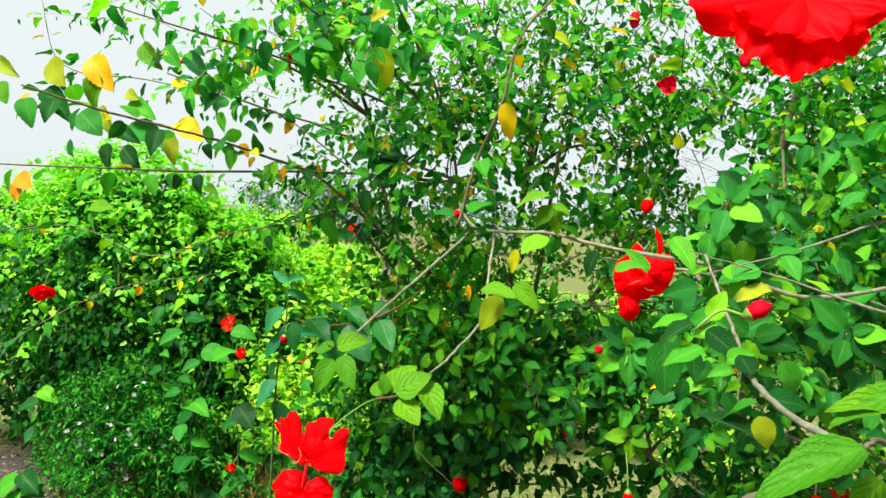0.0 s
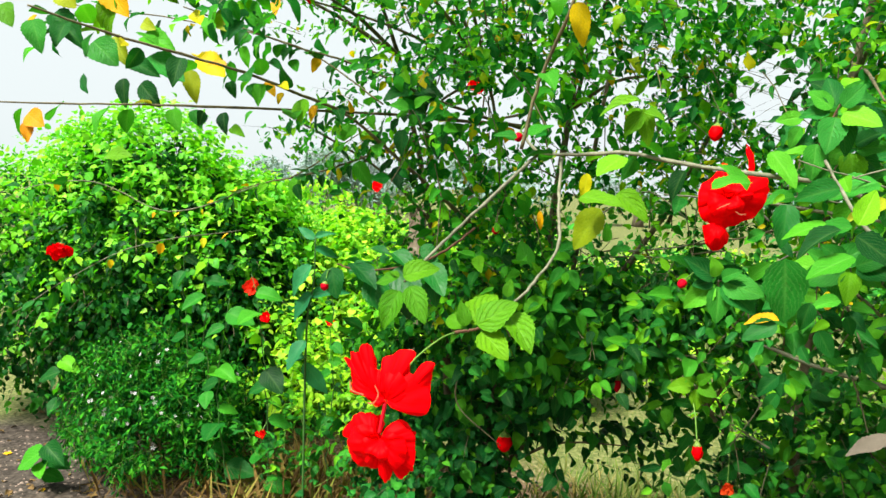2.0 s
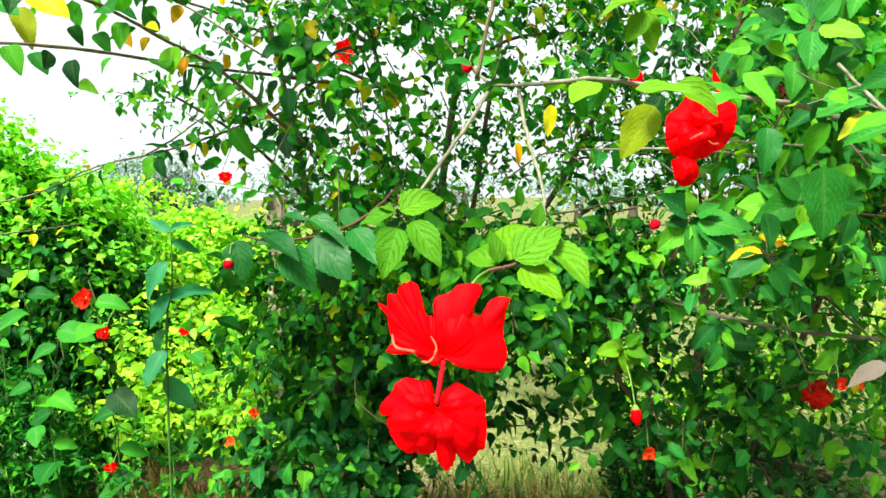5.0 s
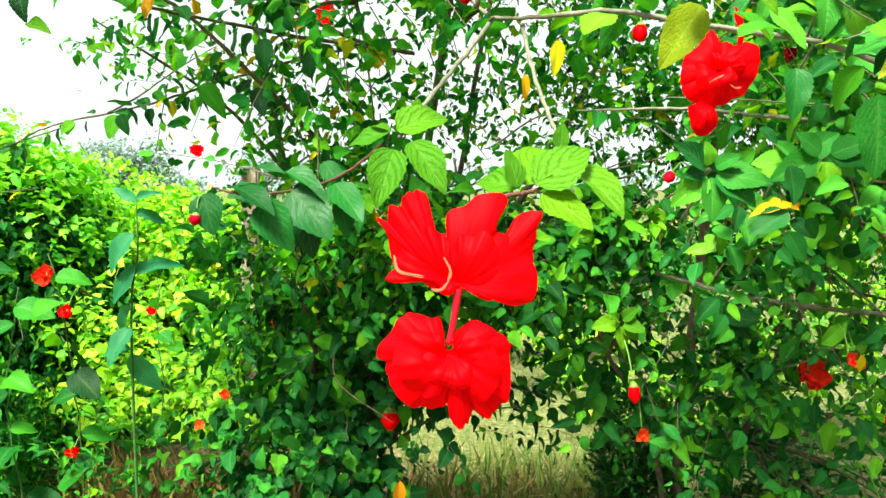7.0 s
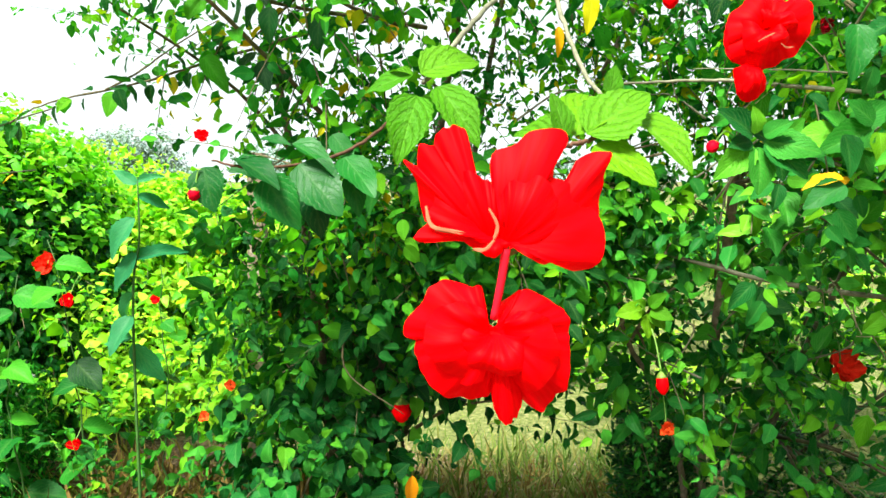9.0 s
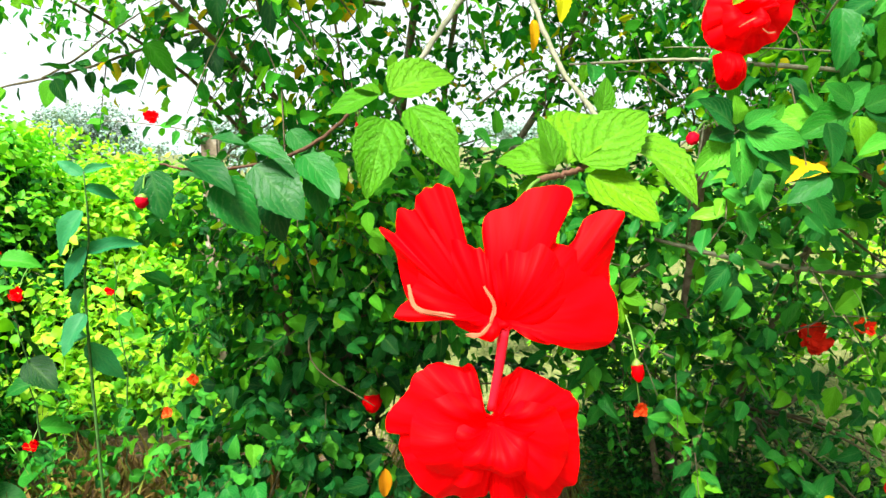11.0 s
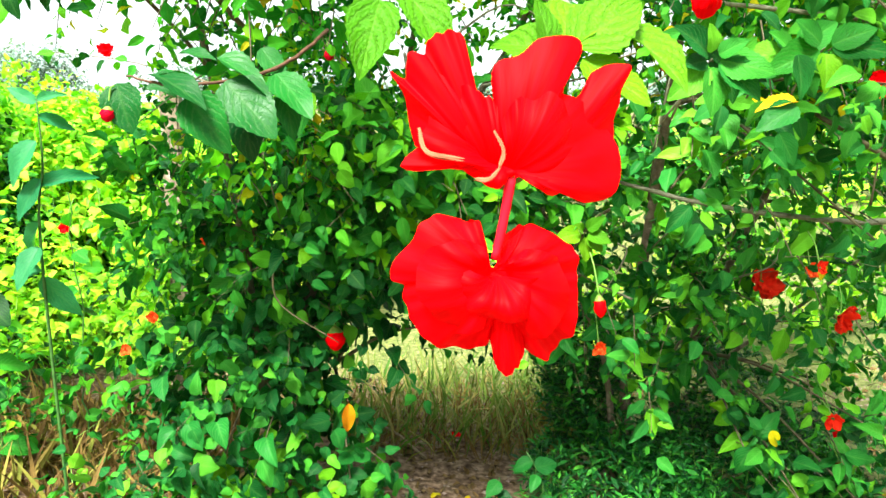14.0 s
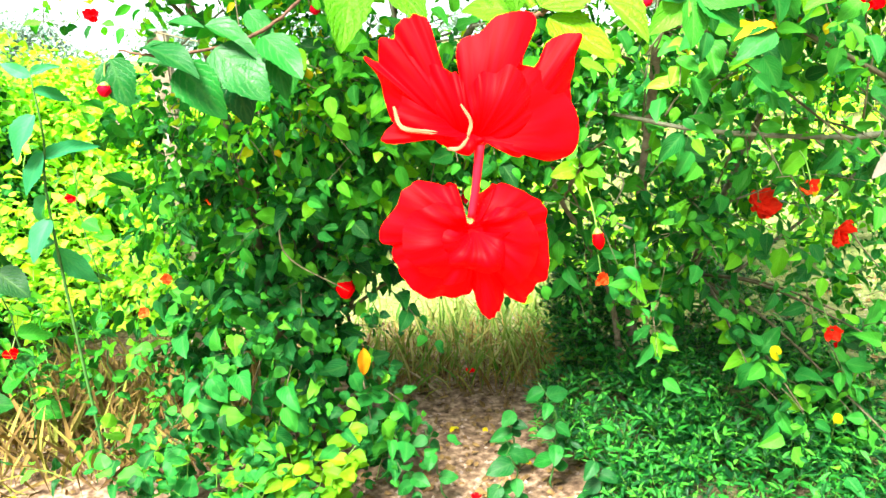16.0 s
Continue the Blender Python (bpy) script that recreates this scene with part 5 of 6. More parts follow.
leaf(reach_e, (-0.802, 0.55, 1.884), (-0.733, 0.53, 1.806), (-0, -1, 0.4), M_LEAF_YELLOW, 'yellowed leaf', wide=0.91)
leaf(reach_d, (-0.782, 0.55, 1.849), (-0.789, 0.53, 1.757), (0.1, -1, 0.2), M_LEAF_YOUNG, '', wide=0.82)
leaf(reach_d, (-0.825, 0.55, 1.76), (-0.751, 0.53, 1.709), (-0.2, -1, 0.8), M_LEAF, '', wide=0.98)
leaf(reach_d, (-0.815, 0.6, 1.78), (-0.77, 0.58, 1.712), (-0.3, -1, 0.8), M_LEAF_TURNING, 'leaf turning yellow', wide=0.79)
leaf(reach_d, (-0.834, 0.65, 1.7), (-0.82, 0.63, 1.634), (0.1, -1, 0.3), M_LEAF, '', wide=0.75)
leaf(reach_d, (-0.817, 0.65, 1.737), (-0.737, 0.63, 1.711), (0.4, -1, 0.3), M_LEAF, '', wide=0.81)
leaf(reach_d, (-0.808, 0.7, 1.757), (-0.701, 0.68, 1.704), (0.5, -1, 0.8), M_LEAF_DARK, '', wide=0.84)
leaf(reach_d, (-0.823, 0.7, 1.8), (-0.73, 0.68, 1.777), (0.5, -1, 0.6), M_LEAF, '', wide=0.95)
leaf(reach_d, (-0.782, 0.85, 1.784), (-0.698, 0.83, 1.737), (-0.3, -1, 0.9), M_LEAF_YELLOW, 'yellowed leaf', wide=0.96)
leaf(reach_d, (-0.778, 0.8, 1.741), (-0.739, 0.78, 1.666), (0.5, -1, 0.8), M_LEAF_TURNING, 'leaf turning yellow', wide=0.84)
leaf(reach_d, (-0.83, 0.7, 1.696), (-0.766, 0.68, 1.642), (-0.1, -1, 0.3), M_LEAF, '', wide=0.79)
leaf(reach_e, (-0.984, 0.95, 2.009), (-0.913, 0.93, 1.936), (-0.4, -1, 0.4), M_LEAF_YOUNG, '', wide=0.93)
leaf(reach_e, (-0.909, 0.95, 2.003), (-0.848, 0.93, 1.943), (-0.5, -1, 0.7), M_LEAF_DARK, '', wide=0.85)
leaf(reach_e, (-0.875, 0.95, 1.911), (-0.816, 0.93, 1.882), (-0.2, -1, 0.8), M_LEAF_YELLOW, 'yellowed leaf', wide=0.89)
leaf(reach_e, (-0.803, 0.95, 1.911), (-0.73, 0.93, 1.86), (-0.2, -1, 0.5), M_LEAF_TURNING, 'leaf turning yellow', wide=0.96)
leaf(reach_e, (-0.836, 0.95, 1.985), (-0.754, 0.93, 1.907), (-0.4, -1, 0.9), M_LEAF_DARK, '', wide=0.76)
leaf(reach_d, (-0.682, 1.0, 1.745), (-0.647, 0.98, 1.706), (0.2, -1, 0.8), M_LEAF_YELLOW, 'yellowed leaf', wide=0.76)
leaf(reach_d, (-0.73, 0.9, 1.729), (-0.701, 0.88, 1.692), (0.3, -1, 0.5), M_LEAF, '', wide=0.92)
leaf(reach_d, (-0.899, 0.6, 1.7), (-0.872, 0.58, 1.657), (-0.5, -1, 0.2), M_LEAF_DARK, '', wide=0.8)
leaf(reach_a, (-0.673, 0.6, 1.628), (-0.643, 0.58, 1.582), (0.5, -1, 0.3), M_LEAF, '', wide=0.98)
leaf(reach_a, (-0.693, 0.7, 1.637), (-0.657, 0.68, 1.6), (0.4, -1, 0.9), M_LEAF, '', wide=0.85)
leaf(reach_a, (-0.679, 0.8, 1.643), (-0.669, 0.78, 1.591), (-0.1, -1, 0.6), M_LEAF_DARK, '', wide=0.98)
leaf(reach_a, (-0.945, 0.5, 1.606), (-0.888, 0.48, 1.582), (-0.4, -1, 0.7), M_LEAF_ORANGE, 'withered orange leaf', wide=0.99)
leaf(reach_a, (-0.941, 0.5, 1.589), (-0.931, 0.48, 1.548), (0.4, -1, 0.2), M_LEAF_ORANGE, 'withered orange leaf', wide=1.03)
leaf(reach_d, (-0.825, 0.7, 1.832), (-0.782, 0.68, 1.813), (-0.4, -1, 0.4), M_LEAF_TURNING, 'leaf turning yellow', wide=0.93)
leaf(reach_d, (-0.731, 1.0, 1.737), (-0.695, 0.98, 1.698), (0.4, -1, 0.4), M_LEAF, '', wide=1.03)
leaf(reach_e, (-0.77, 1.2, 2.01), (-0.763, 1.18, 1.958), (0, -1, 0.4), M_LEAF_YELLOW, 'yellowed leaf', wide=0.85)
leaf(reach_d, (-0.901, 0.4, 1.843), (-0.839, 0.38, 1.807), (-0.3, -1, 0.3), M_LEAF_TURNING, 'leaf turning yellow', wide=0.79)
leaf(reach_a, (-1.098, 0.9, 1.538), (-1.006, 0.88, 1.548), (0.2, -1, 0.9), M_LEAF_YOUNG, '', wide=0.8)
leaf(reach_a, (-1.075, 0.9, 1.533), (-1.084, 0.88, 1.468), (-0.5, -1, 0.9), M_LEAF, '', wide=0.91)
leaf(reach_e, (-0.923, 0.95, 1.991), (-0.928, 0.93, 1.942), (-0.1, -1, 0.4), M_LEAF_DARK, '', wide=0.93)
leaf(reach_a, (-0.723, 0.9, 1.615), (-0.675, 0.88, 1.598), (0.3, -1, 0.5), M_LEAF_YOUNG, '', wide=0.88)
leaf(reach_d, (-0.661, 1.1, 1.655), (-0.661, 1.08, 1.614), (-0.4, -1, 0.8), M_LEAF, '', wide=0.76)
leaf(reach_d, (-0.73, 1.1, 1.816), (-0.681, 1.08, 1.795), (-0, -1, 0.8), M_LEAF_DARK, '', wide=0.79)
leaf(reach_d, (-0.664, 1.1, 1.818), (-0.637, 1.08, 1.784), (0.2, -1, 0.9), M_LEAF, '', wide=0.94)
# a near branch hung with pale leaves and a bud
near = leafy(bush_b, [(0.62, -0.1, 1.383), (0.574, -0.03, 1.398), (0.553, 0.05, 1.412), (0.552, 0.17, 1.43), (0.546, 0.3, 1.465), (0.52, 0.38, 1.54)], (0.0042, 0.002), 6, M_TWIG_PALE, 0.05, M_LEAF, 31)
leaf(near, (0.494, 0.16, 1.456), (0.442, 0.14, 1.434), (0, -0.4, 1), M_LEAF, wide=0.7)
leaf(near, (0.506, 0.15, 1.428), (0.455, 0.13, 1.406), (0, -0.4, 1), M_LEAF, wide=0.8)
leaf(near, (0.499, 0.2, 1.501), (0.449, 0.2, 1.489), (0, -1, 0.6), M_LEAF, wide=1.0)
leaf(near, (0.513, 0.17, 1.461), (0.533, 0.18, 1.505), (0, -1, 0.3), M_LEAF, wide=0.8)
leaf(near, (0.532, 0.12, 1.42), (0.565, 0.12, 1.438), (0, -0.8, 0.6), M_LEAF, wide=1)
leaf(near, (0.509, 0.16, 1.45), (0.557, 0.15, 1.417), (0, -0.8, 0.8), M_LEAF, wide=0.9)
leaf(near, (0.553, 0.0, 1.359), (0.493, 0.0, 1.388), (0, -0.5, 1), M_LEAF, wide=0.7)
leaf(near, (0.563, 0.02, 1.399), (0.611, 0.02, 1.398), (0, -0.8, 0.6), M_LEAF, wide=0.9)
leaf(near, (0.589, 0.1, 1.429), (0.615, 0.1, 1.388), (0, -1, 0.5), M_LEAF, wide=1.0)
leaf(near, (0.465, 0.3, 1.411), (0.471, 0.3, 1.322), (0, -1, 0.4), M_LEAF, wide=0.9)
leaf(near, (0.498, 0.3, 1.356), (0.489, 0.3, 1.315), (0, -1, 0.4), M_LEAF, wide=0.9)
near_b = leafy(bush_b, [(0.685, -0.1, 1.371), (0.617, -0.18, 1.416), (0.598, -0.2, 1.415)], (0.003, 0.002), 0, M_TWIG, seed=32)
leaf(near_b, (0.599, -0.2, 1.415), (0.51, -0.23, 1.377), (-0.1, -0.6, 1), M_LEAF_YOUNG, wide=0.6)
leaf(near_b, (0.608, -0.25, 1.459), (0.553, -0.27, 1.468), (0, -0.6, 1), M_LEAF_YOUNG, wide=0.7)
leaf(near_b, (0.614, -0.25, 1.478), (0.551, -0.27, 1.448), (0, -0.3, 1), M_LEAF_YOUNG, wide=0.6)
leaf(near_b, (0.613, -0.2, 1.391), (0.583, -0.22, 1.359), (0, -0.8, 0.5), M_LEAF_YOUNG, wide=0.9)
leaf(near_b, (0.61, -0.1, 1.315), (0.567, -0.1, 1.326), (0, -0.8, 0.5), M_LEAF_YOUNG, wide=1)
leaf(near, (0.545, -0.05, 1.395), (0.559, -0.055, 1.36), (0, -1, 0.3), M_LEAF_TURNING, 'leaf turning yellow', wide=1.05)
cross_a = leafy(bush_b, [(0.9, 0.55, 1.655), (0.822, 0.5, 1.624), (0.677, 0.5, 1.556), (0.538, 0.5, 1.505)], (0.0035, 0.0008), 6, M_TWIG_PALE, 0.055, M_LEAF, 33)
cross_b = leafy(bush_b, [(0.934, 0.6, 1.448), (0.825, 0.55, 1.459), (0.672, 0.55, 1.502), (0.497, 0.45, 1.544)], (0.0035, 0.0008), 5, M_TWIG_PALE, 0.055, M_LEAF, 34)
cross_c = leafy(bush_b, [(1.003, 0.9, 1.423), (0.842, 0.95, 1.464), (0.645, 1.0, 1.489), (0.487, 1.1, 1.507)], (0.0035, 0.0008), 6, M_TWIG_PALE, 0.06, M_LEAF, 35)
cross_d = leafy(bush_b, [(1.2, 1.2, 1.03), (1.022, 1.2, 1.03), (0.785, 1.3, 1.051), (0.635, 1.4, 1.083), (0.5, 1.5, 1.12)], (0.0075, 0.004), 5, M_TWIG_PALE, 0.06, M_LEAF, 36)
cross_e = leafy(bush_b, [(1.076, 1.0, 1.127), (0.954, 1.1, 1.223), (0.868, 1.2, 1.302), (0.757, 1.35, 1.406)], (0.006, 0.003), 5, M_TWIG, 0.06, M_LEAF, 37)
cross_f = leafy(bush_b, [(0.328, 1.2, 1.489), (0.463, 1.1, 1.484), (0.548, 1.06, 1.478), (0.654, 1.03, 1.464), (0.858, 0.95, 1.433)], (0.0024, 0.0046), 4, M_TWIG_PALE, 0.06, M_LEAF_MID, 136)
shoot = leafy(bush_b, [(0.542, 0.56, 1.505), (0.544, 0.55, 1.572), (0.579, 0.55, 1.658)], (0.002, 0.0014), 0, M_TWIG_RED, seed=137)
rosette(shoot, (0.566, 0.55, 1.625), 8, 0.085, M_LEAF_MID, 2101)
leaf(shoot, (0.539, 0.55, 1.575), (0.535, 0.53, 1.517), (0, -1, 0.3), M_LEAF_MID, wide=1.0)
leaf(shoot, (0.479, 0.58, 1.564), (0.52, 0.55, 1.506), (0.2, -0.8, 0.6), M_LEAF_MID, wide=0.8)
leaf(shoot, (0.641, 0.5, 1.483), (0.566, 0.47, 1.468), (0, -0.5, 1), M_LEAF_TURNING, "leaf turning yellow", wide=0.8)
leaf(shoot, (0.622, 0.52, 1.518), (0.549, 0.5, 1.498), (0, -0.6, 1), M_LEAF_MID, wide=1.1)
leaf(shoot, (0.558, 0.6, 1.554), (0.49, 0.58, 1.577), (-0.2, -0.6, 1), M_LEAF_MID, wide=0.7)
rosette(cross_f, (0.416, 0.62, 1.342), 8, 0.08, M_LEAF_MID, 2102)
rosette(cross_f, (0.63, 0.8, 1.363), 7, 0.085, M_LEAF_MID, 2103)
rosette(cross_f, (0.651, 0.75, 1.368), 6, 0.09, M_LEAF, 2104)
leaf(cross_f, (0.531, 0.62, 1.349), (0.539, 0.6, 1.291), (0.1, -1, 0.3), M_LEAF_MID, wide=0.9)
leaf(cross_f, (0.521, 0.7, 1.411), (0.544, 0.68, 1.387), (0.1, -1, 0.5), M_LEAF_MID, wide=0.8)
leaf(cross_f, (0.603, 0.6, 1.326), (0.554, 0.58, 1.317), (-0.2, -0.8, 0.6), M_LEAF_MID, wide=0.8)
# rosettes of leaves at twig ends
rosette(cross_e, (0.471, 0.69, 1.336), 6, 0.062, M_LEAF, 1545)
rosette(cross_d, (0.432, 1.19, 1.013), 6, 0.075, M_LEAF_YOUNG, 1700)
rosette(cross_d, (1.012, 1.55, 0.423), 7, 0.085, M_LEAF, 1865)
rosette(cross_d, (1.263, 1.45, 0.419), 7, 0.085, M_LEAF, 2045)
rosette(cross_d, (1.123, 1.4, 0.264), 6, 0.085, M_LEAF, 2090)
rosette(cross_e, (0.821, 1.1, 1.198), 6, 0.075, M_LEAF, 1880)
rosette(cross_e, (0.711, 1.3, 1.002), 6, 0.08, M_LEAF, 1860)
rosette(cross_c, (0.781, 0.9, 1.391), 6, 0.08, M_LEAF, 1780)
rosette(cross_c, (0.873, 1.1, 1.173), 6, 0.075, M_LEAF, 1850)
rosette(cross_a, (0.599, 0.6, 1.573), 6, 0.07, M_LEAF, 1670)
rosette(cross_a, (0.615, 0.75, 1.667), 6, 0.075, M_LEAF, 1660)
rosette(cross_b, (0.746, 0.45, 1.428), 6, 0.075, M_LEAF, 2060)
rosette(reach_d, (-0.263, 0.95, 1.668), 5, 0.06, M_LEAF, 670)
rosette(reach_d, (-0.37, 1.28, 1.76), 7, 0.1, M_LEAF_SPRAY, 671)
leaf(reach_a, (-0.262, 1.2, 1.646), (-0.27, 1.18, 1.56), (0, -1, 0.3), M_LEAF_SPRAY, wide=0.9)
leaf(reach_a, (-0.356, 1.15, 1.638), (-0.358, 1.13, 1.563), (0, -1, 0.3), M_LEAF_SPRAY, wide=0.9)
leaf(reach_a, (-0.389, 1.2, 1.54), (-0.369, 1.18, 1.474), (0, -1, 0.2), M_LEAF_SPRAY, wide=0.8)
leaf(reach_d, (-0.51, 1.2, 1.548), (-0.451, 1.18, 1.472), (0, -0.8, 0.5), M_LEAF, wide=0.8)
leaf(reach_d, (-0.695, 1.2, 1.481), (-0.672, 1.18, 1.434), (0, -1, 0.3), M_LEAF, wide=0.8)
# single yellow leaves
leaf(rise_a, (0.164, 0.485, 1.789), (0.18, 0.485, 1.715), (0.1, -1, 0.3), M_LEAF_YELLOW, 'yellow leaf', wide=0.75)
leaf(fork, (0.186, 0.578, 1.52), (0.181, 0.578, 1.469), (0.1, -1, 0.3), M_LEAF_YELLOW, 'yellow leaf', wide=0.6)
leaf(spray, (-0.083, 1.386, 0.558), (-0.089, 1.386, 0.466), (0.1, -1, 0.3), M_LEAF_ORANGE, 'orange-yellow leaf', wide=0.62)
leaf(cross_e, (0.623, 0.8, 1.285), (0.643, 0.8, 1.293), (0.1, -1, 0.3), M_LEAF_YELLOW, 'yellow leaf', wide=0.9)
leaf(twig_r, (0.125, 0.45, 1.454), (0.128, 0.45, 1.419), (0.1, -1, 0.3), M_LEAF_YELLOW, 'yellow leaf', wide=0.5)
leaf(cross_c, (0.655, 0.955, 1.292), (0.715, 0.945, 1.28), (0.1, -0.6, 0.9), M_LEAF_YELLOW, 'yellow leaf', wide=0.7)
# a curled yellow leaf above a dark one
leaf(cross_c, (0.51, 0.575, 1.288), (0.452, 0.57, 1.287), (0.1, -0.5, 1), M_LEAF_YELLOW, 'curled yellow leaf', wide=0.8)
leaf(cross_c, (0.505, 0.565, 1.283), (0.448, 0.555, 1.257), (-0.3, -1, 0.6), M_LEAF_SPRAY, wide=0.85)
# a tall weed with large blue-green leaves before the hedge
tall_weed = thing('tall_weed', (-0.925, 1.75, 0.0), 'tall weed with large drooping blue-green leaves', 'weed', 'tall weeds by the hedge')
part('stem', tube('stem', spline([(-0.925, 1.75, 0.0), (-0.926, 1.75, 0.891), (-0.899, 1.75, 1.111), (-0.897, 1.75, 1.288)], 16), np.linspace(0.005, 0.002, 16), M_STEM, 6), tall_weed)
leaf(tall_weed, (-0.909, 1.75, 1.179), (-0.987, 1.69, 1.069), (-0.2, -0.9, 0.5), M_LEAF_PALE, wide=0.75)
leaf(tall_weed, (-0.91, 1.75, 1.078), (-0.976, 1.72, 0.965), (-0.2, -0.9, 0.5), M_LEAF_PALE, wide=0.6)
leaf(tall_weed, (-0.922, 1.75, 0.959), (-0.999, 1.8, 0.839), (-0.2, -0.9, 0.5), M_LEAF_PALE, wide=0.6)
leaf(tall_weed, (-0.929, 1.75, 0.891), (-0.979, 1.67, 0.791), (-0.2, -0.9, 0.5), M_LEAF_PALE, wide=0.7)
leaf(tall_weed, (-0.914, 1.75, 1.061), (-0.765, 1.8, 1.104), (-0.2, -0.9, 0.5), M_LEAF_PALE, wide=0.5)
leaf(tall_weed, (-0.898, 1.75, 1.279), (-0.972, 1.75, 1.322), (-0.2, -0.9, 0.5), M_LEAF_PALE, wide=0.6)
leaf(tall_weed, (-0.898, 1.75, 1.283), (-0.822, 1.77, 1.312), (-0.2, -0.9, 0.5), M_LEAF_PALE, wide=0.6)
leaf(tall_weed, (-0.899, 1.75, 1.246), (-0.815, 1.81, 1.208), (-0.2, -0.9, 0.5), M_LEAF_PALE, wide=0.5)
leaf(tall_weed, (-0.929, 1.75, 0.822), (-1.101, 1.83, 0.808), (-0.2, -0.9, 0.5), M_LEAF_PALE, wide=0.5)
leaf(tall_weed, (-0.933, 1.75, 0.805), (-0.848, 1.79, 0.67), (-0.2, -0.9, 0.5), M_LEAF_PALE, wide=0.6)

# ---- flowers and buds ----
def double_flower(label, base, pedicel, upper, lower, tube_end, scale, seed):
    """A two-tiered hibiscus: reflexed upper petals, a tube, and a ruffled lower pompon.
    upper, lower: rows of direction x, direction z, length, width, lean towards the viewer."""
    b, c = np.asarray(base, float), np.asarray(tube_end, float)
    ob = thing("double_hibiscus_flower", base, label, "flower", "red flowers on the hibiscus bush")
    for i, (dx, dz, L, W, lean) in enumerate(upper):
        part("upper_petal", petal("upper_petal", b, (dx, -lean, dz), (-dx * 0.3, -1, 0.25), L * scale, W * scale, M_PETAL, -0.12, 0.07, 0.3, 4.5, seed + i, 22, 26, 0.4, 0.03, 0.06, 0.5, 0.01), ob)
    part("floral_tube", tube("floral_tube", spline([b + (0, 0.002, 0.004), (b + c) / 2 + (0.002, 0, 0), c], 10), np.linspace(0.0021, 0.0016, 10) * scale, M_TUBE, 9, 0.12, seed), ob, "rose-red floral tube")
    for i, (dx, dz, L, W, lean) in enumerate(lower):
        part("lower_petal", petal("lower_petal", c + np.array([-dx, 0, -dz]) * 0.002 + (0, 0.001 * (i % 3), 0), (dx, -lean, dz), (dx * 0.2, -1, 0.2), L * scale, W * scale, M_PETAL, 0.04, 0.09, 0.2, 5.0, seed + 40 + i, 22, 26, 0.3, 0.0, 0.06, 0.45, 0.012), ob)
    part("calyx", lathe("calyx", [(0, 0.002 * scale), (0.3, 0.006 * scale), (0.8, 0.0075 * scale), (1.0, 0.0085 * scale)], b + np.array([0, 0.018, 0.012]) * scale, b + np.array([0, 0.006, 0.0]), M_CALYX, 10, 0, 0.08), ob)
    part("pedicel", tube("pedicel", spline([b + np.array([0, 0.018, 0.012]) * scale, *[np.asarray(q, float) for q in pedicel]], 14), 0.0014 * scale, M_STALK, 7), ob, "thin green flower stalk")
    return ob


def blade(name, base, via, tip, width, mat, normal=(0, -1, 0.25), neck=0.3, fold=0.25, ruffle=0.1, frill=0.5, seed=1, rows=20, cols=18):
    """A petal along a bent rib: narrow at its foot, widest past the middle, its rim waved and lobed."""
    rng = np.random.default_rng(seed)
    ph = rng.uniform(0, 6.28, 5)
    rib = spline([base, via, tip], rows + 1)
    tang = unit(np.gradient(rib, axis=0))
    side = unit(np.cross(tang, np.asarray(normal, float)))
    face = np.cross(side, tang)
    length = np.linalg.norm(np.diff(rib, axis=0), axis=1).sum()
    v, uv = [], []
    for i in range(rows + 1):
        s = i / rows
        w = width * 0.5 * (neck + (1 - neck) * math.sin(min(1.0, s / 0.72) * math.pi / 2)) * math.sqrt(max(0.0, 1 - 0.6 * max(0.0, (s - 0.72) / 0.28) ** 2.6))
        for j in range(cols + 1):
            k = 2 * j / cols - 1
            edge = s ** 2 * (0.06 * math.sin(4.2 * k + ph[0]) + 0.02 * frill * math.sin(9 * k + ph[1]) + 0.008 * frill * math.sin(23 * k + ph[2]) - 0.05 * k * k * k * k)
            wob = 1 + abs(k) * (0.11 * math.sin(7 * s + ph[3] + 2 * (k > 0)) + 0.1 * frill * math.sin(17 * s + ph[4] + (k > 0)) + 0.04 * frill * math.sin(37 * s + ph[1]))
            lift = -fold * k * k * w + ruffle * length * s * (0.35 * math.sin(6 * k + ph[2]) * s + 0.5 * abs(k) ** 2.5 * math.sin(13 * s + ph[0] + 3 * (k > 0))) + 0.012 * length * s * math.sin(9 * k + ph[4] + 2 * s) + 0.004 * length * s * math.sin(21 * k + ph[3] - 3 * s)
            v.append(rib[i] + side[i] * k * w * wob + tang[i] * edge * length + face[i] * lift)
            uv.append((j / cols, s))
    c = cols + 1
    f = [(i * c + j, i * c + j + 1, (i + 1) * c + j + 1, (i + 1) * c + j) for i in range(rows) for j in range(cols)]
    return mesh_of(name, v, f, mat, uv)


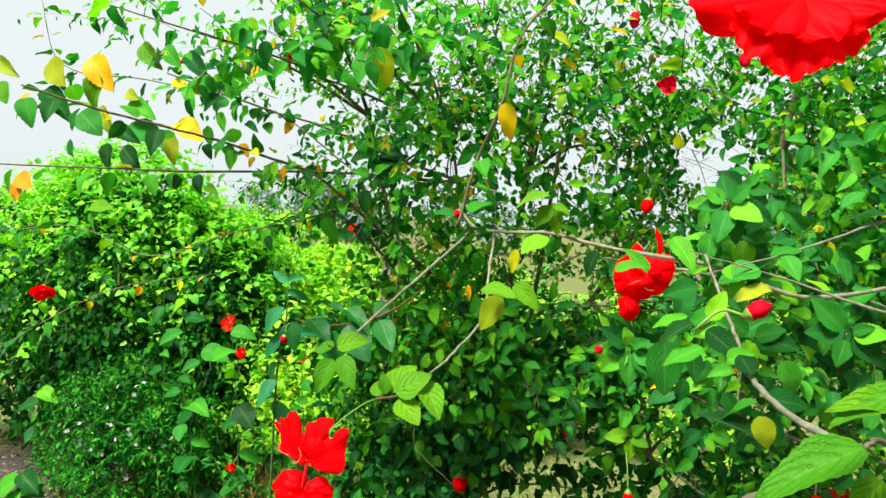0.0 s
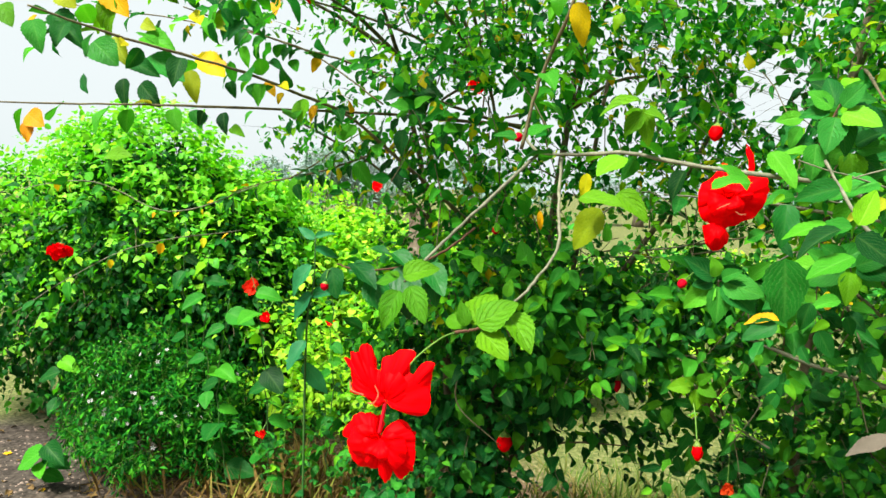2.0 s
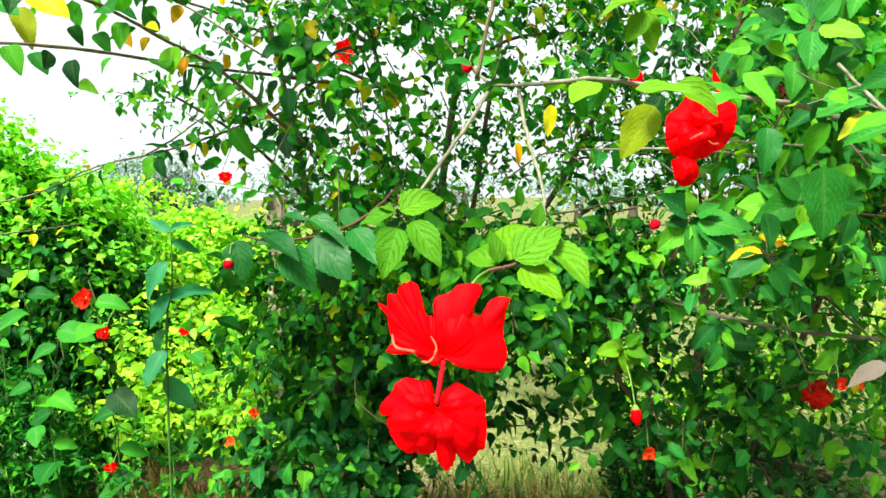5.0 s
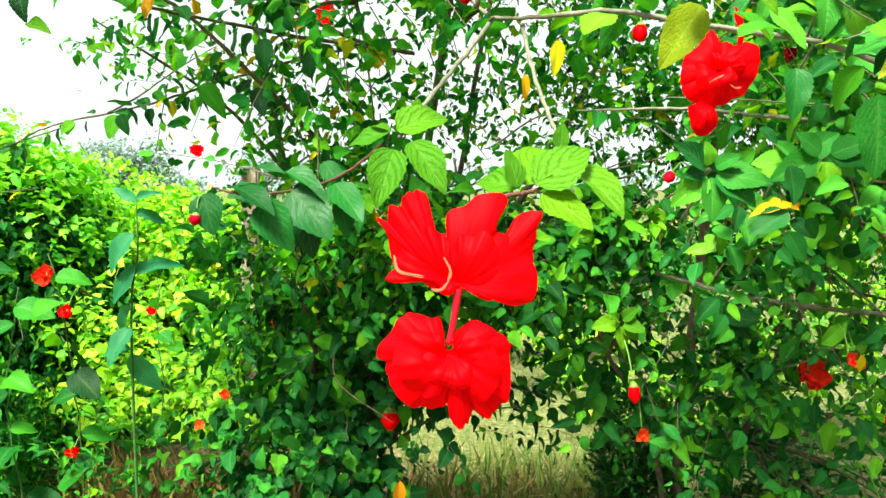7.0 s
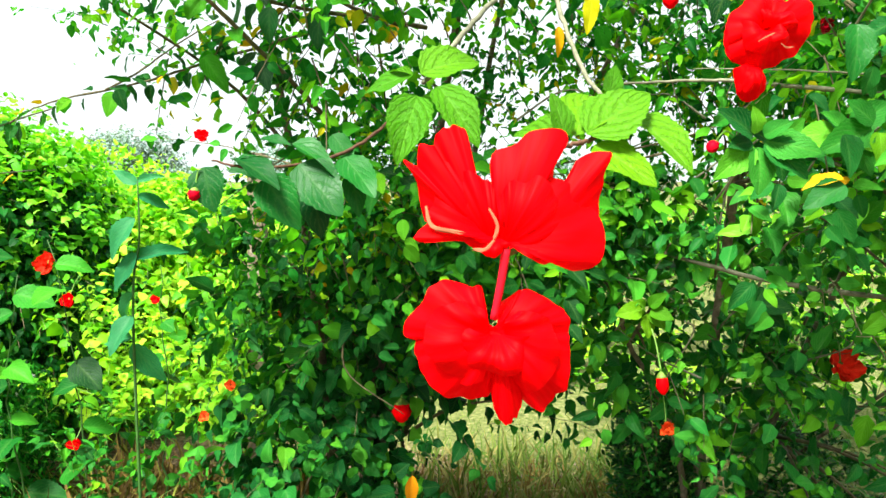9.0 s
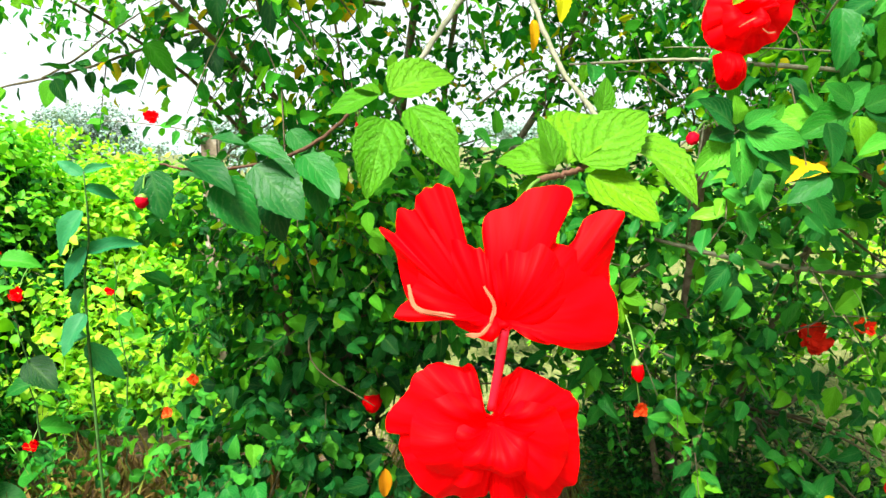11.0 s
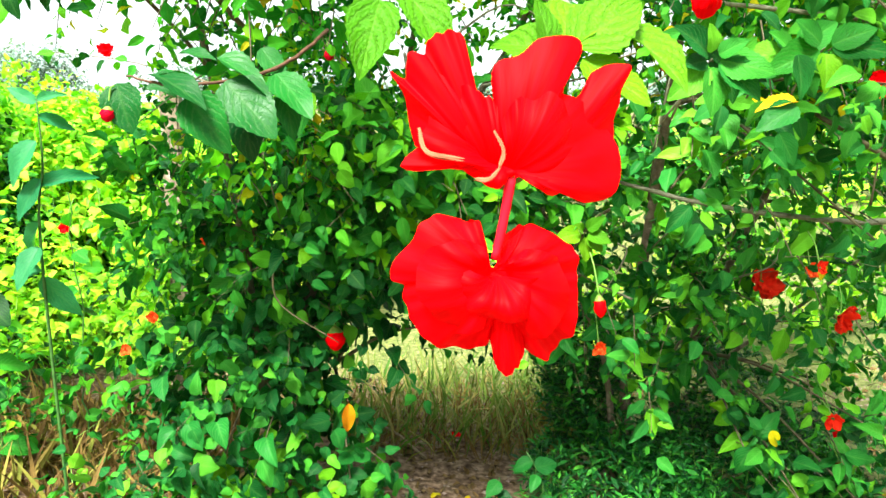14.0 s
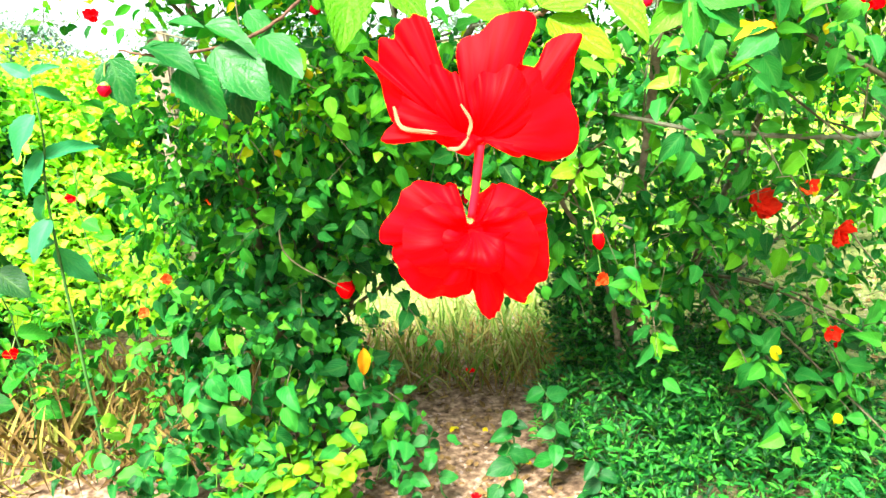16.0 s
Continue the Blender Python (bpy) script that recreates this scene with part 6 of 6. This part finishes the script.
def fan(name, feet, rim, mat, belly=0.01, back=0.0, ruffle=1.0, seed=1, rows=14, cols=44):
    """A petal spread from a short foot to a lobed rim (both in x, z), bulging towards the viewer and pleated along its length."""
    rng = np.random.default_rng(seed)
    ph = rng.uniform(0, 6.28, 6)
    edge = spline([(x, 0.0, z) for x, z in rim], cols + 1)
    (xa, za), (xb, zb) = feet
    v, uv = [], []
    for i in range(rows + 1):
        s = i / rows
        for j in range(cols + 1):
            u = j / cols
            foot = np.array([xa + (xb - xa) * u, 0.0, za + (zb - za) * u])
            d = edge[j] - foot
            nick = 1 + s ** 3 * (0.022 * math.sin(15 * u + ph[5]) + 0.012 * math.sin(27 * u + ph[0] + 2 * math.sin(9 * u)) + 0.009 * math.sin(47 * u + ph[1]))
            p = foot + d * s * nick
            y = back * s - belly * math.sin(min(1.0, s * 0.86 + 0.06) * math.pi) * (0.65 + 0.35 * math.sin(math.pi * u))
            y += ruffle * s * (0.0016 * s * math.sin(13 * u + ph[2]) + 0.0006 * math.sin(27 * u + ph[3] + 1.5 * s) + 0.0003 * math.sin(49 * u + ph[4] + 3 * s) + 0.0014 * s * s * math.sin(19 * u + ph[5]))
            v.append(p + (0, y, 0))
            uv.append((u, s))
    c = cols + 1
    f = [(i * c + j, i * c + j + 1, (i + 1) * c + j + 1, (i + 1) * c + j) for i in range(rows) for j in range(cols)]
    return mesh_of(name, v, f, mat, uv)


def main_flower(b):
    """b: the foot of the upper petals. Each petal: its foot, its rim, bulge and how far the rim lies back; millimetres."""
    b = np.array(b)
    ob = thing("double_hibiscus_flower", b, "two-tiered bright red ruffled hibiscus flower hanging from its stalk", "flower", "red flowers on the hibiscus bush")
    seed = iter(range(500, 600))

    def petal_of(name, feet, rim, belly, back, ruffle=1.0, y=0.0):
        me = fan(name, [(x / 1000, z / 1000) for x, z in feet], [(x / 1000, z / 1000) for x, z in rim], M_PETAL, belly / 1000, back / 1000, ruffle, next(seed))
        me.transform(Matrix.Translation(Vector(b + (0, y / 1000, 0))))
        part(name, me, ob)

    up, low = "upper_petal", "lower_petal"
    # left-hand upper petals: a tall lobed one, a toothed one outside it, a small one low down, the middle ones
    petal_of(up, ((-10, 6), (-4, 4)), ((-34, 40), (-32, 56), (-26, 61), (-18, 58), (-14, 45), (-9, 24)), 6, 4)
    petal_of(up, ((-12, 8), (-6, 8)), ((-38, 14), (-42, 34), (-49, 45), (-42, 42), (-40, 50), (-34, 52), (-29, 44), (-22, 40)), 9, 2)
    petal_of(up, ((-14, 8), (-8, 3)), ((-34, 15), (-44, 5), (-37, 3), (-30, 5), (-24, 4)), 3, 7, 0.6)
    petal_of(up, ((-8, 10), (-3, 4)), ((-32, 26), (-36, 14), (-27, 9), (-17, 7), (-12, 4)), 11, -6, 0.8)
    petal_of(up, ((-6, 8), (-1, 6)), ((-22, 8), (-15, 2), (-6, -3), (1, 0), (4, 4)), 8, -6, 0.7)
    petal_of(up, ((-7, 4), (-2, 4)), ((-26, 24), (-20, 37), (-10, 36), (-4, 30), (-2, 14)), 9, -1)
    # right-hand upper petals: the broad tall one, the finger, the wide front one with two lobes below
    petal_of(up, ((-4, 4), (6, 2)), ((-6, 14), (-5, 30), (-5, 46), (7, 52), (17, 60), (32, 58), (31, 51), (26, 42), (25, 28), (20, 18)), 9, 3)
    petal_of(up, ((12, 8), (20, 2)), ((27, 30), (35, 38), (39, 46), (52, 47), (51, 34), (48, 16), (44, 4)), 5, 4, 0.8)
    petal_of(up, ((0, 6), (4, 2)), ((24, 36), (36, 32), (47, 18), (49, -2), (41, -10), (34, -10), (31, -1), (20, -7), (9, 1), (3, 0)), 13, 2)
    petal_of(up, ((0, 5), (4, 2)), ((-3, 24), (6, 36), (20, 34), (30, 20), (26, 6)), 12, -4)
    # the tube and the lower tier: two broad fans a side, a blunt lobe between, looser ones before and behind
    line = spline([b + (0.002, -0.006, 0.001), b + (-0.0005, -0.006, -0.016), b + (-0.004, -0.005, -0.034)], 12)
    part("floral_tube", tube("floral_tube", line, np.linspace(0.0023, 0.0017, 12), M_TUBE, 10, 0.1, 500), ob, "rose-red floral tube")
    left_top = ((-7, -29), (-10, -18), (-16, -18), (-28, -16), (-37, -21), (-49, -40), (-42, -47))
    left_low = ((-43, -38), (-43, -54), (-37, -66), (-24, -77), (-8, -74), (-2, -68))
    right_low = ((3, -68), (12, -77), (22, -82), (28, -75), (34, -68), (36, -54), (33, -42))
    right_top = ((34, -58), (35, -36), (28, -28), (14, -20), (6, -24), (-1, -31))
    for rim in (left_top, left_low, right_low, right_top):
        petal_of(low, ((-6, -40), (-1, -40)), rim, 9, 3)
        petal_of(low, ((-6, -40), (-1, -40)), [(x * 0.86 - 0.4, z * 0.86 - 6) for x, z in rim], 2, 14, 1.4, 4.0)
    petal_of(low, ((-4, -44), (1, -44)), ((-6, -66), (-2, -84), (4, -88), (9, -83), (12, -66)), 8, 0, 0.6)
    petal_of(low, ((-6, -38), (-5, -44)), ((-9, -28), (-20, -25), (-34, -29), (-38, -43), (-32, -56), (-22, -66), (-9, -64)), 12, -5, 1.5)
    petal_of(low, ((1, -44), (0, -38)), ((3, -64), (15, -70), (25, -62), (28, -48), (24, -34), (12, -29), (2, -33)), 12, -5, 1.5)
    petal_of(low, ((-5, -42), (0, -42)), ((-18, -36), (-22, -48), (-12, -58), (2, -60), (14, -54), (16, -40)), 13, -8, 1.6)
    part("calyx", lathe("calyx", [(0, 0.002), (0.3, 0.006), (0.8, 0.0075), (1.0, 0.0085)], b + (0.004, 0.022, 0.014), b + (0.001, 0.006, 0.001), M_CALYX, 10, 0, 0.08), ob)
    part("pedicel", tube("pedicel", spline([b + (0.004, 0.022, 0.014), b + (0.014, 0.055, 0.036), b + (0.03, 0.1, 0.052), (0.074, 0.134, 1.31)], 14), 0.0011, M_STALK, 7), ob, "thin green flower stalk")
    for at, via, tip, w in (((-0.037, -0.011, 0.022), (-0.034, -0.0125, 0.0125), (-0.02, -0.015, 0.0095), 0.0022), ((-0.007, -0.0145, 0.021), (-0.003, -0.015, 0.013), (-0.0045, -0.015, 0.006), 0.0017), ((-0.0045, -0.0155, 0.006), (-0.009, -0.0155, 0.0015), (-0.0145, -0.0155, 0.0015), 0.0019)):
        part("petal_edge", blade("petal_edge", b + at, b + via, b + tip, w, M_PETAL_PALE, (0, -1, 0.1), 0.5, 0.2, 0.05, 0.6, 590, 10, 6), ob, "pale cream petal edge")
    return ob


main = main_flower((0.033, 0.006, 1.254))

def nodding_flower(b):
    """A smaller two-tiered flower: two upright lobes over a rounded front, a half-open tier hanging under it; millimetres."""
    b = np.array(b)
    ob = thing("double_hibiscus_flower", b, "bright red double hibiscus flower nodding under its branch", "flower", "red flowers on the hibiscus bush")
    seed = iter(range(620, 660))

    def petal_of(name, feet, rim, belly, back, ruffle=1.6, y=0.0):
        me = fan(name, [(x * 0.001, z * 0.001) for x, z in feet], [(x * 0.001, z * 0.001) for x, z in rim], M_PETAL, belly / 1000, back / 1000, ruffle, next(seed))
        me.transform(Matrix.Translation(Vector(b + (0, y / 1000, 0))))
        part(name, me, ob)

    left = ((-43, -28), (-50, -10), (-49, 8), (-43, 22), (-28, 36), (-14, 60), (-6, 57), (6, 43), (14, 24))
    right = ((0, 40), (12, 42), (26, 37), (40, 43), (54, 40), (63, 24), (65, 10), (56, -10), (40, -28))
    under = ((58, -8), (50, -24), (38, -34), (28, -38), (18, -47), (4, -50), (-8, -54), (-24, -46), (-38, -43), (-46, -26), (-44, -8))
    for rim in (left, right, under):
        petal_of("upper_petal", ((-6, 0), (2, 2)), rim, 18, 4)
        petal_of("upper_petal", ((-6, 0), (2, 2)), [(x * 0.8, z * 0.8) for x, z in rim], 4, 28, 2.0, 8.0)
    petal_of("inner_petal", ((-6, 2), (2, -2)), ((-36, 12), (-30, -24), (0, -34), (24, -16), (20, 16)), 24, -8, 2.4)
    petal_of("inner_petal", ((-4, -2), (4, 4)), ((-14, 26), (6, 24), (34, 20), (36, 2), (22, -10)), 22, -6, 2.4)
    for y, k in ((0.0, 1.0), (8.0, 0.86)):
        petal_of("lower_petal", ((-23, -44), (-12, -44)), [(x * k - 18 * (1 - k), z) for x, z in ((-40, -50), (-34, -72), (-31, -84), (-19, -93), (-2, -84), (6, -70), (0, -54))], 14, 2, 1.2, y)
    petal_of("lower_petal", ((-20, -46), (-14, -46)), ((-34, -64), (-26, -82), (-10, -80), (0, -66)), 18, -6, 1.2)
    fin = [b + np.array(q) / 1000 for q in ((33, -2, 34), (34, -6, 62), (24, -4, 90))]
    part("upright_petal", blade("upright_petal", *fin, 0.011, M_PETAL, (0.2, -1, 0.1), 0.7, 0.3, 0.06, 0.6, 661, 12, 8), ob)
    for at, via, tip in (((-20, -31, -20), (-10, -32, -14), (2, -31, -9)), ((10, -29, -22), (18, -29, -27), (28, -27, -26))):
        part("petal_edge", blade("petal_edge", *[b + np.array(q) / 1000 for q in (at, via, tip)], 0.0022, M_PETAL_PALE, (0, -1, 0.1), 0.5, 0.2, 0.05, 0.6, 662, 8, 6), ob, "pale pink petal edge")
    part("calyx", lathe("calyx", [(0, 0.003), (0.3, 0.008), (0.8, 0.011), (1.0, 0.012)], b + (0.006, 0.045, 0.022), b + (0.0, 0.02, 0.002), M_CALYX, 10, 0, 0.08), ob)
    part("pedicel", tube("pedicel", spline([b + (0.006, 0.045, 0.022), b + (0.014, 0.05, 0.05), b + (0.03, 0.0, 0.068)], 10), 0.0015, M_STALK, 7), ob, "thin green flower stalk")
    return ob


nodding_flower((0.424, 0.632, 1.486))
double_flower("large bright red ruffled hibiscus flower hanging from a high twig", (0.527, -0.2, 1.772), [(0.535, -0.19, 1.81), (0.56, -0.15, 1.86), (0.64, 0.0, 1.95)],
              [(-0.9, -0.1, 0.075, 0.06, 0.2), (0.8, -0.1, 0.06, 0.05, 0.2), (-0.3, 0.9, 0.06, 0.05, 0.2), (0.5, 0.8, 0.06, 0.05, 0.2)],
              [(-0.6, -0.8, 0.055, 0.05, 0.2), (0.55, -0.8, 0.055, 0.05, 0.2), (0.0, -1, 0.06, 0.045, 0.25), (-0.4, -0.8, 0.04, 0.04, 0.5), (0.45, -0.7, 0.045, 0.04, 0.5), (0.9, -0.3, 0.05, 0.04, 0.3), (-0.85, -0.3, 0.045, 0.04, 0.3)], (0.525, -0.202, 1.762), 1.15, 660)

small_flower((-0.361, 2.016, 1.895), (-0.34, 2.02, 1.98), 0.09, 1, label="loose orange-red hibiscus flower high in the bush", mat=M_PETAL)
small_flower((0.452, 0.77, 1.876), (0.46, 0.85, 1.92), 0.045, 2, mat=M_PETAL_DEEP, label="half-closed red hibiscus flower on a twig")
small_flower((-1.05, 2.77, 1.481), (-1.03, 2.78, 1.45), 0.07, 3, (0, -1, 0.6))
small_flower((-1.54, 2.4, 0.975), (-1.56, 2.5, 1.0), 0.09, 4, petals=9, mat=M_PETAL_BRIGHT)
small_flower((-0.58, 2.2, 0.822), (-0.56, 2.25, 0.9), 0.055, 5, mat=M_PETAL_ORANGE, label="small orange-red hibiscus flower low in the bush")
small_flower((1.05, 1.53, 0.802), (1.06, 1.6, 0.87), 0.105, 6, (0.3, -0.8, 0.4), petals=6, mat=M_PETAL_BRIGHT)
small_flower((1.2, 1.4, 0.733), (1.25, 1.5, 0.8), 0.09, 7, (0.3, -0.8, -0.3), mat=M_PETAL_BRIGHT)
small_flower((1.079, 1.2, 1.327), (1.1, 1.3, 1.4), 0.07, 8, (-0.6, -0.7, 0.2))
small_flower((1.1, 1.4, 0.87), (1.12, 1.5, 0.95), 0.045, 9, mat=M_PETAL_ORANGE)
small_flower((-1.12, 2.4, 0.838), (-1.12, 2.5, 0.93), 0.05, 10)
small_flower((-1.465, 2.4, 0.83), (-1.46, 2.5, 0.92), 0.065, 17)
small_flower((-0.675, 1.85, 0.652), (-0.65, 1.9, 0.72), 0.04, 11, mat=M_PETAL_ORANGE, label="small faded orange-red hibiscus flower near the ground")
small_flower((0.55, 1.4, 0.675), (0.56, 1.5, 0.77), 0.045, 12, mat=M_PETAL_ORANGE)
small_flower((-1.255, 2.0, 0.407), (-1.24, 2.1, 0.48), 0.05, 13)


def fallen(at, size, seed, label="fallen red hibiscus flower lying on the ground"):
    at = np.array(at, float)
    ob = thing("fallen_flower", at, label, "flower", "fallen flowers")
    rng = np.random.default_rng(seed)
    for i in range(5):
        g = i * 1.26
        part("petal", petal("petal", at, (math.cos(g), math.sin(g), 0.25), (0, 0, 1), size * 0.5, size * 0.4, M_PETAL, 0.2, 0.2, 0.2, 4, seed * 9 + i, 6, 6), ob)


small_flower((-0.76, 1.85, 0.553), (-0.74, 1.9, 0.62), 0.036, 16, (0.2, -0.9, 0.3), mat=M_PETAL_ORANGE, label="small faded orange-red hibiscus flower near the ground")
fallen((0.065, 1.66, 0.02), 0.05, 1)
fallen((0.3, 2.3, 0.01), 0.05, 2, "fallen orange-red flower among dry stalks")
fallen((-2.9, 2.1, 0.01), 0.05, 3)
fallen((0.19, 1.45, 0.03), 0.035, 4)

# flowers half open among the right-hand leaves
small_flower((0.854, 1.0, 0.972), (0.87, 1.08, 1.03), 0.032, 18, (0.2, -0.8, 0.3), petals=5, mat=M_PETAL_BRIGHT, label="half-open scarlet hibiscus flower beside a withered leaf")
small_flower((1.133, 1.3, 0.502), (1.14, 1.4, 0.58), 0.055, 19, (-0.3, -0.8, -0.3), petals=5, mat=M_PETAL_BRIGHT, label="half-open scarlet hibiscus flower low in the dense bush")
# hanging buds
bud((-0.36, 0.69, 1.268), (-0.35, 0.695, 1.305), 0.019, 0.95, label="round deep red hibiscus bud hanging from a dark leaf spray")
bud((0.357, 0.62, 1.333), (0.4, 0.66, 1.35), 0.019, 0.85)
bud((0.438, 1.078, 0.879), (0.425, 1.12, 0.985), 0.042, 0.6, M_PETAL, label="bright red hibiscus bud hanging on a long green stalk")
bud((-0.123, 1.6, 0.651), (-0.13, 1.65, 0.75), 0.06, 0.85, M_PETAL, label="opening red hibiscus bud hanging on a green stalk")
bud((0.058, 0.6, 1.582), (0.07, 0.62, 1.6), 0.018, 0.9)
bud((0.431, 1.073, 1.634), (0.44, 1.1, 1.68), 0.04, 0.75, M_PETAL)
bud((-0.136, 1.55, 0.96), (-0.13, 1.6, 1.05), 0.045, 0.5, M_PETAL)
bud((0.23, 1.6, 0.885), (0.24, 1.65, 0.97), 0.045, 0.5)
bud((1.3, 1.5, 0.36), (1.28, 1.6, 0.45), 0.05, 0.6, M_PETAL)
bud((1.243, 1.4, 0.318), (1.25, 1.5, 0.38), 0.025, 0.9)
bud((0.614, 0.9, 1.961), (0.6, 0.95, 2.0), 0.04, 0.6)
bud((0.369, 1.0, 2.079), (0.37, 1.05, 2.14), 0.05, 0.5)
bud((-0.656, 1.193, 2.019), (-0.64, 1.2, 2.09), 0.06, 0.5, M_PETAL)
bud((0.51, -0.221, 1.517), (0.465, -0.221, 1.497), 0.021, 0.65, label="furled deep red hibiscus bud on a reddish stalk")
bud((-0.1, 1.2, 1.376), (-0.11, 1.24, 1.41), 0.022, 0.9)
small_flower((-1.38, 1.04, 1.263), (-1.37, 1.05, 1.32), 0.08, 15, (0.4, -0.5, -0.8), petals=9, label="drooping red hibiscus flower hanging from a twig")
bud((-0.95, 1.1, 2.0), (-0.93, 1.12, 2.01), 0.035, 0.45)


# single yellow leaves low in the dense bush
leaf(cross_d, (0.985, 1.2, 0.935), (0.99, 1.19, 0.893), (0, -1, 0.3), M_LEAF_YELLOW, "yellow leaf")
leaf(cross_d, (0.97, 1.3, 0.48), (0.99, 1.29, 0.435), (0, -1, 0.3), M_LEAF_YELLOW, "yellow leaf")
leaf(cross_d, (1.165, 1.3, 0.26), (1.175, 1.29, 0.21), (0, -1, 0.3), M_LEAF_YELLOW, "yellow leaf")

# a withered leaf caught in the twigs
leaf(cross_b, (0.67, 0.52, 1.13), (0.6, 0.49, 1.105), (0, -0.5, 0.9), M_LEAF_WITHERED, "withered grey-brown leaf", wide=0.5)
small_flower((0.879, 1.376, 1.647), (0.88, 1.45, 1.7), 0.045, 14, (0.5, -0.7, -0.3), mat=M_PETAL_DEEP, label="half-closed deep red hibiscus flower in the leaves")

# a dry stick lying on the soil
stick = thing("dry_stick", (0.164, 2.131, 0.01), "bent dry brown stick lying on the soil", "stick")
part("shaft", tube("shaft", spline([(-0.027, 2.378, 0.05), (0.068, 2.254, 0.05), (0.164, 2.131, 0.01)], 12), np.linspace(0.003, 0.005, 12), M_STRAW_STICK, 6, 0.2, 9), stick)
